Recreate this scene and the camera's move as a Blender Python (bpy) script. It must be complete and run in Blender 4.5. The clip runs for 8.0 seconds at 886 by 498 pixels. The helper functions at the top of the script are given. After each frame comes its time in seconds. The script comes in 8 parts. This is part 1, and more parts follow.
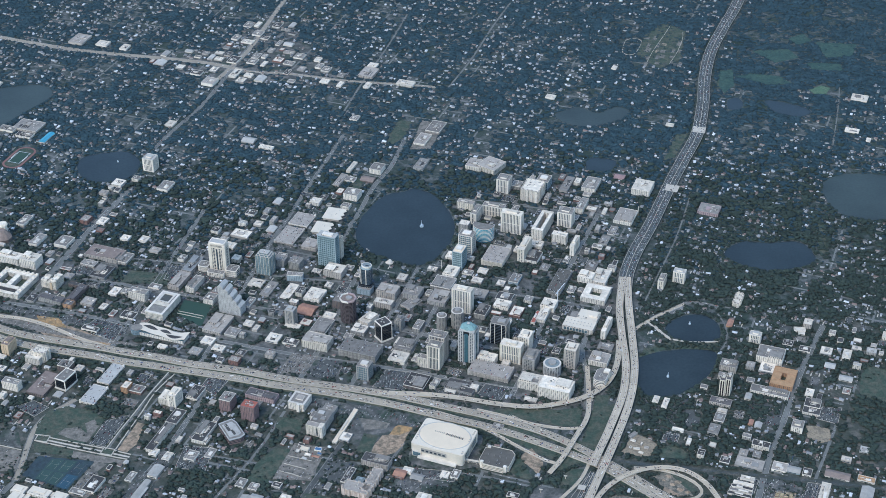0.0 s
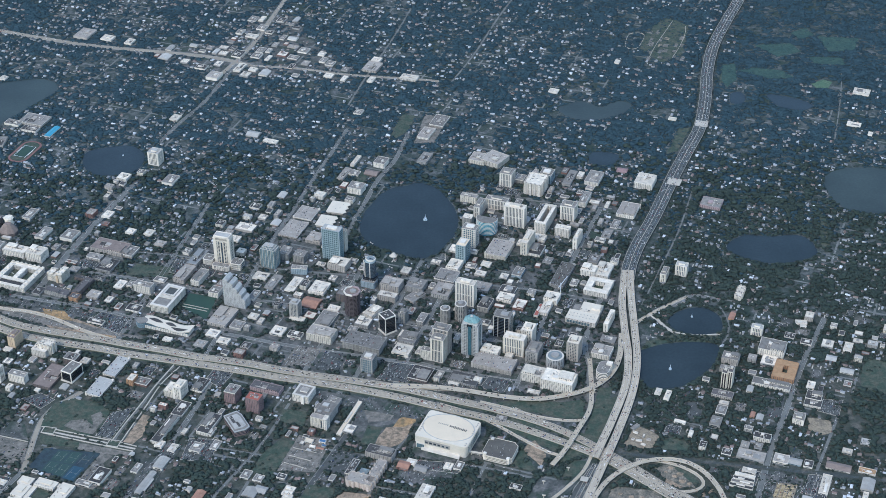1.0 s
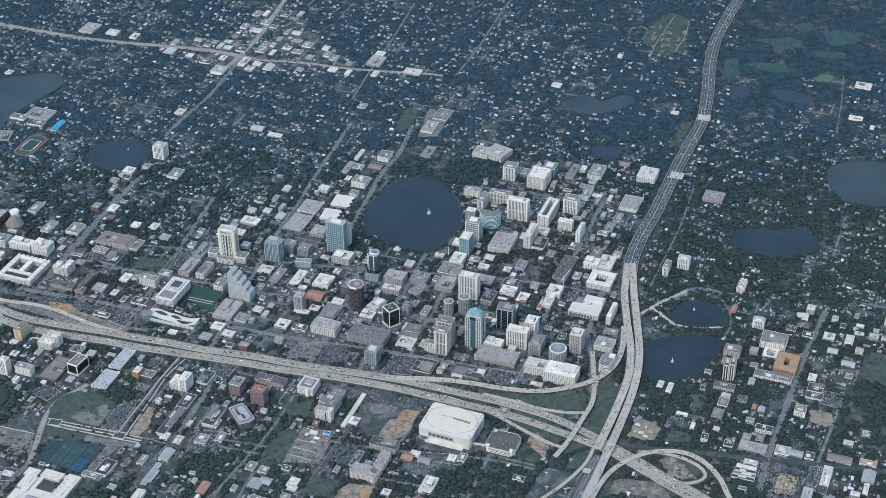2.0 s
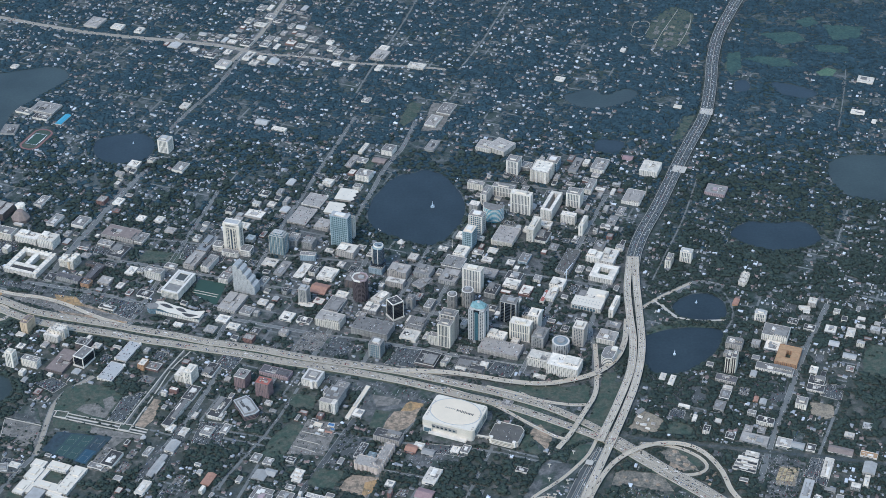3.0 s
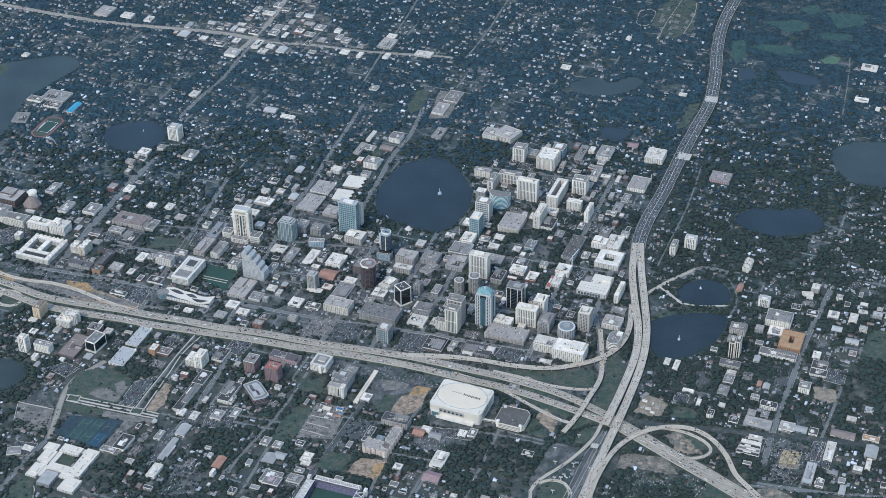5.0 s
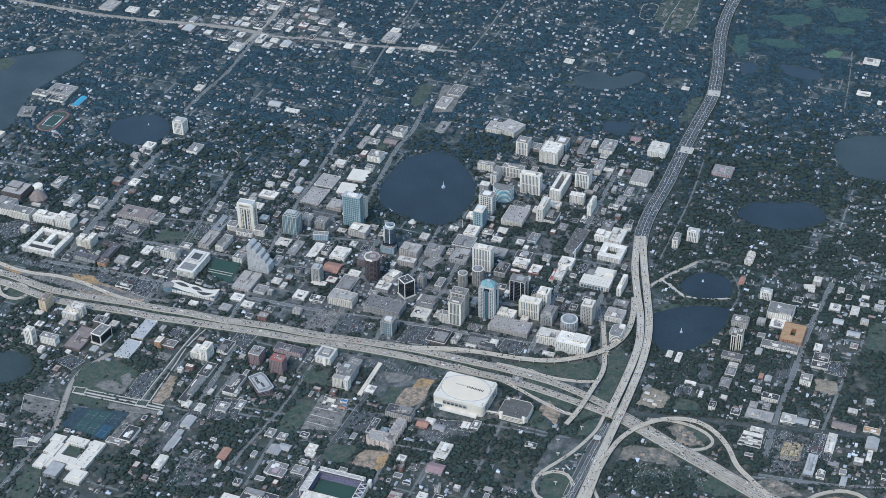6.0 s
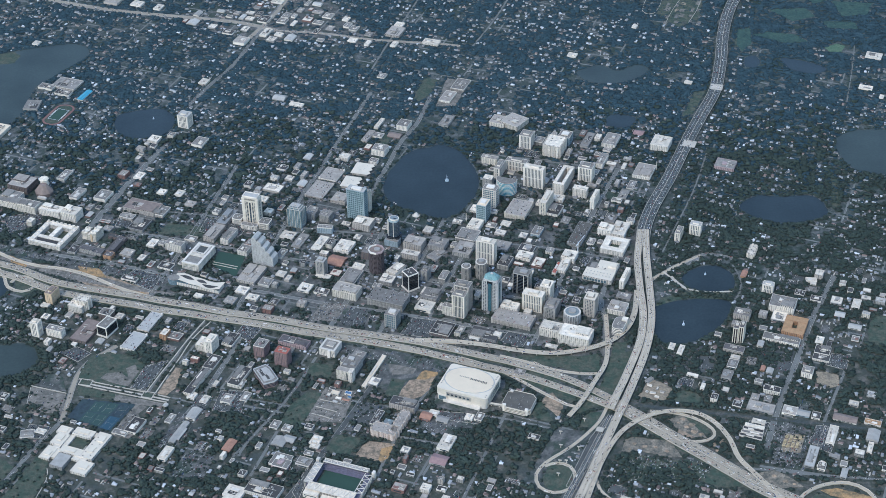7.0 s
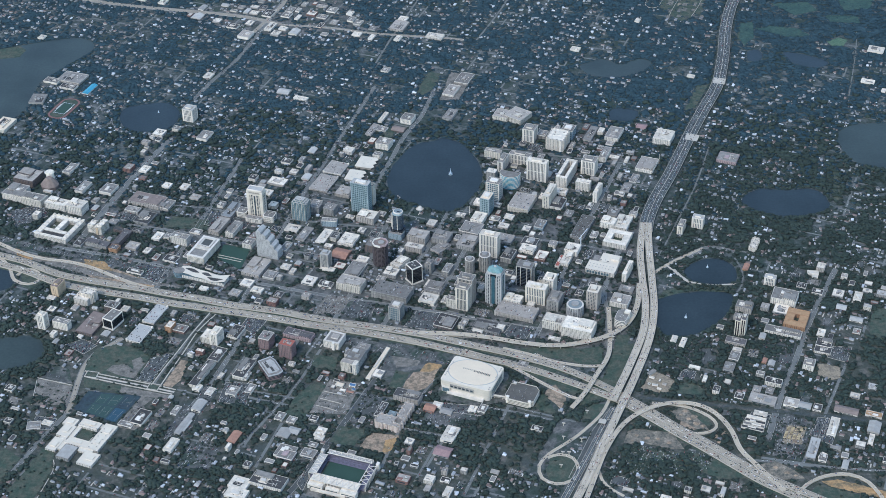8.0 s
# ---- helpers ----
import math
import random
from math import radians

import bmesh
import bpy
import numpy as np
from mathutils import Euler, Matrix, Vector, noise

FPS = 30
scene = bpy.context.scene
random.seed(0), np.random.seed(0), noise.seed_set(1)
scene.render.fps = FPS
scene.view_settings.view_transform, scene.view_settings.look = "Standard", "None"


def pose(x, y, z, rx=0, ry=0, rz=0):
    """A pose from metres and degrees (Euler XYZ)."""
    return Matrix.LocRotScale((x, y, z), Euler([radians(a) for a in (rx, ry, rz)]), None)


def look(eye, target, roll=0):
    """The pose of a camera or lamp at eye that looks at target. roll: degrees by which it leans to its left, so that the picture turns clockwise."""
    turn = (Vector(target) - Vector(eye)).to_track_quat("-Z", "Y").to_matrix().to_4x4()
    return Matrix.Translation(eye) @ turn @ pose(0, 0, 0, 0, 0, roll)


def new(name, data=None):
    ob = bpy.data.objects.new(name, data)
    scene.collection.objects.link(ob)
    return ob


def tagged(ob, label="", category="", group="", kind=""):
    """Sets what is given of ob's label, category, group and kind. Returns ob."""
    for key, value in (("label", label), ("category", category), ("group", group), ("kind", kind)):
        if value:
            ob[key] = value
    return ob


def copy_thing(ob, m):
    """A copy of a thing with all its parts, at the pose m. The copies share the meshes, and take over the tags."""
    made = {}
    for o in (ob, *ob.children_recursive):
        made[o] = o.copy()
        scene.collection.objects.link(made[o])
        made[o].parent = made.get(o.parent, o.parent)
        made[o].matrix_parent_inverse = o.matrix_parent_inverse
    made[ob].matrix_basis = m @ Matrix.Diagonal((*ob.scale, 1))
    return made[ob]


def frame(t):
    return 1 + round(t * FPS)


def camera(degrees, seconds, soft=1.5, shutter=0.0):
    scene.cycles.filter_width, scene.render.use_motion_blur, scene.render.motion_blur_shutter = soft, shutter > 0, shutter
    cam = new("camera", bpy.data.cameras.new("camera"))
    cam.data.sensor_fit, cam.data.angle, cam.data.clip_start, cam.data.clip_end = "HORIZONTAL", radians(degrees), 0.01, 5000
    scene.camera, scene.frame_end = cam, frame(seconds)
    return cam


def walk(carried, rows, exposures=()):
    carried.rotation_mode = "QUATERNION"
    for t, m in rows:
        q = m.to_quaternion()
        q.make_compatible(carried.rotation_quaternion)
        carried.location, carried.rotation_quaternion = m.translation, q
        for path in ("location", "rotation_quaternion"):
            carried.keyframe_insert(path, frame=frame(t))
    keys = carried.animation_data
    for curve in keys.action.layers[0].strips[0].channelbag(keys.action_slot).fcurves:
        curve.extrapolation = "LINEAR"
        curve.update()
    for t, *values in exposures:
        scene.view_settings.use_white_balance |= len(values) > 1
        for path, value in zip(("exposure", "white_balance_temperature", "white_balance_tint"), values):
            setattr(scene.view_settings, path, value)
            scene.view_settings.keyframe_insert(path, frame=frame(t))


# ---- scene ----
# The plan is laid out at two thirds of full size, so that the whole town lies inside the lens's five kilometres.
cam = camera(30.0, 8.0, 0.55)
ROWS = [
    (0, 25.83, -3008.68, 2061.18, -0.1975, -33.3555, -0.3700),
    (0.5, 25.84, -3017.38, 2066.12, -0.1230, -33.4597, -0.4126),
    (1, 25.85, -3026.09, 2071.06, -0.0483, -33.5640, -0.4551),
    (1.5, 25.87, -3034.79, 2075.99, 0.0266, -33.6683, -0.4975),
    (3, 25.91, -3060.91, 2090.81, 0.2521, -33.9813, -0.6240),
    (3.5, 25.92, -3069.61, 2095.75, 0.3276, -34.0857, -0.6659),
    (4, 25.93, -3078.31, 2100.69, 0.4032, -34.1901, -0.7077),
    (4.5, 25.95, -3087.02, 2105.63, 0.4790, -34.2946, -0.7495),
    (6, 25.99, -3113.13, 2120.44, 0.7074, -34.6082, -0.8740),
    (6.5, 26.00, -3121.84, 2125.38, 0.7838, -34.7128, -0.9152),
    (7, 26.01, -3130.54, 2130.32, 0.8604, -34.8174, -0.9564),
    (7.5, 26.03, -3139.25, 2135.26, 0.9371, -34.9220, -0.9975),
    (8, 26.04, -3147.95, 2140.20, 1.0140, -35.0267, -1.0384),
]


def eye_pose(x, y, z, yaw, pitch, roll):
    return pose(x, y, z, 0, 0, yaw) @ pose(0, 0, 0, 90 + pitch) @ pose(0, 0, 0, 0, 0, roll)


walk(cam, [(t, eye_pose(*row)) for t, *row in ROWS], [(0.0, 0.63, 5225, 7), (8.0, 0.63, 5225, 7)])

# ---- light: hazy afternoon sun behind thin cloud, blue sky ----
SUN_UP, SUN_TURN = 48.0, 215.0
world = bpy.data.worlds.new("sky")
scene.world = world
world.use_nodes = True
wn = world.node_tree.nodes
sky = wn.new("ShaderNodeTexSky")
sky.sky_type, sky.sun_disc = "NISHITA", False
sky.sun_elevation, sky.sun_rotation = radians(SUN_UP), radians(SUN_TURN)
sky.altitude, sky.air_density, sky.dust_density = 300, 1.4, 1.4
wn["Background"].inputs["Strength"].default_value = 0.15
world.node_tree.links.new(sky.outputs[0], wn["Background"].inputs["Color"])
lamp = bpy.data.lights.new("sun", "SUN")
lamp.energy, lamp.angle, lamp.color = 1.12, radians(11.0), (1.0, 0.86, 0.68)
sun = new("sun", lamp)
az, el = radians(SUN_TURN), radians(SUN_UP)
sun.matrix_world = look((0, 0, 0), (-math.sin(az) * math.cos(el), -math.cos(az) * math.cos(el), -math.sin(el)))


# ---- materials ----
def mat(name, rgb, rough=0.85, spread=0.25, size=6.0, fine=0.8, metal=0.0, bump=0.0, island=0.0, thing=0.0, spec=0.4):
    """A surface whose tone wanders at two scales, and from piece to piece."""
    m = bpy.data.materials.new(name)
    m.use_nodes = True
    nt = m.node_tree
    n, link = nt.nodes, nt.links.new
    b = n["Principled BSDF"]
    b.inputs["Roughness"].default_value, b.inputs["Metallic"].default_value = rough, metal
    b.inputs["Specular IOR Level"].default_value = spec
    co = n.new("ShaderNodeTexCoord") if bump < 0 else n.new("ShaderNodeNewGeometry")
    total = None
    for scale, share, detail in ((1.0 / size, spread, 4.0), (1.0 / fine, spread * 0.6, 2.0)):
        tex = n.new("ShaderNodeTexNoise")
        tex.inputs["Scale"].default_value, tex.inputs["Detail"].default_value = scale, detail
        link(co.outputs["Position"], tex.inputs["Vector"])
        ma = n.new("ShaderNodeMapRange")
        ma.inputs["From Min"].default_value, ma.inputs["From Max"].default_value = 0.25, 0.75
        ma.inputs["To Min"].default_value, ma.inputs["To Max"].default_value = 1 - share, 1 + share
        link(tex.outputs["Fac"], ma.inputs["Value"])
        if total is None:
            total = ma.outputs[0]
        else:
            mu = n.new("ShaderNodeMath")
            mu.operation = "MULTIPLY"
            link(total, mu.inputs[0]), link(ma.outputs[0], mu.inputs[1])
            total = mu.outputs[0]
    for amount, node, out in ((island, "ShaderNodeNewGeometry", "Random Per Island"), (thing, "ShaderNodeObjectInfo", "Random")):
        if amount:
            src = n.new(node)
            ma = n.new("ShaderNodeMapRange")
            ma.inputs["To Min"].default_value, ma.inputs["To Max"].default_value = 1 - amount, 1 + amount
            link(src.outputs[out], ma.inputs["Value"])
            mu = n.new("ShaderNodeMath")
            mu.operation = "MULTIPLY"
            link(total, mu.inputs[0]), link(ma.outputs[0], mu.inputs[1])
            total = mu.outputs[0]
    vm = n.new("ShaderNodeVectorMath")
    vm.operation = "SCALE"
    vm.inputs[0].default_value = rgb
    link(total, vm.inputs["Scale"])
    link(vm.outputs[0], b.inputs["Base Color"])
    if bump:
        bp = n.new("ShaderNodeBump")
        bp.inputs["Strength"].default_value, bp.inputs["Distance"].default_value = bump, 0.3
        link(tex.outputs["Fac"], bp.inputs["Height"])
        link(bp.outputs[0], b.inputs["Normal"])
    return m


def mixed(name, one, two, size, low=0.45, high=0.6, rough=0.95, three=None, size3=40.0):
    """Ground of two or three colours that meet in ragged patches."""
    m = mat(name, (1, 1, 1), rough, 0.28, size * 0.35, 2.2)
    nt = m.node_tree
    n, link = nt.nodes, nt.links.new
    vm = next(a for a in n if a.type == "VECT_MATH")
    geo = n.new("ShaderNodeNewGeometry")

    def blend(a, b, scale, lo, hi):
        tex = n.new("ShaderNodeTexNoise")
        tex.inputs["Scale"].default_value, tex.inputs["Detail"].default_value = 1.0 / scale, 9.0
        tex.inputs["Roughness"].default_value = 0.66
        link(geo.outputs["Position"], tex.inputs["Vector"])
        ma = n.new("ShaderNodeMapRange")
        ma.inputs["From Min"].default_value, ma.inputs["From Max"].default_value = lo, hi
        link(tex.outputs["Fac"], ma.inputs["Value"])
        mx = n.new("ShaderNodeMix")
        mx.data_type = "RGBA"
        link(ma.outputs[0], mx.inputs["Factor"])
        for key, val in (("A", a), ("B", b)):
            sock = [s for s in mx.inputs if s.name == key and s.type == "RGBA"][0]
            if isinstance(val, tuple):
                sock.default_value = (*val, 1)
            else:
                link(val, sock)
        return [s for s in mx.outputs if s.type == "RGBA"][0]

    col = blend(one, two, size, low, high)
    if three:
        col = blend(col, three, size3, 0.5, 0.62)
    link(col, vm.inputs[0])
    return m


WALLS = {
    "white": mat("white_stucco", (0.69, 0.60, 0.475), 0.9, 0.12, 14, 1.5, thing=0.15),
    "cream": mat("cream_concrete", (0.62, 0.535, 0.41), 0.9, 0.12, 14, 1.5, thing=0.10),
    "tan": mat("tan_stucco", (0.42, 0.36, 0.29), 0.9, 0.14, 12, 1.5, thing=0.12),
    "grey": mat("grey_concrete", (0.315, 0.285, 0.24), 0.9, 0.16, 12, 1.5, thing=0.15),
    "stone": mat("beige_stone", (0.44, 0.41, 0.36), 0.9, 0.14, 10, 1.2),
    "brick": mat("brown_brick", (0.22, 0.12, 0.09), 0.9, 0.18, 8, 1.0, thing=0.12),
    "brown": mat("brown_concrete", (0.15, 0.115, 0.095), 0.9, 0.16, 8, 1.0),
    "umber": mat("umber_concrete", (0.085, 0.066, 0.062), 0.9, 0.16, 8, 1.0),
    "peach": mat("peach_stucco", (0.60, 0.475, 0.375), 0.9, 0.12, 10, 1.2),
    "apricot": mat("apricot_stucco", (0.54, 0.40, 0.25), 0.9, 0.12, 10, 1.2),
    "red": mat("red_brick", (0.155, 0.085, 0.075), 0.9, 0.16, 8, 1.0),
    "rose": mat("rose_brick", (0.235, 0.155, 0.135), 0.9, 0.16, 8, 1.0),
    "orange": mat("orange_brick", (0.40, 0.225, 0.115), 0.9, 0.14, 8, 1.0),
    "pink": mat("pink_stucco", (0.40, 0.29, 0.26), 0.9, 0.14, 8, 1.0),
    "black": mat("black_cladding", (0.025, 0.027, 0.03), 0.3, 0.1, 10, 2.0),
    "glassdark": mat("dark_metal_cladding", (0.08, 0.09, 0.10), 0.35, 0.12, 10, 2.0),
    "blue": mat("blue_grey_cladding", (0.33, 0.365, 0.36), 0.4, 0.12, 10, 2.0),
    "teal": mat("teal_grey_cladding", (0.30, 0.345, 0.335), 0.4, 0.12, 10, 2.0),
}
ROOFS = {
    "white": mat("white_roof_membrane", (0.68, 0.575, 0.43), 0.9, 0.22, 9, 1.2, thing=0.2, spec=0.2),
    "grey": mat("grey_gravel_roof", (0.228, 0.20, 0.162), 0.95, 0.25, 9, 1.2, thing=0.2),
    "dark": mat("dark_bitumen_roof", (0.070, 0.063, 0.054), 0.9, 0.25, 9, 1.2, thing=0.2),
    "tan": mat("tan_gravel_roof", (0.36, 0.305, 0.24), 0.95, 0.2, 9, 1.2, thing=0.12),
    "cream": mat("cream_roof", (0.73, 0.58, 0.395), 0.9, 0.05, 20, 2, spec=0.2),
    "brown": mat("brown_roof", (0.24, 0.18, 0.14), 0.9, 0.2, 9, 1.2),
    "orange": mat("terracotta_roof", (0.36, 0.19, 0.12), 0.9, 0.2, 7, 0.9),
    "red": mat("red_roof", (0.36, 0.115, 0.075), 0.9, 0.15, 7, 0.9),
    "pink": mat("faded_red_roof", (0.30, 0.19, 0.165), 0.9, 0.2, 7, 0.9),
    "metal": mat("pale_metal_roof", (0.40, 0.36, 0.30), 0.8, 0.16, 10, 1.0, thing=0.25, spec=0.2),
    "cyan": mat("cyan_metal_roof", (0.09, 0.30, 0.38), 0.6, 0.1, 10, 1.0),
    "ochre": mat("ochre_flat_roof", (0.40, 0.235, 0.112), 0.9, 0.2, 7, 0.9),
    "pale": mat("pale_concrete_roof_deck", (0.45, 0.41, 0.345), 0.9, 0.12, 12, 1.5, spec=0.2),
    "bluish": mat("blue_grey_metal_roof", (0.245, 0.235, 0.21), 0.75, 0.2, 9, 1.0, spec=0.3),
    "tarp": mat("blue_tarpaulin", (0.085, 0.16, 0.26), 0.7, 0.2, 5, 1.0),
    "umber": mat("umber_roof", (0.125, 0.108, 0.095), 0.9, 0.2, 8, 1.0),
    "terrace": mat("pale_roof_terrace", (0.70, 0.59, 0.435), 0.9, 0.06, 20, 2, spec=0.2),
    "deck": mat("parking_deck_surface", (0.12, 0.105, 0.082), 0.95, 0.2, 12, 1.2),
    "green": mat("green_copper_roof", (0.21, 0.31, 0.285), 0.9, 0.2, 6, 1.0, spec=0.2),
    "teal": mat("teal_roof", (0.22, 0.238, 0.222), 0.8, 0.15, 6, 1.0),
}
GLASS = mat("window_glass", (0.045, 0.060, 0.070), 0.12, 0.35, 5, 1.6, spec=0.8, thing=0.3)
GLASS_GREY = mat("grey_window_glass", (0.085, 0.098, 0.105), 0.15, 0.35, 5, 1.6, spec=0.7, thing=0.3)
GLASS_BLUE = mat("blue_curtain_glass", (0.10, 0.14, 0.15), 0.18, 0.35, 5, 1.6, spec=0.45, thing=0.15)
GLASS_TEAL = mat("teal_curtain_glass", (0.10, 0.145, 0.145), 0.18, 0.35, 5, 1.6, spec=0.45, thing=0.15)
GLASS_BLACK = mat("black_curtain_glass", (0.012, 0.015, 0.018), 0.1, 0.3, 5, 1.6, spec=0.8)
CONCRETE = mat("pale_concrete_deck", (0.49, 0.395, 0.27), 0.9, 0.14, 30, 2.0)
BARRIER = mat("concrete_barrier", (0.51, 0.435, 0.33), 0.9, 0.12, 20, 2.0)
ASPHALT = mat("worn_asphalt", (0.088, 0.092, 0.080), 0.95, 0.2, 25, 2.0)
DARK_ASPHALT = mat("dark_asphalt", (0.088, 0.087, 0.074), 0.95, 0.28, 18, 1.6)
STREET = mat("street_asphalt", (0.172, 0.165, 0.138), 0.95, 0.22, 30, 2.0)
MACHINE = mat("rooftop_machine_metal", (0.38, 0.335, 0.27), 0.6, 0.15, 3, 0.6, metal=0.1, island=0.75)
# leaves twice: far crowns carry distance haze as blue in their colour
HAZE_LEAF = mat("haze_blue_leaves", (0.041, 0.064, 0.069), 0.95, 0.34, 26, 9.0, island=0.05, spec=0.1)
NEAR_LEAF = mat("near_tree_leaves", (0.041, 0.052, 0.038), 0.9, 0.32, 38, 2.6, bump=0.4, island=0.12, spec=0.2)
BARK = mat("tree_bark", (0.11, 0.085, 0.06), 0.95, 0.25, 1.0, 0.2)
WATER = mat("lake_water", (0.030, 0.038, 0.037), 0.25, 0.22, 90, 6, bump=0.04, spec=0.28)
GREEN_WATER = mat("silty_lake_water", (0.046, 0.056, 0.046), 0.3, 0.25, 90, 6, bump=0.04, spec=0.24)
PAINT = mat("white_paint", (0.74, 0.72, 0.68), 0.6, 0.08, 8, 1)
HOUSE_WALL = mat("house_wall_stucco", (0.38, 0.35, 0.30), 0.9, 0.15, 10, 1, island=0.3)
HOUSE_ROOFS = [
    mat("house_roof_grey", (0.22, 0.21, 0.195), 0.9, 0.15, 10, 0.8, island=0.45, thing=0.3),
    mat("house_roof_pale", (0.47, 0.455, 0.43), 0.8, 0.12, 10, 0.8, island=0.5, thing=0.3),
    mat("house_roof_brown", (0.20, 0.14, 0.11), 0.9, 0.15, 10, 0.8, island=0.4, thing=0.3),
]
CAR_PAINTS = [
    mat("car_paint_white", (0.72, 0.66, 0.56), 0.3, 0.04, 5, 1, thing=0.1),
    mat("car_paint_silver", (0.37, 0.34, 0.30), 0.3, 0.04, 5, 1, metal=0.4, thing=0.2),
    mat("car_paint_black", (0.02, 0.021, 0.023), 0.25, 0.04, 5, 1),
    mat("car_paint_red", (0.28, 0.03, 0.025), 0.3, 0.04, 5, 1),
    mat("car_paint_blue", (0.05, 0.09, 0.20), 0.3, 0.04, 5, 1),
]
TYRE = mat("tyre_rubber", (0.02, 0.02, 0.02), 0.9, 0.1, 1, 0.2)
GROUND = mixed("suburban_ground", (0.050, 0.060, 0.047), (0.135, 0.13, 0.115), 20, 0.46, 0.62, three=(0.032, 0.045, 0.030), size3=120)
PATCHES = {
    "town": mixed("town_paving", (0.074, 0.073, 0.061), (0.19, 0.17, 0.143), 22, 0.44, 0.66, three=(0.045, 0.06, 0.040), size3=45),
    "edge": mixed("edge_of_town_ground", (0.056, 0.060, 0.042), (0.155, 0.133, 0.104), 20, 0.48, 0.66, three=(0.060, 0.066, 0.055), size3=50),
    "turf": mat("sports_turf", (0.038, 0.070, 0.047), 0.9, 0.08, 30, 2),
    "lawn": mixed("lawn_grass", (0.050, 0.070, 0.045), (0.098, 0.094, 0.062), 18, 0.42, 0.62),
    "soil": mixed("sandy_soil", (0.37, 0.262, 0.165), (0.165, 0.13, 0.085), 14),
    "clay": mixed("ochre_soil", (0.42, 0.25, 0.105), (0.20, 0.145, 0.075), 16),
    "rubble": mixed("rubble_and_weeds", (0.20, 0.165, 0.115), (0.085, 0.082, 0.062), 9, 0.42, 0.62, three=(0.30, 0.24, 0.165), size3=16),
    "fairway": mixed("fairway_grass", (0.040, 0.072, 0.056), (0.056, 0.088, 0.062), 26),
    "meadow": mixed("bright_meadow_grass", (0.085, 0.135, 0.075), (0.11, 0.15, 0.085), 18),
    "tan_yard": mixed("tan_gravel_yard", (0.30, 0.235, 0.15), (0.20, 0.16, 0.11), 12),
    "gravel": mixed("gravel_yard", (0.22, 0.188, 0.145), (0.12, 0.108, 0.084), 16),
    "asphalt": DARK_ASPHALT,
    "court_green": mat("green_court_surface", (0.044, 0.074, 0.060), 0.9, 0.12, 12, 2),
    "court_blue": mat("blue_court_surface", (0.036, 0.075, 0.098), 0.9, 0.12, 12, 2),
    "tennis": mixed("tennis_surface", (0.038, 0.052, 0.058), (0.046, 0.066, 0.064), 24),
    "track": mat("red_running_track", (0.22, 0.11, 0.09), 0.9, 0.12, 12, 1),
}


# ---- builders ----
rng = np.random.default_rng(7)
CELL, X0, Y0, NX, NY = 2.0, -1700.0, -1150.0, 1700, 1400
wet = np.zeros((NX, NY), bool)
taken = np.zeros((NX, NY), bool)  # cells of the plan that something stands on
GRID = -21.0


def part(name, me, material, parent, label=""):
    ob = new(name, me)
    if not me.materials:
        me.materials.append(material)
    ob.parent = parent
    return tagged(ob, label)


def mesh_of(name, verts, faces):
    me = bpy.data.meshes.new(name)
    me.from_pydata([tuple(v) for v in verts], [], [tuple(f) for f in faces])
    me.update()
    return me


CUBE_V = np.array([[x, y, z] for z in (-0.5, 0.5) for y in (-0.5, 0.5) for x in (-0.5, 0.5)])
CUBE_F = np.array([[0, 2, 3, 1], [4, 5, 7, 6], [0, 1, 5, 4], [2, 6, 7, 3], [0, 4, 6, 2], [1, 3, 7, 5]])


def boxes(name, rows):
    """One mesh of boxes, each (centre, size)."""
    v, f = [], []
    for i, (cx, cy, cz, sx, sy, sz) in enumerate(rows):
        v.append(CUBE_V * (sx, sy, sz) + (cx, cy, cz))
        f.append(CUBE_F + 8 * i)
    return mesh_of(name, np.concatenate(v), np.concatenate(f))


units = {}


def box(name, material, parent, cx, cy, cz, sx, sy, sz, label="", turn=0.0):
    """A box part; parts of one material share one mesh."""
    key = material.name
    if key not in units:
        units[key] = boxes("block_" + key, [(0, 0, 0, 1, 1, 1)])
        units[key].materials.append(material)
    ob = part(name, units[key], material, parent, label)
    ob.matrix_basis = Matrix.LocRotScale((cx, cy, cz), Euler((0, 0, radians(turn))), (sx, sy, sz))
    return ob


def prism(name, pts, z0, z1, top=1.0):
    """An upright prism over a plan outline; top scales its upper end."""
    p = np.array(pts, float)
    c = p.mean(0)
    n = len(p)
    up = c + (p - c) * top
    v = [(*a, z0) for a in p] + [(*a, z1) for a in up]
    f = [list(range(n))[::-1], list(range(n, 2 * n))] + [[i, (i + 1) % n, n + (i + 1) % n, n + i] for i in range(n)]
    return mesh_of(name, v, f)


def ring_mesh(name, w, d, z0, z1, t):
    """A parapet or a courtyard block: a box with an open middle."""
    return boxes(name, [(0, -d / 2 + t / 2, (z0 + z1) / 2, w, t, z1 - z0), (0, d / 2 - t / 2, (z0 + z1) / 2, w, t, z1 - z0),
                        (-w / 2 + t / 2, 0, (z0 + z1) / 2, t, d - 2 * t, z1 - z0), (w / 2 - t / 2, 0, (z0 + z1) / 2, t, d - 2 * t, z1 - z0)])


def base(name, x, y, rot, label, category, group="", kind="", z=0.0):
    ob = new(name)
    ob.matrix_basis = pose(x, y, z, 0, 0, rot)
    return tagged(ob, label, category, group, kind)


def local(x, y, rot, pts):
    c, s = math.cos(radians(rot)), math.sin(radians(rot))
    return [(x + c * u - s * v, y + s * u + c * v) for u, v in pts]


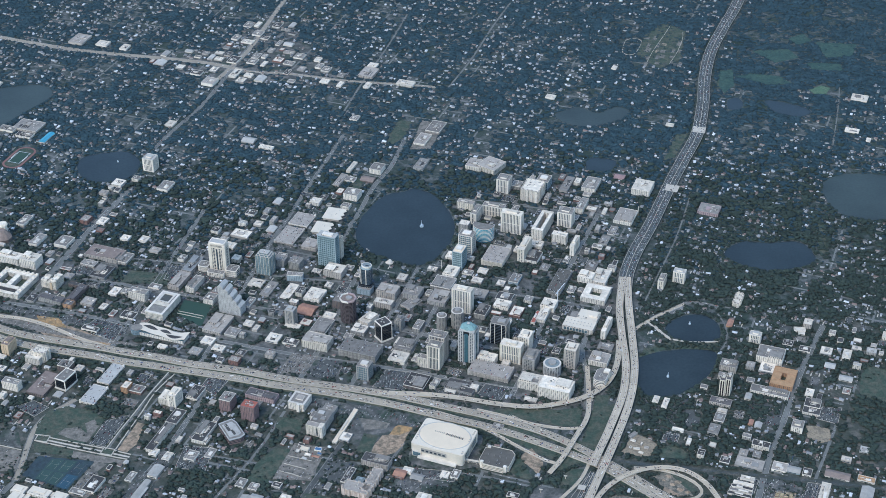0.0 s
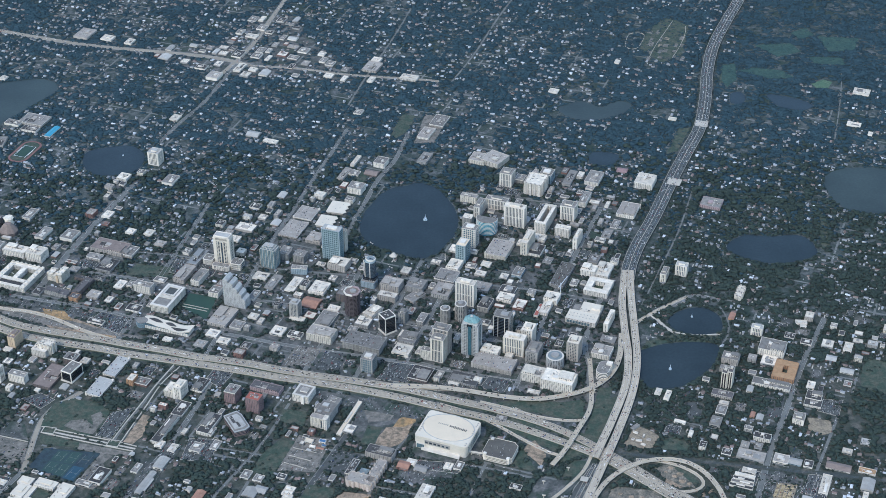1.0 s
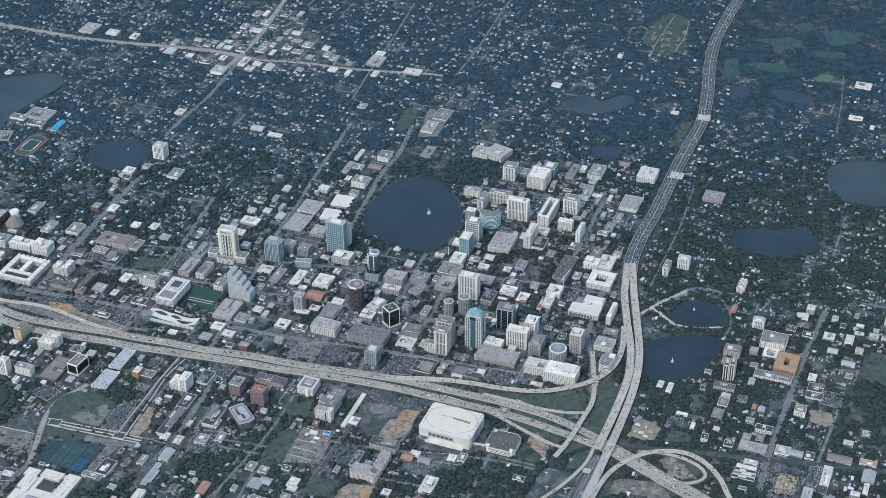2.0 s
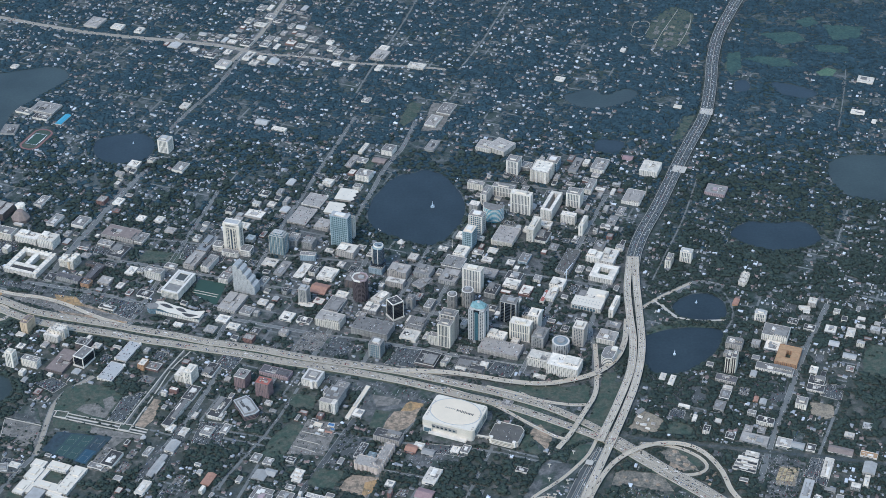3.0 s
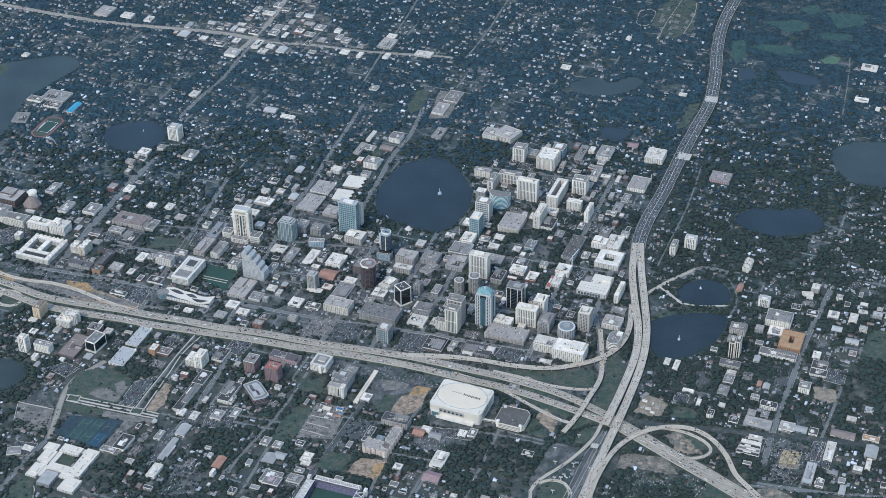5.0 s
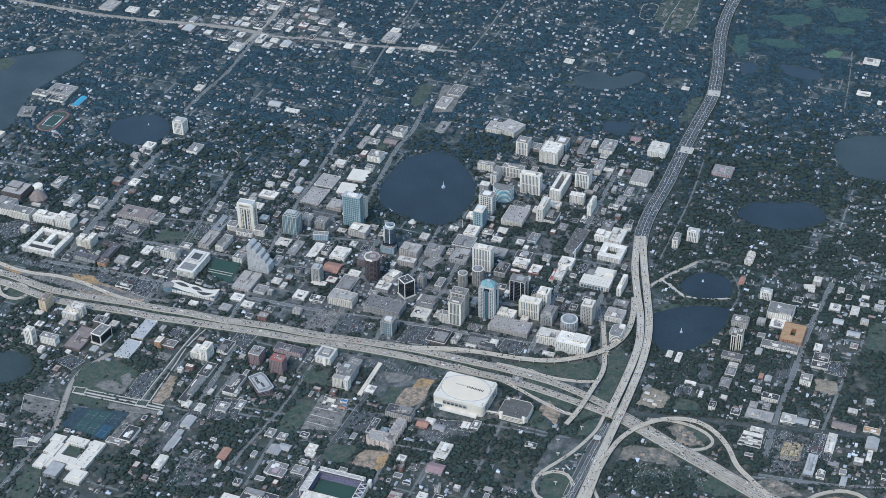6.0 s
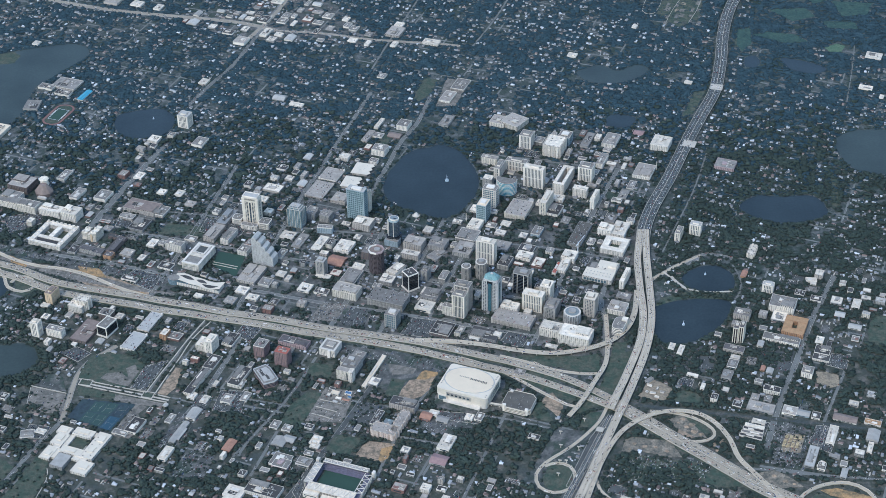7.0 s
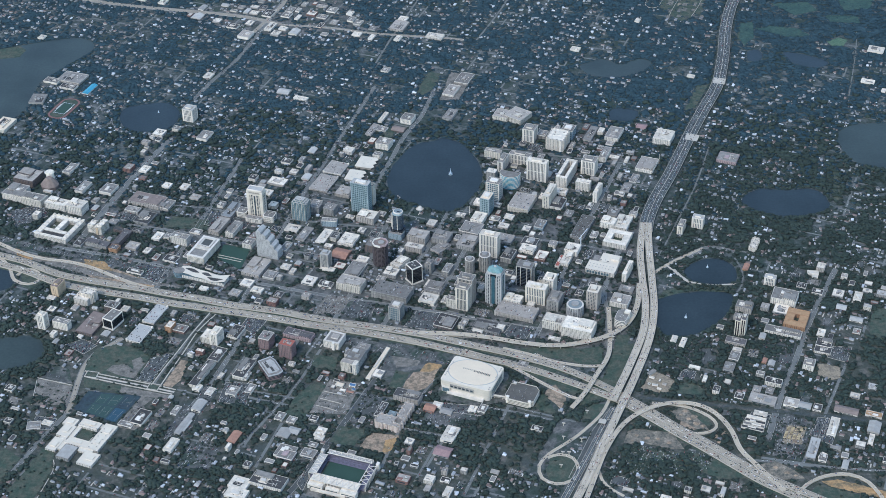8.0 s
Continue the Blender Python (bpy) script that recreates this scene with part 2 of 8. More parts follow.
def mark_poly(pts, grow=0.0):
    p = np.array(pts, float)
    if grow:
        c = p.mean(0)
        r = np.linalg.norm(p - c, axis=1, keepdims=True)
        p = c + (p - c) * (1 + grow / np.maximum(r, 1))
    i0, j0 = np.maximum(((p.min(0) - (X0, Y0)) / CELL).astype(int), 0)
    i1, j1 = np.minimum(((p.max(0) - (X0, Y0)) / CELL).astype(int) + 2, (NX, NY))
    if i1 <= i0 or j1 <= j0:
        return np.zeros((0, 2), int)
    gx, gy = np.meshgrid(X0 + (np.arange(i0, i1) + 0.5) * CELL, Y0 + (np.arange(j0, j1) + 0.5) * CELL, indexing="ij")
    inside = np.zeros(gx.shape, bool)
    for a, b in zip(p, np.roll(p, -1, 0)):
        if a[1] != b[1]:
            inside ^= ((gy > a[1]) != (gy > b[1])) & (gx < a[0] + (gy - a[1]) * (b[0] - a[0]) / (b[1] - a[1]))
    return inside, i0, i1, j0, j1


def take(pts, grow=0.0):
    got = mark_poly(pts, grow)
    if len(got) == 5:
        inside, i0, i1, j0, j1 = got
        taken[i0:i1, j0:j1] |= inside


def free(x, y):
    i, j = int((x - X0) / CELL), int((y - Y0) / CELL)
    return 0 <= i < NX and 0 <= j < NY and not taken[i, j]


def free_rect(x, y, w, d, rot):
    return all(free(*q) for q in local(x, y, rot, [(a * w / 2, b * d / 2) for a in (-1, 0, 1) for b in (-1, 0, 1)]))


def smooth(pts, step, closed=False):
    """Points along a soft curve through a few plan points."""
    p = np.array(pts, float)
    n = len(p)
    out = []
    for i in range(n if closed else n - 1):
        a, b, c, d = (p[(i + k) % n] if closed else p[min(max(i + k, 0), n - 1)] for k in (-1, 0, 1, 2))
        m = max(2, int(np.linalg.norm(c - b) / step))
        for t in np.arange(m) / m:
            out.append(0.5 * (2 * b + (c - a) * t + (2 * a - 5 * b + 4 * c - d) * t * t + (3 * b - a - 3 * c + d) * t**3))
    if not closed:
        out.append(p[-1])
    return np.array(out)


def sides(line):
    """Unit vectors to the right of a line's points."""
    d = np.gradient(line, axis=0)
    d /= np.linalg.norm(d, axis=1, keepdims=True) + 1e-9
    return np.stack([d[:, 1], -d[:, 0]], 1)


def strip(name, line, right, lo, hi, z0, z1):
    """A long bar that follows a line, from lo to hi metres to its right."""
    n = len(line)
    z0, z1, lo, hi = (np.broadcast_to(q, n) for q in (z0, z1, lo, hi))
    a, b = line + right * lo[:, None], line + right * hi[:, None]
    v = [(*p, z) for q, zs in ((a, z0), (b, z0), (a, z1), (b, z1)) for p, z in zip(q, zs)]
    f = []
    for i in range(n - 1):
        for q, r in ((2 * n, 3 * n), (n, 0), (0, 2 * n), (3 * n, n)):
            f.append([q + i, q + i + 1, r + i + 1, r + i])
    f += [[0, n, 3 * n, 2 * n], [n - 1, 3 * n - 1, 4 * n - 1, 2 * n - 1]]
    me = mesh_of(name, v, f)
    bm = bmesh.new()
    bm.from_mesh(me)
    bmesh.ops.recalc_face_normals(bm, faces=bm.faces)
    bm.to_mesh(me)
    bm.free()
    return me


# ---- roads, lakes and open ground ----
def slab(name, pts, z, material, parent=None, label="", kind="structure", category=""):
    me = prism(name, pts, z - 0.5, z)
    ob = part(name, me, material, parent)
    return tagged(ob, label, category, "", kind)


def lake(pts, label, bank, water=WATER):
    line = smooth(pts, 12, True)
    wob = np.array([noise.noise(Vector((p[0] / 14, p[1] / 14, 3))) for p in line])
    c = line.mean(0)
    away = (line - c) / np.linalg.norm(line - c, axis=1, keepdims=True)
    shore = line + away * wob[:, None] * 3
    slab("water", shore, 0.25, water, None, label, "structure", "lake")
    slab("lake_shore", shore + away * bank, 0.16, GROUND, None, "grassy bank round the lake", "structure", "lake shore")
    take(shore + away * 1.0)
    got = mark_poly(shore + away * 2.0)
    if len(got) == 5:
        wet[got[1]:got[2], got[3]:got[4]] |= got[0]
    SHORES.append(shore + away * bank * 0.7)


SHORES, LANES, LOTS, PARKS, OPEN_GREENS = [], [], [], [], []


def highway(pts, width, z, label, lanes):
    line = smooth(pts, 14)
    right = sides(line)
    if isinstance(width, tuple):  # a carriageway that narrows on the way
        h = np.interp(np.linspace(0, 1, len(line)), np.linspace(0, 1, len(width)), width) / 2
        width = min(width)
    else:
        h = np.full(len(line), width / 2)
    top = max(z) if isinstance(z, tuple) else z
    lift = 0.017 * len(LANES)
    if isinstance(z, tuple):  # a ramp: height at its start, middle and end
        z = np.interp(np.linspace(0, 1, len(line)), np.linspace(0, 1, len(z)), z) + lift
    else:
        z = np.full(len(line), z + lift)
    road = base("highway", 0, 0, 0, label, "highway", "", "structure")
    deck = ASPHALT if "asphalt" in label else CONCRETE
    part("deck", strip("deck", line, right, -h, h, np.where(z > 4, z - 1.2, -0.3), z), deck, road)
    for s in (-1, 1):
        part("side_barrier", strip("side_barrier", line, right, s * h - 0.3, s * h + 0.3, z - 0.8, z + 0.8), BARRIER, road, "pale concrete side barrier")
    if "interstate highway" in label:
        # dark strips laid on the deck for the barriers' shadow and gaps
        for u in (-0.93, 0.93):
            part("drain_strip", strip("drain_strip", line, right, u * h - 0.6, u * h + 0.6, z - 0.2, z + 0.09), ASPHALT, road, "dark strip standing for barrier shadow and gap")
        for s in (-1, 1):
            part("verge", strip("verge", line, right, s * (h + 2.2) - 2.2, s * (h + 2.2) + 2.2, -0.3, 0.7 + 0.03 * s), PATCHES["lawn" if s > 0 else "asphalt"], road, "rough verge and service strip")
        for u in (-0.62, -0.28, 0.06, 0.40, 0.72):
            part("traffic_lane", strip("traffic_lane", line, right, (u - 0.11) * h, (u + 0.11) * h, z - 0.2, z + 0.06), LANE_CONCRETE, road, "darker worn traffic lane")
    elif lanes > 3:
        part("median_barrier", strip("median_barrier", line, right, -0.5, 0.5, z - 0.2, z + 0.6), BARRIER, road, "pale concrete median barrier")
        for s in (-1, 1):
            part("shoulder", strip("shoulder", line, right, s * h * 0.5 - 0.1, s * h * 0.5 + 0.1, z - 0.2, z + 0.05), PAINT, road, "white lane line")
    if top > 4:
        seg = np.linalg.norm(np.diff(line, axis=0), axis=1).cumsum()
        for at in np.arange(20, seg[-1], 34.0):
            i = int(np.searchsorted(seg, at))
            if z[i] < 3.5:
                continue
            turn = math.degrees(math.atan2(right[i][1], right[i][0]))
            box("crossbeam", BARRIER, road, *line[i], z[i] - 1.5, width * 0.8, 1.6, 1.0, "", turn)
            for s in (-0.28, 0.28):
                q = line[i] + right[i] * width * s
                box("pier", BARRIER, road, *q, (z[i] - 2) / 2, 1.5, 1.5, z[i] - 2, "", turn)
    take(np.concatenate([line + right * (h + 5)[:, None], (line - right * (h + 5)[:, None])[::-1]]))
    LANES.append((line, right, width, z, lanes))


LANE_CONCRETE = mat("worn_lane_concrete", (0.33, 0.272, 0.192), 0.9, 0.16, 30, 2.0)
roads_made, paths_made = [], []


def pale_path(pts, width, z=1.3):
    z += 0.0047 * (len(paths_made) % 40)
    paths_made.append(width)
    line = smooth(pts, 12)
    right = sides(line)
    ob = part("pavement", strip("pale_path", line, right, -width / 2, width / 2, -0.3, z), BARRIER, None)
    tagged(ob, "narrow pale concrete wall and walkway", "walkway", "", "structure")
    take(np.concatenate([line + right * (width / 2 + 1), (line - right * (width / 2 + 1))[::-1]]))


def road(pts, width, surface=None):
    line = smooth(pts, 15)
    right = sides(line)
    z = 0.20 + 0.0043 * (len(roads_made) % 30)
    ob = part("road", strip("road", line, right, -width / 2, width / 2, -0.3, z), surface or STREET, None)
    tagged(ob, "grey worn asphalt street between buildings", "street", "", "structure")
    roads_made.append(ob)
    if width >= 7:
        for s in (-1, 1):
            part("sidewalk", strip("sidewalk", line, right, s * (width / 2 + 1.0) - 0.45, s * (width / 2 + 1.0) + 0.45, -0.3, z + 0.1213), WALLS["grey"], ob, "pale concrete sidewalk")
    take(np.concatenate([line + right * (width / 2 + 1), (line - right * (width / 2 + 1))[::-1]]))
    if width >= 6:
        LANES.append((line, right, width, np.full(len(line), z), 0.5))


def railway(pts, width):
    line = smooth(pts, 15)
    right = sides(line)
    rail = base("railway", 0, 0, 0, "dark railway line on a ballast bed", "railway", "", "structure")
    part("ballast", strip("ballast", line, right, -width / 2, width / 2, -0.3, 0.45), PATCHES["edge"], rail)
    for s in (-2.2, -1.2, 1.2, 2.2):
        part("rail", strip("rail", line, right, s - 0.09, s + 0.09, 0.4, 0.62), WALLS["glassdark"], rail, "dark steel rail")
    take(np.concatenate([line + right * (width / 2 + 2), (line - right * (width / 2 + 2))[::-1]]))


patches_made = []


def patch(pts, surface, label, cars=0.0):
    soft = surface in ("lawn", "rubble", "fairway", "meadow", "tan_yard", "soil", "clay", "gravel")
    line = np.array(pts, float)
    if soft:
        line = np.concatenate([a + (b - a) * np.linspace(0, 1, max(2, int(np.linalg.norm(b - a) / 6)))[:-1, None] for a, b in zip(line, np.roll(line, -1, 0))])
        c = line.mean(0)
        wob = np.array([noise.noise(Vector((p[0] / 9, p[1] / 9, 8))) for p in line])
        line = line + (line - c) / (np.linalg.norm(line - c, axis=1, keepdims=True) + 1) * wob[:, None] * 2.5
    z = 0.34 + 0.004 * len(patches_made)
    patches_made.append(slab("pavement" if surface in ("asphalt", "gravel", "tennis") else "ground_patch", line, z, PATCHES[surface], None, label, "structure", "ground"))
    if surface == "asphalt" and cars and "shaded" not in label:
        c = line.mean(0)
        rim = np.concatenate([line, line[:1]])
        along = np.diff(rim, axis=0)
        bars = []
        for p, s in zip(line, along):
            bars.append((p, s))
        v, f = [], []
        for p, s in bars:
            t = np.array([-s[1], s[0]]) / (np.linalg.norm(s) + 1e-6) * 0.35
            n = len(v)
            v += [(*q, h) for h in (z - 0.2, z + 0.25) for q in (p - t, p + t, p + s + t, p + s - t)]
            f += [[n + k for k in q] for q in ((4, 5, 6, 7), (0, 1, 5, 4), (1, 2, 6, 5), (2, 3, 7, 6), (3, 0, 4, 7))]
        part("kerb", mesh_of("kerb", v, f), BARRIER, patches_made[-1], "pale concrete kerb")
    if cars:
        LOTS.append((np.array(pts, float), z, cars))
    take(line)
    if "scrubby" in label:
        PARKS.append((line, 0.5))
    if "shaded" in label:
        PARKS.append((line, 0.85 if "shaded dark lot" in label else 0.45))
    if "golf" in label or "pond" in label:
        OPEN_GREENS.append(line)
    elif surface == "lawn":
        PARKS.append((line, 0.35 if "cemetery" in label else 0.8 if "park" in label else 0.015 if "ramp" in label else 0.08))


def grove(pts):
    """Woodland with no houses in it."""
    take(pts)
    PARKS.append((np.array(pts, float), 1.0))


ground = part("ground", boxes("ground", [(0, 0, -1, 30000, 30000, 2)]), GROUND, None)
tagged(ground, "flat suburban ground of grass, soil and paving", "ground", "", "structure")
TOWN = [(-799, -203), (-911, -74), (-810, 143), (-597, 128), (-336, 349), (-200, 373), (-173, 51), (21, 25), (76, 342), (357, 431), (439, 259), (426, -26), (385, -339), (257, -505), (-97, -399), (-457, -308)]
WEST = [(-939, -490), (-876, -243), (-576, -307), (-260, -407), (-27, -483), (129, -591), (191, -691), (121, -847), (-85, -889), (-496, -885), (-868, -881)]
SOUTH = [(370, -627), (585, -341), (778, -183), (988, -227), (885, -899), (325, -893)]
SHOPS = [(-773, 1117), (-585, 1149), (-518, 1293), (-408, 1367), (-346, 1180), (-210, 986), (-222, 903), (-378, 939), (-486, 948), (-565, 959), (-714, 1029)]
STREET_SHOPS = [(-911, -74), (-839, 155), (-785, 356), (-745, 458), (-700, 435), (-716, 329), (-756, 178), (-777, 106), (-839, -53)]
for k, area in enumerate((TOWN, WEST, SOUTH, SHOPS, STREET_SHOPS)):
    line = smooth(area, 60, True)
    slab("pavement", line, 0.08 + 0.02 * k, PATCHES["town" if k in (0, 3, 4) else "edge"], None, "grey paved town ground with worn verges", "structure", "pavement")

lake([(-163, 192), (-156, 244), (-135, 300), (-109, 346), (-78, 369), (-54, 371), (-38, 387), (-9, 379), (18, 354), (38, 317), (54, 276), (64, 228), (58, 161), (37, 114), (14, 76), (-18, 58), (-50, 65), (-83, 85), (-116, 102), (-143, 126), (-159, 157)], "dark blue city lake with a fountain", 5.0)
lake([(-1111, 548), (-1171, 498), (-1322, 644), (-1324, 827), (-1203, 896), (-1117, 927), (-1042, 938), (-997, 901), (-1003, 853), (-1044, 791), (-1078, 736), (-1104, 685)], "large dark green lake with curved shore", 5.0, GREEN_WATER)
lake([(-862, 521), (-846, 555), (-798, 571), (-749, 576), (-715, 541), (-708, 490), (-733, 441), (-797, 431), (-844, 460)], "small round dark blue lake", 4.0)
lake([(-1049, -382), (-959, -408), (-900, -403), (-864, -432), (-859, -473), (-891, -503), (-934, -515), (-1002, -523)], "dark green still lake among trees", 4.0, GREEN_WATER)
lake([(-1103, -112), (-1023, -128), (-991, -168), (-973, -210), (-986, -235), (-1057, -251)], "dark pond inside a ramp loop", 3.0)
lake([(332, 750), (367, 777), (398, 789), (426, 764), (447, 757), (487, 788), (523, 771), (512, 738), (465, 702), (405, 688), (355, 704)], "grey green suburban lake with two lobes", 4.0, GREEN_WATER)
lake([(394, 514), (414, 527), (435, 524), (465, 510), (456, 476), (430, 460), (391, 472)], "small dark pond among trees", 3.0)
lake([(788, 820), (816, 835), (826, 803), (814, 772), (784, 770)], "small dark pond beside the expressway", 3.0)
lake([(884, 818), (925, 808), (952, 795), (994, 763), (971, 732), (928, 739), (895, 765)], "narrow dark pond beside a park", 3.0)
lake([(670, 85), (688, 120), (725, 144), (776, 136), (836, 142), (864, 118), (872, 70), (844, 43), (777, 25), (715, 42)], "dark blue suburban lake ringed by trees", 4.0)
lake([(948, 381), (976, 421), (1029, 439), (1097, 433), (1157, 391), (1149, 299), (1081, 237), (1019, 233), (965, 264), (949, 315)], "wide grey green suburban lake", 4.0, GREEN_WATER)
lake([(503, -189), (531, -154), (564, -142), (594, -142), (615, -170), (618, -212), (600, -234), (551, -237), (517, -221)], "round dark lake with a white fountain", 3.0)
lake([(437, -290), (487, -271), (548, -262), (595, -272), (595, -302), (572, -351), (538, -388), (494, -416), (442, -415), (426, -377), (430, -329)], "dark lake beside the expressway with a fountain", 3.0)
highway([(-1055, -98), (-970, -132), (-884, -181), (-817, -205), (-752, -223), (-687, -240), (-622, -260), (-558, -277), (-494, -298), (-432, -313), (-370, -328), (-308, -348), (-247, -365), (-186, -379), (-126, -394), (-66, -410), (-7, -431), (52, -453), (110, -474), (167, -499), (223, -527), (278, -565), (331, -610), (383, -658), (433, -709), (483, -752), (530, -799), (577, -843), (624, -877), (671, -908), (717, -938)], (17.0, 18.0, 17.5, 15.5, 14.5), 2.5, "pale concrete interstate highway carriageway with heavy traffic", 5)
highway([(-1046, -133), (-963, -167), (-878, -215), (-811, -239), (-746, -256), (-681, -273), (-617, -293), (-554, -308), (-491, -324), (-429, -339), (-367, -356), (-306, -374), (-245, -388), (-185, -403), (-125, -421), (-66, -440), (-7, -463), (51, -486), (109, -507), (166, -533), (221, -563), (276, -595), (330, -630), (381, -677), (431, -726), (480, -772), (528, -819), (574, -863), (621, -898), (667, -930)], (17.0, 18.0, 17.5, 15.5, 14.5), 2.5, "pale concrete interstate highway carriageway with heavy traffic", 5)
highway([(-97, -403), (1, -410), (77, -426), (134, -443), (203, -455), (260, -447), (320, -423), (364, -380), (389, -319), (401, -239)], 11, (2.6, 4.5, 6.5, 6.5, 6.2), "curved pale concrete flyover ramp on piers", 3)
highway([(963, 1575), (893, 1377), (847, 1265), (785, 1103), (746, 950), (718, 790), (683, 638), (632, 510), (588, 400), (521, 220), (471, 100), (444, 19), (433, -38)], 31, 5.0, "wide grey asphalt expressway with pale side walls", 10)
highway([(432, -4), (414, -114), (409, -219), (407, -319), (392, -415), (355, -524), (332, -583), (313, -632)], 15, 6.0, "pale concrete elevated expressway carriageway", 4)
highway([(442, -4), (434, -114), (430, -219), (423, -339), (402, -443), (363, -559), (321, -668), (283, -764), (245, -863), (209, -949)], 15, 6.0, "pale concrete elevated expressway carriageway", 4)
highway([(235, -935), (261, -856), (287, -780), (321, -712), (357, -672), (401, -646), (446, -638), (488, -649), (519, -682), (537, -727), (546, -775), (571, -821), (612, -889)], 9, (5.5, 5.0, 5.0, 5.0, 3.0), "curved pale concrete ramp on piers", 2)
highway([(391, -635), (434, -640), (471, -654), (499, -677), (510, -699), (503, -716), (481, -726), (452, -724), (429, -712)], 5.5, 1.5, "pale concrete loop ramp round a worn green", 1)
highway([(328, -318), (324, -414), (315, -487), (288, -549), (259, -609), (231, -651)], 9, (1.0, 1.2, 2.5, 5.5, 7.4, 7.4, 4.5), "tan concrete bridge ramp beside a grass bank", 2)
highway([(19, -462), (76, -490), (131, -530), (180, -574), (228, -612), (255, -623)], 6, 1.0, "narrow concrete ramp beside the interstate", 2)
highway([(99, -456), (156, -478), (212, -504), (267, -517), (296, -516)], 6, 0.8, "narrow concrete slip road", 1)
highway([(167, -478), (233, -531), (286, -567), (333, -607)], 6, 0.8, "narrow concrete slip road", 2)
highway([(314, -603), (289, -665), (246, -721), (211, -755), (180, -782), (160, -814), (164, -849), (190, -865), (219, -856), (233, -825), (225, -794), (199, -784), (177, -793)], 6, 0.8, "small round loop ramp round grass", 1)
highway([(315, -646), (281, -726), (247, -806), (218, -871), (186, -943)], 13, 0.9, "dark asphalt road under the expressway", 4)
highway([(-1162, 19), (-1071, -39), (-981, -99), (-919, -124), (-867, -135), (-806, -161), (-710, -219), (-581, -273), (-466, -312)], 8, 1.4, "narrow pale ramp beside the highway works", 1)
highway([(-1060, -79), (-1025, -117), (-996, -155), (-975, -202), (-940, -219), (-919, -203), (-929, -173), (-956, -162), (-972, -185)], 7, 0.8, "pale loop ramp round a green", 1)
road([(-867, -75), (-799, 155), (-719, 387)], 12)
road([(-683, 589), (-641, 698), (-601, 783), (-556, 929), (-467, 1273), (-416, 1484)], 8)
road([(-565, 959), (-502, 1119), (-460, 1292), (-416, 1484)], 11, LANE_CONCRETE)
road([(-1357, 1292), (-1284, 1261), (-1107, 1191), (-935, 1134), (-623, 1065), (-492, 1008)], 15, LANE_CONCRETE)
road([(-492, 1008), (-350, 985), (-224, 949), (-38, 919), (23, 905)], 9, LANE_CONCRETE)
road([(-200, 122), (-180, 214), (-159, 282), (-128, 399), (-88, 494), (-57, 622)], 8)
road([(604, -744), (653, -605), (701, -492), (761, -343), (839, -183)], 9)
road([(-311, -887), (-275, -815), (-201, -646), (-140, -500), (-98, -390)], 9, DARK_ASPHALT)
road([(-771, -653), (-768, -602), (-767, -550), (-763, -502), (-746, -460), (-722, -436), (-700, -412)], 9, LANE_CONCRETE)
# double garden walls that meet at two planted squares
pale_path([(-759, -521), (-700, -540), (-613, -566), (-564, -583)], 2.0)
pale_path([(-757, -539), (-697, -558), (-614, -584), (-569, -597)], 2.0)
pale_path([(-754, -531), (-698, -549), (-613, -575), (-566, -590)], 4.0, 0.38)
pale_path([(-616, -569), (-598, -516), (-577, -459), (-556, -400), (-526, -327)], 2.2)
pale_path([(-596, -568), (-582, -520), (-563, -458), (-543, -390), (-513, -333)], 2.2)
road([(-615, -579), (-597, -518), (-574, -462), (-555, -396), (-526, -331)], 5)
road([(-537, -667), (-488, -540), (-451, -414), (-441, -347)], 8)
road([(521, -137), (570, -95), (629, -117)], 7)
road([(435, -195), (489, -147), (557, -99)], 7, CONCRETE)
road([(622, -138), (632, -191), (622, -246), (608, -268)], 4)
pale_path([(482, -181), (495, -208), (513, -231)], 6)
pale_path([(466, -162), (484, -191), (505, -224), (551, -239), (612, -238)], 3.5)
road([(-200, -445), (-156, -380), (-102, -212), (-55, -64), (-18, 48)], 7)
road([(326, -338), (323, -259), (360, -135), (396, -3)], 8)
road([(170, -412), (210, -297), (255, -133), (317, 43), (399, 260)], 7)
road([(-262, -369), (-212, -211), (-159, 5)], 8)
road([(-657, -246), (-611, -56), (-560, 151), (-524, 300)], 7)
road([(-74, -409), (-29, -254), (33, -65)], 7)
road([(-469, -308), (-425, -145), (-371, 100), (-307, 323), (-211, 654)], 7)
road([(-911, -74), (-752, -119), (-595, -175), (-442, -218), (-269, -271), (-99, -313), (78, -364), (182, -393)], 7)
road([(-762, 13), (-616, -23), (-432, -81), (-278, -126), (-103, -171), (80, -235), (211, -277), (317, -308)], 7)
road([(-764, 106), (-591, 80), (-391, 31), (-184, -6), (20, -32), (221, -68), (368, -113)], 6)
road([(76, 342), (185, 315), (293, 287), (426, 260)], 5)
road([(18, -890), (71, -738), (106, -641)], 6)
road([(-203, -595), (-92, -622), (84, -649), (192, -683)], 6)
road([(410, -819), (460, -789), (574, -803), (696, -822), (848, -839)], 6)
road([(654, -822), (722, -681), (799, -511)], 6)
road([(328, -318), (315, -414), (318, -451)], 6)
road([(-427, -584), (-290, -620), (-201, -646)], 5)
road([(54, 898), (119, 1064), (188, 1278), (243, 1430)], 5)
road([(-216, 776), (-174, 935), (-104, 1175), (-58, 1359)], 5)
road([(1013, 574), (1070, 783), (1106, 943), (1117, 1045)], 3)
road([(624, 334), (569, 158), (505, -5), (470, -93)], 3.6)
road([(-841, -822), (-807, -732), (-768, -648)], 7)
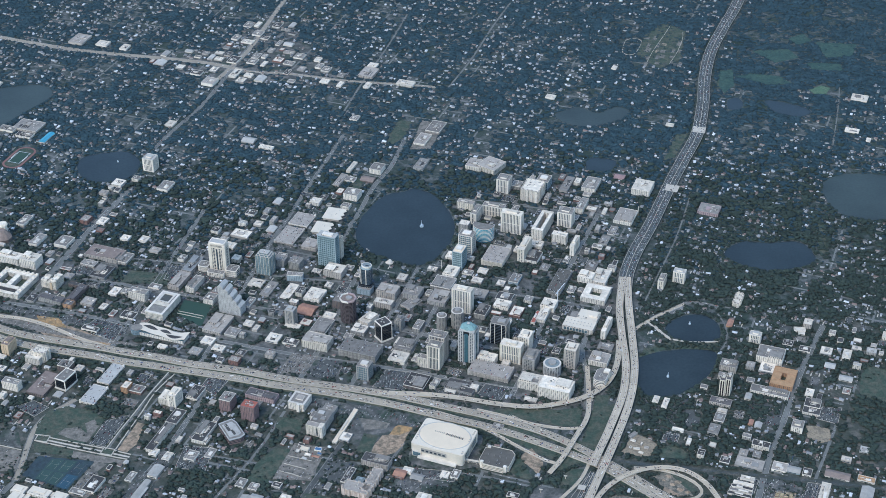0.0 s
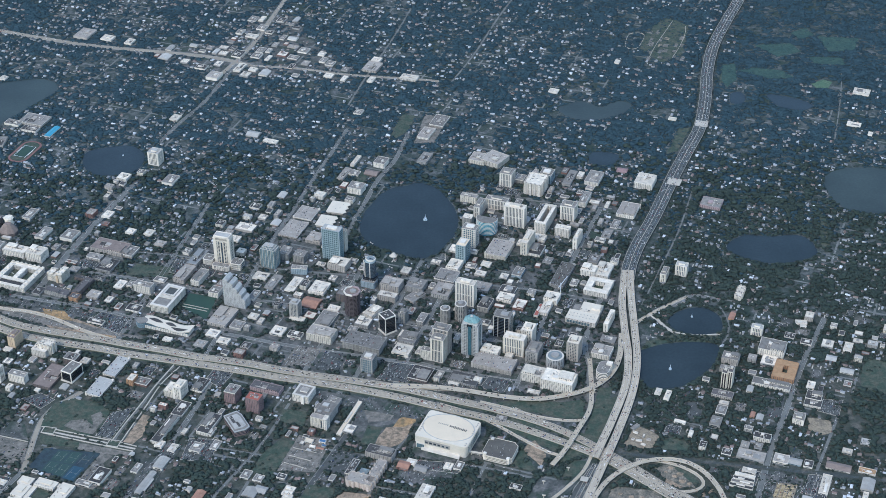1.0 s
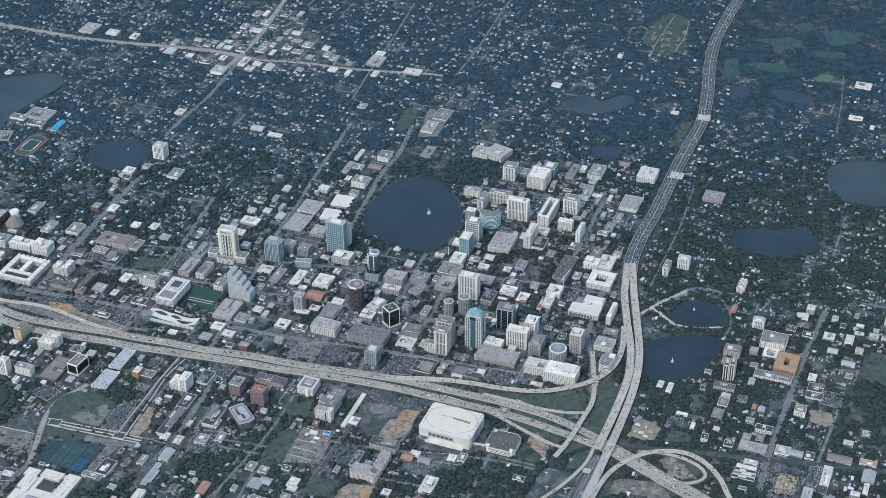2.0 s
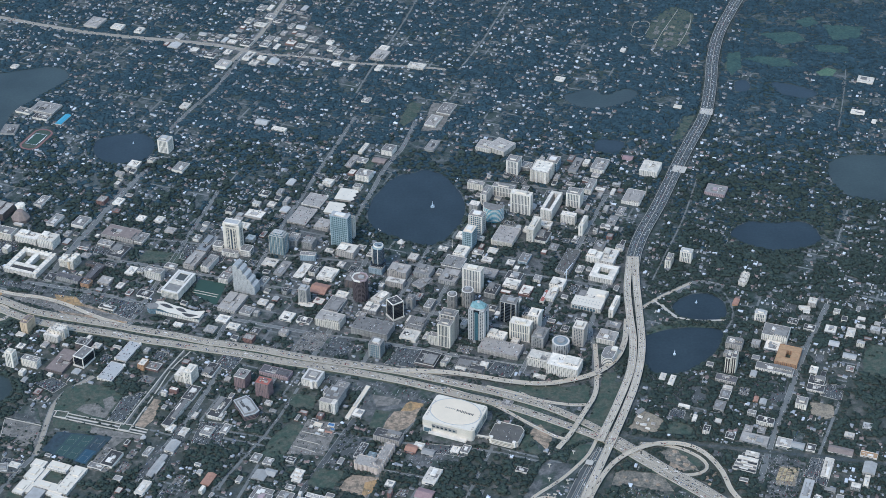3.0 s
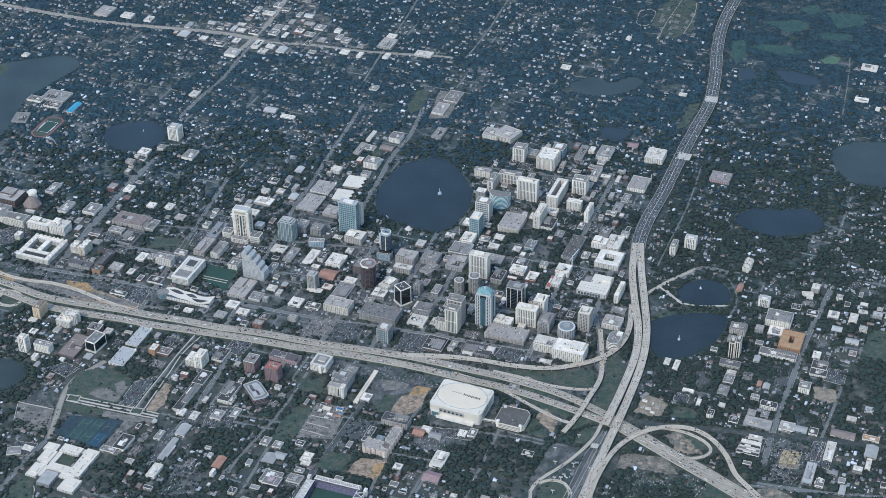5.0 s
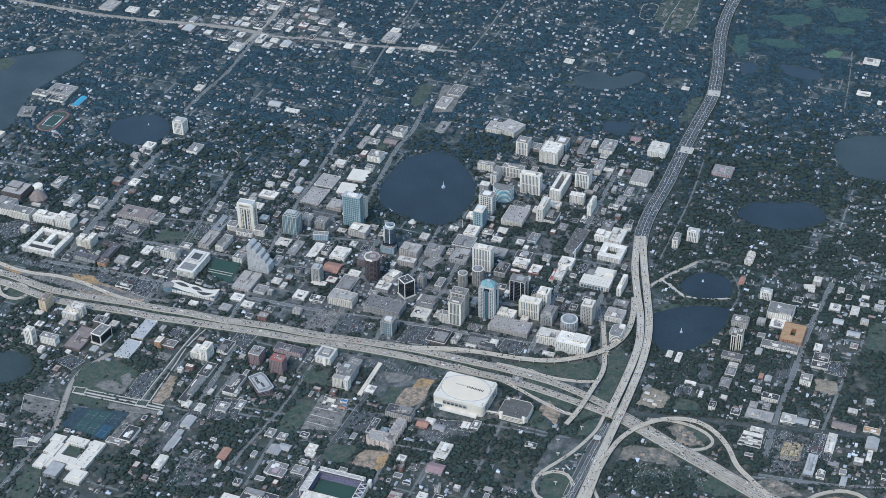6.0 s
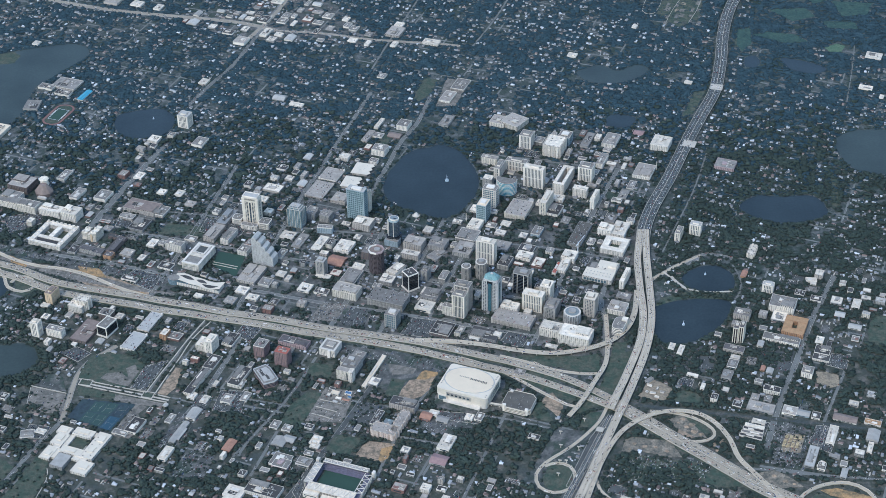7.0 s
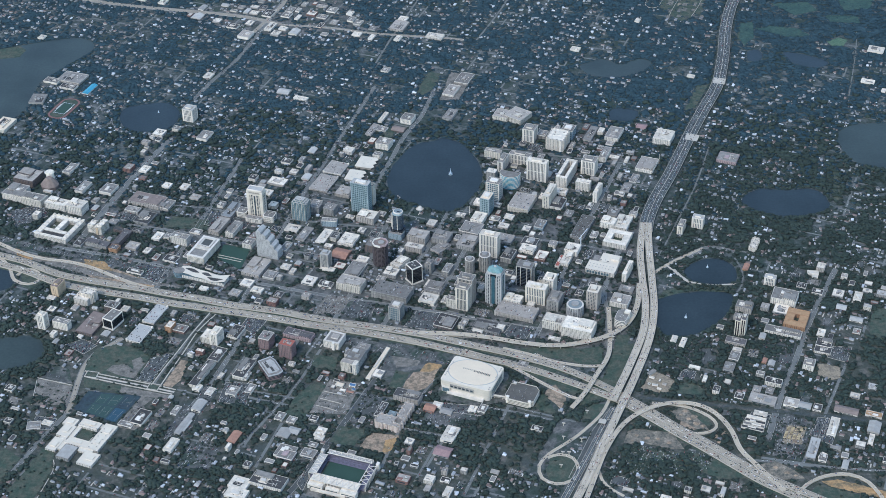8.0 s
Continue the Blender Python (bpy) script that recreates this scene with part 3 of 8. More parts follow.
road([(-140, -817), (-115, -728), (-73, -621), (-43, -554)], 6)
road([(-408, -757), (-396, -719), (-327, -585), (-280, -455)], 6)
road([(-155, -688), (-90, -708), (18, -738)], 6)
road([(-528, -574), (-424, -605), (-333, -633)], 6)
road([(-55, -818), (-14, -721), (18, -657)], 5)
road([(-380, -814), (-340, -686)], 6)
railway([(334, -601), (403, -623), (564, -649), (723, -676), (879, -704)], 13)
patch([(-1046, 75), (-961, 104), (-952, 50), (-1017, 6)], "asphalt", "dark asphalt parking lot with cars", 0.8)
patch([(-582, 11), (-570, 68), (-470, 43), (-488, -25)], "asphalt", "dark asphalt parking lot with cars", 0.6)
patch([(-676, 1), (-657, 46), (-571, 29), (-572, -12)], "lawn", "green lot beside a street")
patch([(-779, 36), (-775, 95), (-760, 83), (-723, 13)], "asphalt", "dark asphalt parking lot with cars", 0.6)
patch([(-1259, 874), (-1203, 896), (-1179, 873), (-1188, 831), (-1246, 820)], "lawn", "green park by the lake")
patch([(-842, -875), (-802, -785), (-775, -785), (-767, -813), (-785, -893), (-824, -905)], "lawn", "green school playing field")
patch([(-910, -764), (-868, -757), (-835, -784), (-859, -847), (-884, -874)], "lawn", "green playing field beside a road")
pale_path([(-781, -902), (-765, -821), (-770, -790)], 1.5)
grove([(1, 445), (120, 463), (168, 407), (91, 363), (35, 343), (-20, 397)])
grove([(-709, -712), (-667, -696), (-605, -738), (-621, -810), (-679, -786)])
grove([(-461, -639), (-436, -613), (-401, -673), (-425, -707)])
grove([(77, -686), (137, -704), (125, -753), (81, -744)])
grove([(827, -457), (874, -421), (935, -458), (895, -633), (815, -598)])
grove([(-914, -399), (-857, -418), (-821, -510), (-822, -614), (-862, -630)])
grove([(794, 836), (1016, 816), (1063, 752), (981, 708), (792, 726)])
patch([(425, -420), (527, -428), (540, -508), (447, -525)], "asphalt", "shaded dark lot under trees", 0.25)
grove([(77, -681), (145, -676), (149, -698), (117, -710), (69, -710)])
grove([(70, -718), (117, -718), (165, -727), (152, -789), (94, -769), (61, -745)])
grove([(4, -680), (40, -687), (52, -710), (22, -768), (4, -780)])
grove([(36, -773), (135, -805), (130, -821), (20, -819)])
grove([(805, -458), (879, -434), (877, -513), (851, -563), (790, -568)])
grove([(-275, -168), (-200, -190), (-222, -252), (-296, -220)])
grove([(100, 141), (190, 92), (272, -69), (222, -46), (150, 46)])
grove([(-688, -420), (-632, -412), (-591, -449), (-633, -476)])
grove([(876, 1264), (1043, 1492), (1547, 1481), (1408, 938), (1092, 894), (936, 875), (822, 877)])
grove([(-117, 399), (-77, 508), (-35, 564), (22, 506), (8, 391), (-55, 387)])
patch([(-184, 394), (-174, 440), (-152, 437), (-159, 389)], "lawn", "small green lawn between buildings")
patch([(-537, -122), (-526, -71), (-463, -89), (-478, -170)], "turf", "green artificial sports field with white line")
pale_path([(-535, -120), (-509, -129), (-479, -140)], 1.2)
pale_path([(-533, -112), (-507, -121), (-477, -132)], 1.2)
patch([(-867, -135), (-783, -151), (-662, -215), (-659, -250), (-772, -214), (-841, -171)], "soil", "bare orange soil beside road works")
patch([(-762, -492), (-747, -447), (-715, -435), (-667, -446), (-631, -472), (-643, -521), (-661, -550), (-713, -539), (-760, -521)], "lawn", "worn green lawn with bare soil")
patch([(-716, -520), (-707, -503), (-677, -500), (-660, -518), (-668, -488), (-652, -476), (-640, -498), (-655, -546), (-686, -536)], "gravel", "bare sandy soil patch")
patch([(-592, -568), (-566, -486), (-551, -493), (-558, -552), (-574, -577)], "soil", "bare sandy soil patch")
patch([(-649, -550), (-630, -482), (-585, -463), (-602, -512), (-618, -560)], "asphalt", "dark asphalt parking lot with cars", 0.5)
COURTS = [np.array(q, float) for q in ((-741, -585), (-630, -601), (-668, -685), (-761, -640))]
patch([tuple(q) for q in COURTS], "tennis", "dark blue green tennis ground behind a fence")


def court_at(s, r):
    """A place on the tennis ground, s along its top side, r down its flank."""
    a, b, c, d = COURTS
    return tuple((a + (b - a) * s) * (1 - r) + (d + (c - d) * s) * r)


for s0, s1, r0, r1, paint in ((0.27, 0.49, 0.06, 0.5, "court_green"), (0.27, 0.49, 0.53, 0.95, "court_green"), (0.51, 0.72, 0.06, 0.5, "court_green"), (0.51, 0.72, 0.53, 0.95, "court_green"), (0.745, 0.96, 0.06, 0.5, "tennis"), (0.745, 0.96, 0.53, 0.97, "court_blue")):
    patch([court_at(s0, r0), court_at(s1, r0), court_at(s1, r1), court_at(s0, r1)], paint, "faded tennis court with thin pale lines")
    top = 0.345 + 0.004 * len(patches_made)
    for f in (0.18, 0.82):
        s = s0 + (s1 - s0) * f
        pale_path([court_at(s, r0 + 0.05), court_at(s, r1 - 0.05)], 0.12, top)
    pale_path([court_at(s0 + 0.04, (r0 + r1) / 2), court_at(s1 - 0.04, (r0 + r1) / 2)], 0.12, top)
patch([(-757, -544), (-649, -578), (-650, -592), (-752, -571)], "lawn", "strip of lawn below a garden wall")
patch([(-676, -571), (-574, -600), (-576, -610), (-630, -603), (-677, -589)], "gravel", "pale worn ground below a garden wall")
patch([(-662, -685), (-630, -603), (-606, -610), (-636, -654), (-645, -690)], "gravel", "pale worn yard beside the tennis ground")
patch([(-839, -495), (-793, -514), (-778, -561), (-847, -540)], "town", "shaded paved lot beside a park", 0.1)
patch([(-244, -743), (-225, -697), (-174, -710), (-197, -761)], "lawn", "green playing field")
patch([(-184, -759), (-165, -717), (-108, -725), (-130, -780)], "soil", "tan dirt lot")
patch([(-140, -777), (-135, -739), (-110, -730), (-122, -768)], "clay", "yellow ochre dirt lot")
patch([(-142, -453), (-16, -487), (-68, -588), (-152, -556)], "town", "worn grey construction lot")
patch([(-107, -588), (-98, -555), (-85, -533), (-64, -527), (-32, -518), (-45, -563), (-60, -583), (-79, -595)], "soil", "bare tan dirt construction lot")
patch([(-72, -530), (-61, -506), (-47, -496), (-23, -488), (-28, -517), (-51, -532)], "clay", "orange dirt on a construction lot")
patch([(-131, -475), (-88, -459), (-62, -474), (-78, -512), (-121, -517)], "gravel", "pale gravel yard on a construction lot")
patch([(-136, -583), (-121, -525), (-92, -534), (-109, -585)], "lawn", "weedy corner of a construction lot")
patch([(19, -438), (76, -452), (88, -470), (48, -462)], "lawn", "grass verge beside interstate")
patch([(284, -601), (316, -505), (346, -451), (376, -442), (352, -523), (324, -584)], "lawn", "grass bank between ramps")
patch([(98, -503), (198, -543), (263, -584), (239, -609), (175, -560)], "lawn", "grass strip between ramps")
patch([(312, -523), (338, -414), (367, -414), (342, -506)], "lawn", "grass bank between ramps")
patch([(583, 510), (631, 639), (661, 645), (613, 524)], "lawn", "green strip beside expressway")
patch([(770, 884), (784, 983), (828, 982), (815, 900)], "lawn", "green park lawn")
patch([(1012, 874), (1048, 897), (1069, 883), (1052, 851), (1021, 851)], "meadow", "pale green pond lawn")
pale_path([(539, 1108), (558, 1179), (595, 1182), (596, 1153), (570, 1090), (546, 1091), (539, 1108)], 0.9)
for green in ([(790, 986), (828, 995), (819, 907), (785, 859), (777, 898)], [(897, 1106), (1001, 1114), (1020, 1062), (950, 1033)], [(1033, 1031), (1124, 1026), (1124, 980), (1043, 991)],
              [(1084, 1155), (1195, 1142), (1170, 1070), (1094, 1061)], [(827, 955), (875, 970), (945, 953), (974, 910), (909, 905)], [(1010, 1180), (1060, 1210), (1075, 1165), (1030, 1140)]):
    patch(green, "fairway", "green golf fairway between trees")
patch([(903, 252), (922, 214), (905, 93), (884, 82)], "lawn", "green park lawn")
patch([(-101, 623), (-74, 727), (-39, 717), (-58, 637), (-86, 599)], "lawn", "green school field")
patch([(-42, 578), (-14, 726), (45, 703), (8, 577)], "gravel", "pale paved school yard")
patch([(875, -364), (900, -326), (961, -346), (935, -458), (876, -439), (865, -421)], "lawn", "green baseball field")
patch([(437, -290), (452, -260), (528, -231), (610, -246), (596, -266), (500, -261)], "lawn", "green lakeside park")
patch([(-953, -226), (-963, -180), (-928, -170), (-913, -212), (-932, -234)], "lawn", "dark green lawn")
patch([(-338, -663), (-320, -605), (-290, -566), (-260, -572), (-294, -668)], "lawn", "open grass lot")
patch([(-289, -657), (-254, -554), (-190, -567), (-197, -591), (-216, -662)], "gravel", "rough gravel parking lot with kerb islands", 0.12)
patch([(-730, -173), (-705, -137), (-643, -163), (-655, -221)], "asphalt", "dark asphalt parking lot with cars", 0.7)
patch([(-304, -332), (-279, -266), (-222, -276), (-250, -335)], "gravel", "worn grey parking lot with cars", 0.5)
patch([(-240, -345), (-218, -285), (-172, -296), (-187, -354)], "asphalt", "shaded dark parking lot with cars", 0.45)
patch([(-109, -380), (-81, -323), (-22, -337), (-45, -394)], "asphalt", "dark asphalt parking lot with cars", 0.6)
patch([(-870, -150), (-868, -129), (-783, -151), (-772, -178), (-830, -165)], "clay", "orange soil beside interstate works")
patch([(-1056, -69), (-980, -93), (-924, -116), (-856, -139), (-775, -166), (-694, -201), (-615, -227), (-588, -244), (-691, -218), (-757, -200), (-822, -182), (-891, -155), (-976, -111), (-1054, -78)], "gravel", "stony ground of the road works beside the interstate", 0.1)
patch([(-262, -404), (-184, -426), (-101, -448), (-7, -487), (-18, -512), (-123, -480), (-194, -459), (-243, -433)], "town", "worn paved frontage beside the interstate", 0.2)
patch([(-1062, -45), (-956, -87), (-859, -121), (-765, -149), (-697, -177), (-630, -208), (-626, -193), (-715, -149), (-809, -115), (-876, -99), (-975, -57), (-1069, -15)], "town", "worn frontage ground above the road works", 0.3)
patch([(-999, -79), (-952, -107), (-951, -126), (-990, -106)], "clay", "orange earth of the road works")
patch([(-836, -124), (-787, -133), (-762, -170), (-788, -166), (-823, -148)], "clay", "orange earth of the road works")
patch([(-726, -219), (-675, -224), (-654, -241), (-707, -234)], "clay", "orange earth of the road works")
patch([(173, -600), (202, -574), (222, -617), (210, -651), (199, -634)], "soil", "dirt yard beside ramps")
patch([(441, -678), (454, -657), (478, -686), (486, -708), (464, -714), (438, -702)], "soil", "rock and soil heap inside loop")
patch([(370, -592), (402, -532), (422, -545), (443, -566), (424, -605), (395, -598)], "tan_yard", "tan site yard with trailers")
patch([(441, -605), (451, -573), (479, -573), (497, -593), (491, -612)], "lawn", "weedy ground beside a railway")
patch([(460, -653), (495, -678), (503, -703), (476, -703)], "lawn", "grass inside ramp loop")
patch([(562, -704), (584, -663), (621, -672), (603, -715)], "asphalt", "dark asphalt parking lot with cars", 0.7)
patch([(699, -745), (727, -681), (751, -697), (723, -761)], "asphalt", "dark asphalt parking lot with cars", 0.7)
patch([(621, -491), (647, -436), (708, -446), (685, -519)], "asphalt", "shaded dark lot with parked cars", 0.3)
patch([(763, -493), (781, -457), (820, -461), (801, -511)], "asphalt", "dark asphalt parking lot with cars", 0.6)
patch([(321, -766), (358, -758), (406, -777), (450, -778), (494, -790), (475, -835), (319, -834)], "lawn", "scrubby lot with parked cars", 0.8)
patch([(578, 1090), (615, 1214), (680, 1287), (730, 1230), (692, 1053), (631, 1003)], "lawn", "cemetery park lawn with pale paths and trees")
plots = random.Random(31)
for k in range(22):
    cx, cy = 600 + (k % 5) * 23 + (k // 5) * 5 + plots.uniform(-5, 5), 1035 + (k // 5) * 38 + plots.uniform(-8, 8)
    w, d = plots.uniform(7, 15), plots.uniform(10, 26)
    patch(local(cx, cy, GRID, [(-w / 2, -d / 2), (w / 2, -d / 2), (w / 2, d / 2), (-w / 2, d / 2)]), plots.choice(["gravel", "gravel", "tan_yard", "town"]), "pale paved plot in the cemetery park")
pale_path([(600, 1040), (625, 1110), (655, 1180), (690, 1262)], 0.9)
pale_path([(660, 1030), (690, 1100), (715, 1180), (722, 1226)], 0.9)
patch([(-851, -544), (-776, -569), (-774, -630), (-845, -625)], "gravel", "shaded worn lot dotted with trees", 0.06)
pale_path([(-853, -542), (-776, -567)], 1.4)
pale_path([(-852, -546), (-847, -626)], 1.2)
patch([(-455, -376), (-437, -328), (-394, -340), (-423, -405)], "asphalt", "dark asphalt parking lot with cars", 0.7)
patch([(-200, -654), (-181, -596), (-131, -613), (-155, -679)], "asphalt", "shaded dark asphalt lot with few cars", 0.25)
patch([(100, -411), (119, -374), (165, -389), (146, -430)], "asphalt", "dark asphalt parking lot", 0.3)
patch([(7, -419), (37, -382), (101, -392), (77, -420)], "asphalt", "dark asphalt parking lot with cars", 0.6)
patch([(114, -467), (167, -453), (265, -460), (305, -451), (301, -506), (251, -492), (165, -486)], "lawn", "grass between highway ramps")
patch([(-141, -448), (-82, -458), (5, -477), (-1, -489), (-47, -491), (-140, -475)], "town", "worn paved strip beside the interstate")
patch([(264, -568), (282, -543), (313, -570), (294, -618), (251, -641), (240, -628)], "lawn", "dark grass between highway ramps")
patch([(-37, -602), (-5, -477), (21, -476), (110, -538), (98, -630), (32, -637), (-30, -621)], "town", "grey paved plaza round the arena")
patch([(-27, -654), (-23, -630), (62, -642), (54, -670)], "asphalt", "dark asphalt parking lot with cars", 0.6)
patch([(-817, -434), (-782, -416), (-749, -438), (-772, -466)], "asphalt", "dark asphalt parking lot with cars", 0.5)
patch([(-475, -623), (-465, -561), (-409, -565), (-417, -632)], "asphalt", "dark asphalt parking lot with cars", 0.6)
patch([(-292, -474), (-240, -482), (-246, -527), (-296, -512)], "lawn", "lawn before an office block")
patch([(134, -458), (190, -450), (259, -466), (308, -461), (296, -510), (257, -510), (200, -487)], "lawn", "grass between highway ramps")
patch([(136, -502), (198, -525), (231, -561), (258, -581), (251, -601), (218, -581), (169, -538)], "lawn", "grass between highway ramps")
patch([(157, -643), (176, -592), (201, -666), (176, -660)], "lawn", "dark grass beside the parking deck")
patch([(156, -793), (197, -700), (218, -689), (262, -690), (237, -733), (200, -773), (171, -813)], "town", "bare ground and rubble beside ramps")
patch([(247, -681), (257, -653), (274, -636), (299, -636), (276, -680)], "lawn", "grass between highway ramps")
patch([(214, -848), (268, -713), (300, -659), (314, -672), (238, -860)], "asphalt", "dark asphalt ground below the flyover", 0.08)
patch([(171, -829), (183, -792), (210, -778), (230, -790), (231, -817), (216, -856), (190, -860), (176, -849)], "lawn", "grass inside a loop ramp")
patch([(324, -757), (336, -718), (349, -710), (423, -724), (440, -770), (406, -768), (358, -749)], "rubble", "stony ground below the works")
patch([(425, -658), (454, -648), (489, -703), (493, -715), (471, -712), (436, -683)], "rubble", "rock and soil heap inside loop")
patch([(439, -805), (487, -772), (547, -853), (494, -854), (450, -823)], "lawn", "green meadow beside the interstate")
road([(272, -829), (277, -856), (292, -879), (314, -898)], 6, CONCRETE)
patch([(605, -790), (630, -680), (655, -668), (699, -694), (657, -807)], "town", "shaded paved yard with parked cars", 0.5)
patch([(646, -702), (684, -708), (665, -760), (629, -755)], "tan_yard", "tan gravel yard with parked buses")
YARD_TOP = 0.34 + 0.004 * (len(patches_made) - 1)
patch([(685, -732), (711, -680), (733, -684), (711, -738)], "asphalt", "dark asphalt yard with parked cars", 0.8)
patch([(579, -816), (608, -805), (641, -833), (656, -854), (611, -858), (588, -838)], "rubble", "stony soil below the works")
highway([(622, -916), (655, -873), (696, -849), (740, -845), (772, -867), (789, -910)], 6, 1.6, "pale loop ramp round a grass bank", 1)
patch([(686, -863), (716, -857), (798, -890), (811, -906), (793, -910), (702, -877)], "clay", "fresh orange earth bank of a new ramp")
patch([(651, -901), (677, -871), (701, -878), (750, -900), (746, -921)], "lawn", "grass inside a loop ramp")
road([(583, -795), (645, -809), (722, -825), (826, -836)], 6)
patch([(-818, -812), (-798, -758), (-772, -761), (-770, -812), (-790, -830)], "lawn", "green school field")
pale_path([(-277, -634), (-254, -643), (-233, -653)], 1.0)
pale_path([(-270, -613), (-247, -622), (-227, -630)], 1.0)
pale_path([(-263, -591), (-237, -600), (-217, -607)], 1.0)
patch([(-64, -681), (-51, -634), (52, -652), (35, -703), (-17, -702)], "town", "paved yards south of a street", 0.3)
patch([(-341, -789), (-322, -757), (-283, -765), (-290, -813)], "town", "shaded paved yards along a street", 0.3)
patch([(-297, -859), (-271, -781), (-260, -781), (-285, -882)], "asphalt", "dark asphalt yard beside the stadium", 0.4)
patch([(-662, -696), (-648, -662), (-635, -620), (-623, -624), (-603, -680), (-627, -705)], "gravel", "pale worn yard", 0.3)
patch([(-838, -703), (-830, -661), (-787, -670), (-794, -703)], "asphalt", "dark asphalt lot with cars", 0.5)
patch([(-568, -730), (-543, -629), (-503, -638), (-523, -739)], "town", "shaded paved yards along a street", 0.4)
patch([(-521, -612), (-504, -568), (-474, -577), (-490, -630)], "town", "shaded paved yards along a street", 0.4)
patch([(-537, -819), (-510, -739), (-453, -756), (-467, -819)], "town", "shaded paved yards along a street", 0.35)


# ---- buildings ----
FLOOR = 2.45
NAMES = {"white": "white painted", "cream": "cream concrete", "tan": "tan stucco", "grey": "grey concrete", "brick": "brown brick", "brown": "brown concrete", "red": "red brick", "rose": "rose brick", "peach": "peach stucco", "apricot": "apricot stucco",
         "orange": "orange brick", "pink": "pink stucco", "black": "black glass", "glassdark": "dark metal and glass", "blue": "blue grey glass", "teal": "teal grey glass"}
ROOF_WORDS = {"white": "a flat white roof", "grey": "a grey gravel roof", "dark": "a dark flat roof", "tan": "a tan gravel roof", "cream": "a cream roof", "deck": "a grey parking deck", "ochre": "an ochre flat roof", "pale": "a pale concrete roof deck", "brown": "a brown roof", "orange": "a terracotta roof",
              "terrace": "a pale flat roof terrace", "tarp": "a blue tarpaulin cover", "bluish": "a blue grey metal roof", "umber": "a dark umber roof", "pink": "a faded red roof", "red": "a bright red roof", "metal": "a pale metal roof", "cyan": "a bright cyan roof", "green": "a green copper top", "teal": "a teal roof"}


def words(wall, form, roof):
    return f"{NAMES[wall]} {form} with {ROOF_WORDS[roof]}"


def machinery(b, w, d, h, n):
    """Fans, ducts and hatches on a roof, too small to tell apart."""
    rows = []
    for _ in range(n):
        a, c = rng.uniform(0.9, 3.2, 2)
        if rng.random() < 0.25:
            a, c = (w * rng.uniform(0.15, 0.4), 0.8) if rng.random() < 0.5 else (0.8, d * rng.uniform(0.15, 0.4))
        z = rng.uniform(0.5, 1.7)
        rows.append((rng.uniform(-0.3, 0.3) * w, rng.uniform(-0.3, 0.3) * d, h + 0.3 + z / 2, a, c, z))
    tagged(part("rooftop_machinery", boxes("rooftop_machinery", rows), MACHINE, b), "", "", "", "stuff")


def roof_top(b, w, d, h, wall, roof, machines=True):
    """Roof slab, parapet and the machines on it."""
    box("roof", ROOFS[roof], b, 0, 0, h + 0.05, w - 0.5, d - 0.5, 0.5)
    me = ring_mesh("parapet", w + 0.12, d + 0.12, h - 0.6, h + 0.9, 0.55)
    trim = "white" if roof in ("dark", "grey") and rng.random() < 0.6 else "grey" if wall in ("black", "glassdark") else wall
    part("parapet", me, WALLS[trim], b)
    if machines and min(w, d) > 9:
        machinery(b, w, d, h, int(min(22, 2 + w * d / 90)))
        if w * d > 600:
            box("roof_patch", ROOFS[rng.choice(["grey", "tan", "white", "dark"])], b, rng.uniform(-0.2, 0.2) * w, rng.uniform(-0.2, 0.2) * d, h + 0.18, w * rng.uniform(0.25, 0.5), d * rng.uniform(0.25, 0.5), 0.4)
        if w * d > 500:
            a, c = w * rng.uniform(0.12, 0.25), d * rng.uniform(0.15, 0.3)
            box("stair_housing", WALLS[wall] if wall != "black" else WALLS["grey"], b, rng.uniform(-0.2, 0.2) * w, rng.uniform(-0.2, 0.2) * d, h + 1.4, a, c, 2.6)


def facade(w, d, h, gap, floor=FLOOR, band=0.48, pier=0.34, deep=0.35):
    """Four walls with window openings cut through them, as one shell."""
    n = max(1, round(h / floor))
    fh = h / n
    zs = [0.0] + [z for k in range(n) for z in (k * fh + fh * band * 0.6, (k + 1) * fh - fh * band * 0.4)] + [h]
    verts, faces, index = [], [], {}

    def at(p):
        key = (round(p[0], 3), round(p[1], 3), round(p[2], 3))
        if key not in index:
            index[key] = len(verts)
            verts.append(key)
        return index[key]

    for (ox, oy), (ex, ey), span in (((-w / 2, -d / 2), (1, 0), w), ((w / 2, -d / 2), (0, 1), d), ((w / 2, d / 2), (-1, 0), w), ((-w / 2, d / 2), (0, -1), d)):
        m = max(2, round(span / gap))
        bay = span / m
        us = [0.0] + [u for k in range(m) for u in (bay * (k + pier / 2), bay * (k + 1 - pier / 2))] + [span]
        nx, ny = -ey * deep, ex * deep
        for i in range(len(us) - 1):
            for k in range(len(zs) - 1):
                ring = [(ox + ex * u, oy + ey * u, z) for u, z in ((us[i], zs[k]), (us[i + 1], zs[k]), (us[i + 1], zs[k + 1]), (us[i], zs[k + 1]))]
                if i % 2 and k % 2:
                    back = [(x + nx, y + ny, z) for x, y, z in ring]
                    for q in range(4):
                        faces.append([at(ring[q]), at(ring[(q + 1) % 4]), at(back[(q + 1) % 4]), at(back[q])])
                else:
                    faces.append([at(p) for p in ring])
    return mesh_of("wall", verts, faces)


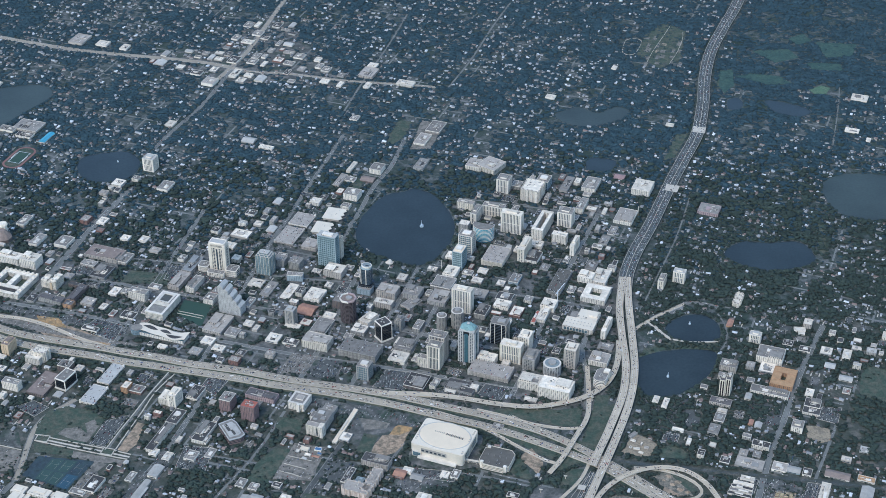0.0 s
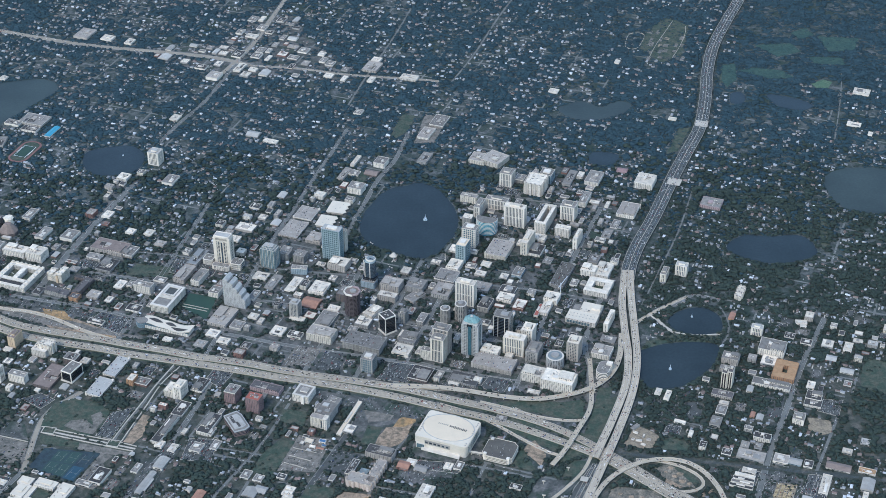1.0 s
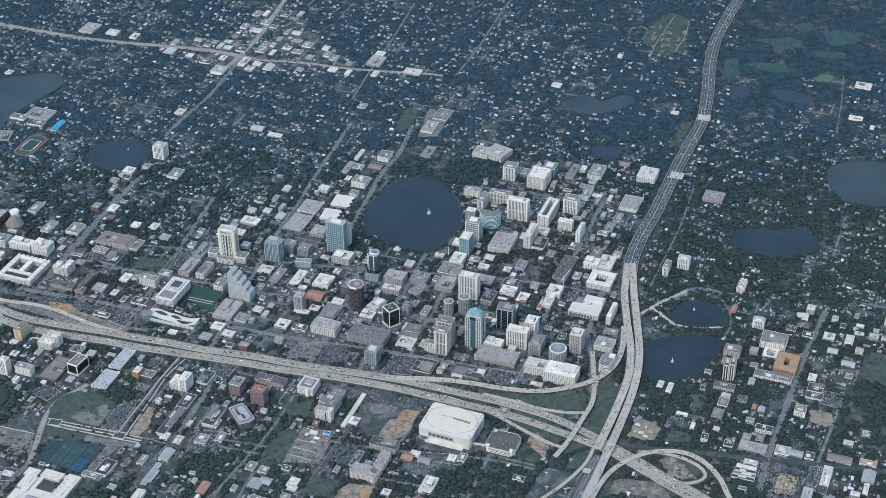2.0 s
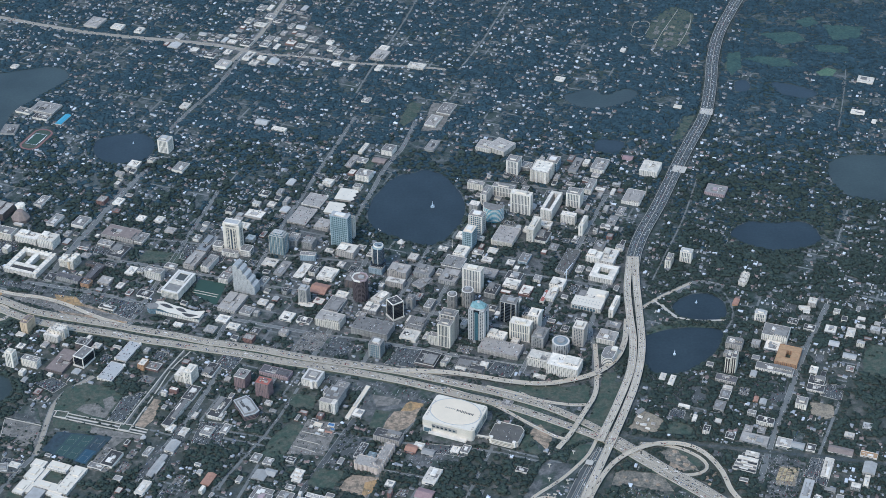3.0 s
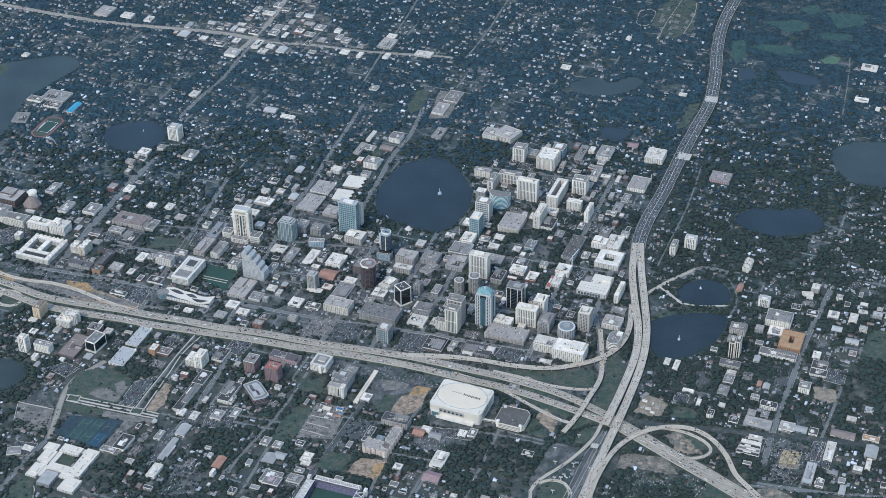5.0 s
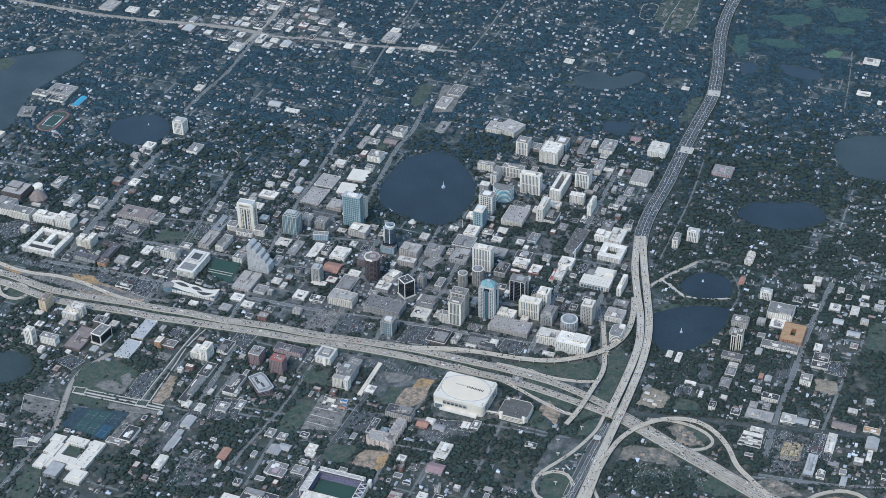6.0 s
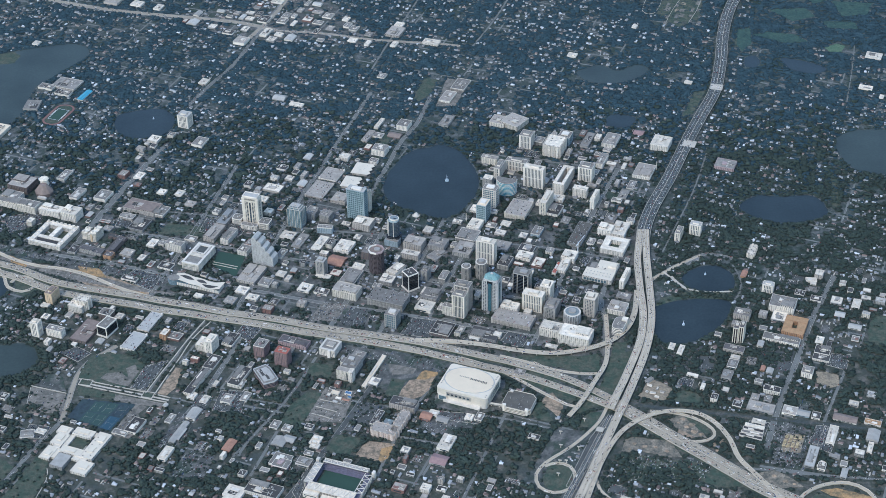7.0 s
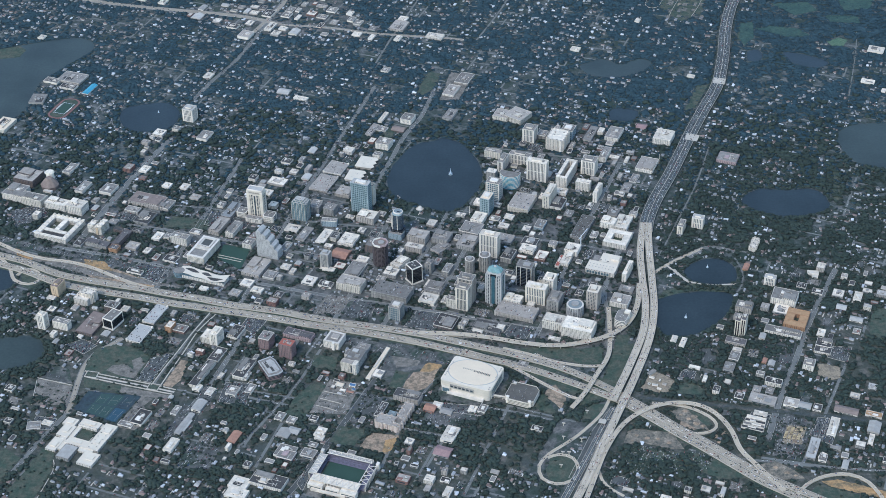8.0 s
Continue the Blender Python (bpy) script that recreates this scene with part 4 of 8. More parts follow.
def low(x, y, w, d, h, rot, wall, roof):
    form = "low building" if h < 9 else "mid-rise block"
    b = base("building", x, y, rot, words(wall, form, roof), "building")
    me = facade(w, d, h, 3.7 if w < 40 else 4.4, FLOOR * 1.15, 0.5, 0.4)
    part("wall", me, WALLS[wall], b)
    core = GLASS_BLUE if wall in ("blue", "teal") else GLASS
    box("window_glazing", core, b, 0, 0, h / 2, w - 0.7, d - 0.7, h - 0.1, "dark window glazing")
    roof_top(b, w, d, h, wall, roof)
    if w * d > 800 and y < 250:  # a set-back upper storey
        a, c = w * rng.uniform(0.35, 0.6), d * rng.uniform(0.4, 0.7)
        at = (rng.choice([-1, 1]) * (w - a) * 0.38, rng.choice([-1, 1]) * (d - c) * 0.38)
        upper = part("upper_storey", facade(a, c, 3.6, 4.6, 3.6), WALLS[wall if wall not in ("black", "glassdark") else "grey"], b, "set back upper storey")
        upper.location = (*at, h)
        box("upper_glazing", core, b, *at, h + 1.8, a - 0.7, c - 0.7, 3.4)
        box("upper_roof", ROOFS[roof if roof != "dark" else "grey"], b, *at, h + 3.65, a + 0.3, c + 0.3, 0.5)
    take(local(x, y, rot, [(-w / 2, -d / 2), (w / 2, -d / 2), (w / 2, d / 2), (-w / 2, d / 2)]), 3)
    return b


def shed(x, y, w, d, h, rot, wall, roof):
    b = base("low_building", x, y, rot, words(wall, "single storey building", roof), "building")
    box("wall", WALLS[wall], b, 0, 0, h / 2, w, d, h)
    if roof in ("metal", "orange", "brown", "pink", "cyan"):
        e = 0.5
        v = [(-w / 2 - e, -d / 2 - e, h), (w / 2 + e, -d / 2 - e, h), (w / 2 + e, d / 2 + e, h), (-w / 2 - e, d / 2 + e, h)]
        rise = min(w, d) * 0.16
        if w >= d:
            v += [(-w / 2 - e, 0, h + rise), (w / 2 + e, 0, h + rise)]
            f = [[0, 1, 5, 4], [2, 3, 4, 5], [0, 4, 3], [1, 2, 5], [3, 2, 1, 0]]
        else:
            v += [(0, -d / 2 - e, h + rise), (0, d / 2 + e, h + rise)]
            f = [[1, 2, 5, 4], [3, 0, 4, 5], [0, 1, 4], [2, 3, 5], [3, 2, 1, 0]]
        part("roof", mesh_of("roof", v, f), ROOFS[roof], b)
    else:
        roof_top(b, w, d, h, wall, roof, w * d > 250)
    if y < -200 and w * d > 60:
        box("shop_front", GLASS, b, rng.uniform(-0.1, 0.1) * w, -d / 2 - 0.02, h * 0.5, w * 0.6, 0.3, h * 0.4)
    if y < 250 and w * d > 220 and roof not in ("metal", "orange", "brown", "pink", "cyan"):
        box("raised_wing", WALLS[wall], b, rng.uniform(-0.22, 0.22) * w, rng.uniform(-0.22, 0.22) * d, h + 0.8, w * rng.uniform(0.25, 0.45), d * rng.uniform(0.25, 0.45), 2.2)
    take(local(x, y, rot, [(-w / 2, -d / 2), (w / 2, -d / 2), (w / 2, d / 2), (-w / 2, d / 2)]), 2)
    return b


def corner_posts(b, w, d, h, size, material):
    for sx in (-1, 1):
        for sy in (-1, 1):
            box("corner_post", material, b, sx * (w - size) / 2, sy * (d - size) / 2, h / 2, size + 0.2, size + 0.2, h)


def tower(x, y, w, d, h, rot, wall, roof, gap=3.8, solid=0.5, floors=3.6):
    b = base("tower_block", x, y, rot, words(wall, "tall tower block", roof), "tower")
    box("window_glazing", GLASS if floors < h else GLASS_GREY, b, 0, 0, h / 2, w - 0.9, d - 0.9, h - 0.1, "dark window glazing")
    n = max(2, round(h / floors))
    for k in range(n + 1):
        z = min(max(h * k / n, 0.5), h - 0.5)
        box("floor_band", WALLS[wall], b, 0, 0, z, w - 0.3, d - 0.3, 1.5 if floors > 6 else 1.25)
    for span, axis in ((w, 0), (d, 1)):
        m = max(2, round(span / gap))
        for i in range(1, m):
            u = -span / 2 + span * i / m
            wide = span / m * solid
            if axis == 0:
                box("pier", WALLS[wall], b, u, 0, h / 2, wide, d + 0.15, h)
            else:
                box("pier", WALLS[wall], b, 0, u, h / 2, w + 0.15, wide, h)
    corner_posts(b, w, d, h, 2.6, WALLS[wall])
    roof_top(b, w, d, h, wall, roof)
    box("penthouse", WALLS[wall], b, 0, 0, h + 2.0, w * 0.5, d * 0.5, 4.0)
    box("penthouse_roof", ROOFS[roof], b, 0, 0, h + 4.1, w * 0.5 - 0.4, d * 0.5 - 0.4, 0.4)
    take(local(x, y, rot, [(-w / 2, -d / 2), (w / 2, -d / 2), (w / 2, d / 2), (-w / 2, d / 2)]), 3)
    return b


def stripe(x, y, w, d, h, rot, wall, roof):
    """A tower whose face is all upright ribs."""
    return tower(x, y, w, d, h, rot, wall, roof, 3.6, 0.52, h)


def glass(x, y, w, d, h, rot, wall, roof):
    b = base("glass_tower", x, y, rot, words(wall, "curtain wall tower", roof), "tower")
    core = {"blue": GLASS_BLUE, "teal": GLASS_TEAL, "glassdark": GLASS_TEAL}.get(wall, GLASS_BLUE)
    box("curtain_glass", core, b, 0, 0, h / 2, w - 0.4, d - 0.4, h - 0.1, "reflective curtain wall glass")
    n = max(3, round(h / 5.2))
    for k in range(n + 1):
        box("floor_band", WALLS[wall], b, 0, 0, min(max(h * k / n, 0.4), h - 0.4), w - 0.1, d - 0.1, 1.1)
    for span, axis in ((w, 0), (d, 1)):
        m = max(2, round(span / 5.0))
        for i in range(1, m):
            wide = 1.0
            u = -span / 2 + span * i / m
            if axis == 0:
                box("mullion", WALLS[wall], b, u, 0, h / 2, wide, d + 0.15, h)
            else:
                box("mullion", WALLS[wall], b, 0, u, h / 2, w + 0.15, wide, h)
    corner_posts(b, w, d, h, 2.2, WALLS[wall])
    roof_top(b, w, d, h, wall, roof)
    box("penthouse", WALLS["white"], b, 0, 0, h + 1.6, w * 0.55, d * 0.5, 3.2)
    take(local(x, y, rot, [(-w / 2, -d / 2), (w / 2, -d / 2), (w / 2, d / 2), (-w / 2, d / 2)]), 3)
    return b


def dark(x, y, w, d, h, rot, wall, roof):
    b = base("black_glass_tower", x, y, rot, "black glass office tower with white corner frames", "tower")
    box("curtain_glass", GLASS_BLACK, b, 0, 0, h / 2, w - 0.4, d - 0.4, h - 0.1, "black reflective glass")
    n = max(3, round(h / 4.0))
    for k in range(1, n):
        box("floor_band", WALLS["black"], b, 0, 0, h * k / n, w - 0.1, d - 0.1, 0.7)
    for sx in (-1, 1):
        for sy in (-1, 1):
            box("corner_frame", WALLS["white"], b, sx * (w / 2 - 0.5), sy * (d / 2 - 0.5), h / 2, 1.5, 1.5, h)
    part("crown_frame", ring_mesh("crown_frame", w + 0.4, d + 0.4, h - 1.4, h + 1.2, 1.4), WALLS["white"], b)
    part("base_frame", ring_mesh("base_frame", w + 4, d + 4, 0, 3.0, 3.0), WALLS["white"], b)
    box("roof", ROOFS[roof], b, 0, 0, h + 0.1, w - 2, d - 2, 0.6)
    for _ in range(4):
        box("rooftop_unit", MACHINE, b, rng.uniform(-0.3, 0.3) * w, rng.uniform(-0.3, 0.3) * d, h + 1, 3, 2.4, 1.6)
    take(local(x, y, rot, [(-w / 2, -d / 2), (w / 2, -d / 2), (w / 2, d / 2), (-w / 2, d / 2)]), 3)
    return b


def ribbed(x, y, w, d, h, rot, wall, roof):
    b = base("black_glass_tower", x, y, rot, "black glass office tower with white upright ribs", "tower")
    box("curtain_glass", GLASS_BLACK, b, 0, 0, h / 2, w - 0.6, d - 0.6, h, "black reflective glass")
    n = max(3, round(h / 4.0))
    for k in range(1, n):
        box("floor_band", WALLS["glassdark"], b, 0, 0, h * k / n, w - 0.3, d - 0.3, 0.8)
    for s in (-1, 1):
        for u in (-0.5, -0.22, 0.22, 0.5):
            box("rib", WALLS["white"], b, u * (w - 0.4), s * d / 2, h / 2, 1.1, 1.1, h)
            box("rib", WALLS["white"], b, s * w / 2, u * (d - 1.2), h / 2, 1.1, 0.9, h)
    box("roof", ROOFS[roof], b, 0, 0, h + 0.3, w - 0.8, d - 0.8, 0.9)
    part("parapet", ring_mesh("parapet", w + 0.5, d + 0.5, h - 0.8, h + 1.2, 0.8), WALLS["grey"], b)
    box("penthouse", WALLS["grey"], b, w * 0.1, 0, h + 1.8, w * 0.45, d * 0.5, 2.6)
    machinery(b, w, d, h, 8)
    take(local(x, y, rot, [(-w / 2, -d / 2), (w / 2, -d / 2), (w / 2, d / 2), (-w / 2, d / 2)]), 3)
    return b


def garage(x, y, w, d, h, rot, wall, roof):
    b = base("parking_garage", x, y, rot, words(wall, "open parking garage", roof), "parking garage")
    n = max(1, round(h / 2.4))
    # solid core, coloured dark for the shade inside the open floors
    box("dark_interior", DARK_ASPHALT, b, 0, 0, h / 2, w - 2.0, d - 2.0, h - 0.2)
    for k in range(n):
        part("parapet_band", ring_mesh("parapet_band", w, d, h * (k + 1) / n - 0.9, h * (k + 1) / n + 0.3, 0.5), WALLS[wall], b)
    box("roof_deck", ROOFS[roof], b, 0, 0, h - 0.3, w - 0.8, d - 0.8, 0.5)
    for s in (-1, 1):
        box("stair_tower", WALLS[wall], b, s * (w / 2 - 2), s * (d / 2 - 2), h / 2 + 1.2, 3.6, 3.6, h + 2.4)
    m = max(2, int(w / 7))
    for i in range(m + 1):
        for s in (-1, 1):
            box("column", WALLS[wall], b, -w / 2 + 0.5 + (w - 1) * i / m, s * (d / 2 - 0.4), h / 2, 0.8, 0.8, h)
    q = local(x, y, rot, [(-w / 2 + 2, -d / 2 + 2), (w / 2 - 2, -d / 2 + 2), (w / 2 - 2, d / 2 - 2), (-w / 2 + 2, d / 2 - 2)])
    LOTS.append((np.array(q), h - 0.05, 0.22))
    take(local(x, y, rot, [(-w / 2, -d / 2), (w / 2, -d / 2), (w / 2, d / 2), (-w / 2, d / 2)]), 3)
    return b


def deck_garage(x, y, w, d, h, rot, wall, roof):
    """The arena's parking garage, with cut corners."""
    b = base("parking_garage", x, y, rot, "cream parking garage with a brown roof deck and cut corners", "parking garage")

    def cut(inset):
        u, v, c = w / 2 - inset, d / 2 - inset, 9.0
        return [(-u + c, -v), (u - c, -v), (u, -v + c), (u, v - c), (u - c, v), (-u + c, v), (-u, v - c), (-u, -v + c)]

    n = max(2, round(h / 3.0))
    # dark filled core in place of shaded decks behind the parapets
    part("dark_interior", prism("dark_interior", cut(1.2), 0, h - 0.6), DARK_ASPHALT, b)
    for k in range(n):
        z = h * (k + 1) / n
        part("parapet_band", prism("parapet_band", cut(0.0), z - 1.7, z - 0.35 if k < n - 1 else z - 0.2), WALLS[wall], b)
    part("roof_deck", prism("roof_deck", cut(0.7), h - 0.5, h), ROOFS[roof], b, "brown grey roof deck")
    ring = cut(0.35)
    for p, q in zip(ring, ring[1:] + ring[:1]):
        m, r = ((p[0] + q[0]) / 2, (p[1] + q[1]) / 2), math.degrees(math.atan2(q[1] - p[1], q[0] - p[0]))
        box("parapet", WALLS[wall], b, *m, h + 0.4, math.dist(p, q), 0.6, 1.4, "", r)
    for sx, sy in ((-1, 1), (1, -1), (-1, -1)):
        box("stair_tower", WALLS["white"], b, sx * (w / 2 - 7), sy * (d / 2 - 5), h / 2 + 1.4, 6, 5, h + 2.8)
    for k in range(4):
        box("light_pole", MACHINE, b, -w * 0.3 + k * w * 0.2, 0, h + 2.5, 0.4, 0.4, 5)
    q = local(x, y, rot, [(u * 0.8, v * 0.8) for u, v in cut(0)])
    LOTS.append((np.array(q), h, 0.05))
    take(local(x, y, rot, cut(0)), 3)
    return b


def bays(x, y, w, d, h, rot, wall, roof):
    """An apartment block with a row of projecting bays on each face."""
    b = base("apartment_block", x, y, rot, words(wall, "bay fronted apartment block", roof), "building")
    part("wall", facade(w, d, h, 4.2, FLOOR, 0.6, 0.55), WALLS[wall], b)
    box("window_glazing", GLASS, b, 0, 0, h / 2, w - 0.7, d - 0.7, h - 0.1, "dark window glazing")
    box("roof", ROOFS[roof], b, 0, 0, h + 0.05, w - 0.5, d - 0.5, 0.5)
    part("parapet", ring_mesh("parapet", w + 0.12, d + 0.12, h - 0.6, h + 0.9, 0.55), WALLS["white"], b)
    machinery(b, w, d, h, 12)
    for span, other, axis in ((w, d, 0), (d, w, 1)):
        n = max(2, round(span / 10.5))
        for k in range(n):
            for s in (-1, 1):
                u = -span / 2 + span * (k + 0.5) / n
                at = (u, s * (other / 2 + 0.5)) if axis == 0 else (s * (other / 2 + 0.5), u)
                size = (4.6, 3.4) if axis == 0 else (3.4, 4.6)
                tall = h + (2.6 if k % 2 == 0 else 1.4)
                bay = part("bay", facade(*size, tall, 2.3, FLOOR * 1.1, 0.62, 0.55), WALLS["peach" if wall == "peach" else "white"], b, "pale projecting bay")
                bay.location = (*at, 0)
                box("bay_roof", ROOFS["tan"], b, *at, tall, size[0] - 0.2, size[1] - 0.2, 0.5)
                box("bay_glazing", GLASS, b, *at, tall / 2, size[0] - 0.7, size[1] - 0.7, tall - 0.2)
    take(local(x, y, rot, [(-w / 2, -d / 2), (w / 2, -d / 2), (w / 2, d / 2), (-w / 2, d / 2)]), 4)
    return b


def block(parent, w, d, h, cx, cy, wall, roof, gap=4.4, name="wing", z=0.0):
    """A glazed wing of a larger building."""
    wing = new(name)
    wing.parent = parent
    wing.location = (cx, cy, z)
    part("wall", facade(w, d, h, gap), WALLS[wall], wing)
    box("window_glazing", GLASS, wing, 0, 0, h / 2, w - 0.7, d - 0.7, h - 0.1)
    box("roof", ROOFS[roof], wing, 0, 0, h + 0.1, w - 0.1, d - 0.1, 0.4)
    part("parapet", ring_mesh("parapet", w + 0.1, d + 0.1, h - 0.5, h + 0.8, 0.5), WALLS[wall], wing)
    return wing


def court(x, y, w, d, h, rot, wall, roof, share=0.28):
    """A block round an open yard."""
    b = base("courtyard_building", x, y, rot, words(wall, "block round a courtyard", roof), "building")
    t = min(w, d) * (0.2 if w * d > 3500 else share)
    for name, cx, cy, sx, sy in (("west_wing", 0, -d / 2 + t / 2, w, t), ("east_wing", 0, d / 2 - t / 2, w, t), ("north_wing", -w / 2 + t / 2, 0, t, d - 2 * t), ("south_wing", w / 2 - t / 2, 0, t, d - 2 * t)):
        wing = new(name)
        wing.parent = b
        wing.location = (cx, cy, 0)
        part("wall", facade(sx, sy, h, 3.8, FLOOR * 1.15, 0.5, 0.4), WALLS[wall], wing)
        box("window_glazing", GLASS, wing, 0, 0, h / 2, sx - 0.7, sy - 0.7, h - 0.1)
        box("roof", ROOFS[roof], wing, 0, 0, h + 0.1, sx - 0.1, sy - 0.1, 0.4)
        part("parapet", ring_mesh("parapet", sx + 0.1, sy + 0.1, h - 0.5, h + 0.8, 0.5), WALLS[wall], wing)
    if w * d > 3500:
        block(b, w - 2 * t - 0.4, t, h, 0, 0, wall, roof, 6.0, "cross_wing")
    box("yard", PATCHES["lawn"], b, 0, 0, 0.5, w - 2 * t, d - 2 * t, 0.5)
    take(local(x, y, rot, [(-w / 2, -d / 2), (w / 2, -d / 2), (w / 2, d / 2), (-w / 2, d / 2)]), 3)
    return b


low(-1028, 206, 54, 50, 17.6, -21, "brown", "tan")
low(-1045, 143, 47, 49, 15.8, -21, "white", "grey")
low(-993, 107, 51, 27, 19.2, -21, "cream", "grey")
low(-937, 253, 21, 42, 5.6, -21, "white", "grey")
low(-1009, 117, 89, 30, 15.2, -21, "white", "grey")
low(-935, 90, 56, 27, 15.8, -21, "white", "white")
low(-885, 72, 41, 32, 21.8, -21, "white", "white")
low(-975, 45, 14, 17, 13.3, -21, "cream", "white")
low(-813, -68, 56, 20, 7.4, -21, "grey", "umber")
low(-761, -50, 20, 62, 8.6, -21, "brown", "umber")
low(-771, -90, 21, 18, 9.4, -21, "orange", "umber")
low(-768, -16, 36, 11, 7.0, -21, "brown", "dark")
shed(-711, -176, 37, 14, 3.6, -21, "white", "dark")
low(-855, -62, 19, 27, 4.8, -21, "grey", "dark")
low(-731, -78, 28, 25, 6.0, -21, "tan", "tan")
shed(-680, -40, 20, 29, 4.8, -21, "white", "white")
low(-625, -61, 41, 19, 19.1, -21, "white", "grey")
low(-637, -128, 32, 23, 3.6, -21, "white", "dark")
low(-544, -3, 27, 60, 9.6, -21, "tan", "tan")
low(-522, 59, 24, 62, 9.0, -21, "grey", "bluish")
low(-508, -20, 20, 50, 13.1, -21, "white", "grey")
low(-725, 107, 83, 44, 9.1, -21, "tan", "brown")
low(-682, 91, 35, 39, 6.1, -21, "tan", "grey")
low(-721, 35, 38, 46, 6.0, -21, "grey", "dark")
low(-755, 70, 35, 19, 6.1, -21, "tan", "grey")
shed(-827, 159, 32, 39, 7.3, -21, "white", "grey")
low(-794, 252, 20, 25, 9.3, -21, "brick", "tan")
shed(-755, 250, 21, 27, 3.7, -21, "white", "white")
shed(-690, 175, 20, 19, 4.9, -21, "white", "white")
shed(-647, 170, 20, 24, 3.1, -21, "white", "white")
shed(-890, 169, 22, 45, 6.1, -21, "white", "grey")
shed(-595, -20, 27, 17, 3.0, -21, "white", "grey")
shed(-549, 89, 15, 20, 6.1, -21, "white", "grey")
tower(-866, -249, 17, 30, 26.2, -21, "apricot", "brown", 4.2, 0.74, 3.4)
shed(-878, -272, 18, 12, 4.0, -21, "white", "white")
low(-804, -283, 34, 28, 16.2, -21, "white", "white")
bays(-793, -276, 28, 22, 23.2, -21, "cream", "white")
low(-325, 67, 23, 23, 15.7, -21, "grey", "grey")
low(-291, 56, 26, 25, 18.1, -21, "grey", "grey")
low(-290, 5, 35, 14, 15.0, -7, "blue", "grey")
glass(-218, 64, 43, 21, 78.9, -21, "teal", "pale")
tower(-194, 92, 10, 15, 54.2, -21, "cream", "grey")
low(-203, 26, 43, 34, 15.6, -21, "tan", "white")
low(-262, 139, 37, 38, 7.3, -21, "tan", "tan")
garage(-290, 248, 47, 53, 3.7, -21, "white", "tan")
garage(-315, 179, 47, 69, 4.9, -21, "tan", "tan")
shed(-426, 188, 43, 29, 4.9, -21, "tan", "white")
low(-442, -165, 43, 64, 7.0, -21, "tan", "tan")
tower(-287, -159, 20, 20, 38.0, -21, "grey", "pale", 3.4, 0.45, 3.4)
shed(-283, -172, 34, 14, 4.0, -21, "white", "white")
shed(-257, -114, 37, 36, 3.6, -21, "brick", "orange")
low(-242, -61, 37, 43, 7.1, -21, "white", "white")
shed(-299, -43, 22, 55, 3.0, -21, "white", "white")
shed(-345, -34, 22, 53, 3.0, -21, "grey", "grey")
shed(-374, -10, 32, 27, 3.0, -21, "white", "white")
low(-383, -85, 16, 34, 4.8, -21, "white", "grey")
low(-134, -47, 32, 20, 14.3, -21, "blue", "grey")
low(-84, -58, 44, 33, 17.8, -21, "tan", "tan")
low(-30, -59, 38, 35, 13.1, -21, "grey", "grey")
low(-92, -99, 41, 19, 13.0, -21, "tan", "white")
dark(-90, -213, 26, 26, 40.7, -56, "black", "dark")
tower(-57, -181, 15, 21, 26.3, -21, "grey", "grey")
low(-227, -238, 57, 34, 17.5, -21, "cream", "tan")
low(-221, -178, 35, 55, 7.0, -21, "grey", "grey")
garage(-136, -269, 82, 44, 17.4, -21, "grey", "grey")
shed(-320, -216, 28, 28, 4.7, -21, "white", "white")
shed(-283, -230, 31, 19, 4.7, -21, "white", "dark")
shed(-408, -195, 27, 27, 5.3, -21, "grey", "grey")
shed(-457, -222, 26, 24, 3.5, -21, "white", "white")
low(-57, -288, 30, 25, 5.8, -21, "white", "grey")
low(-123, -153, 25, 38, 8.8, -37, "white", "white")
shed(-207, -136, 26, 20, 3.5, -21, "white", "white")
low(-54, 5, 20, 24, 4.8, -21, "tan", "white")
low(-17, -182, 16, 33, 10.5, -21, "grey", "grey")
low(-48, -237, 35, 29, 4.7, -21, "grey", "white")
low(-188, -90, 19, 35, 17.8, -21, "brown", "grey")
low(-33, -94, 26, 42, 4.7, -41, "tan", "grey")
low(-141, -191, 31, 28, 8.2, -21, "grey", "white")
low(-467, -75, 23, 27, 11.9, -21, "white", "grey")
low(92, 298, 40, 16, 17.4, -21, "cream", "tan")
stripe(115, 247, 15, 43, 27.7, -21, "white", "grey")
stripe(157, 268, 52, 18, 25.8, -21, "white", "grey")
low(87, 193, 23, 20, 25.7, -21, "grey", "white")
glass(91, 115, 33, 26, 47.1, -21, "white", "grey")
glass(73, 54, 23, 33, 45.5, -21, "teal", "cream")
stripe(196, 194, 49, 19, 52.4, -21, "white", "white")
court(266, 197, 27, 86, 27.4, -21, "white", "white")
stripe(322, 224, 34, 29, 36.7, -21, "white", "grey")
low(365, 293, 17, 52, 12.4, -21, "white", "grey")
stripe(185, 378, 30, 30, 34.9, -21, "white", "grey")
bays(252, 347, 43, 52, 31.0, -21, "white", "white")
glass(281, 394, 30, 33, 22.5, -21, "blue", "grey")
low(217, 391, 22, 27, 9.4, -21, "grey", "grey")
tower(220, 93, 16, 58, 33.7, -21, "cream", "white")
low(240, 82, 29, 43, 6.0, -21, "white", "dark")
low(250, 132, 28, 22, 7.3, -21, "white", "white")
garage(156, 80, 50, 66, 13.3, -21, "cream", "tan")
low(303, 147, 34, 16, 23.1, -21, "white", "white")
tower(334, 111, 10, 45, 27.8, -21, "white", "white")
low(463, 247, 43, 59, 7.4, -21, "white", "tan")
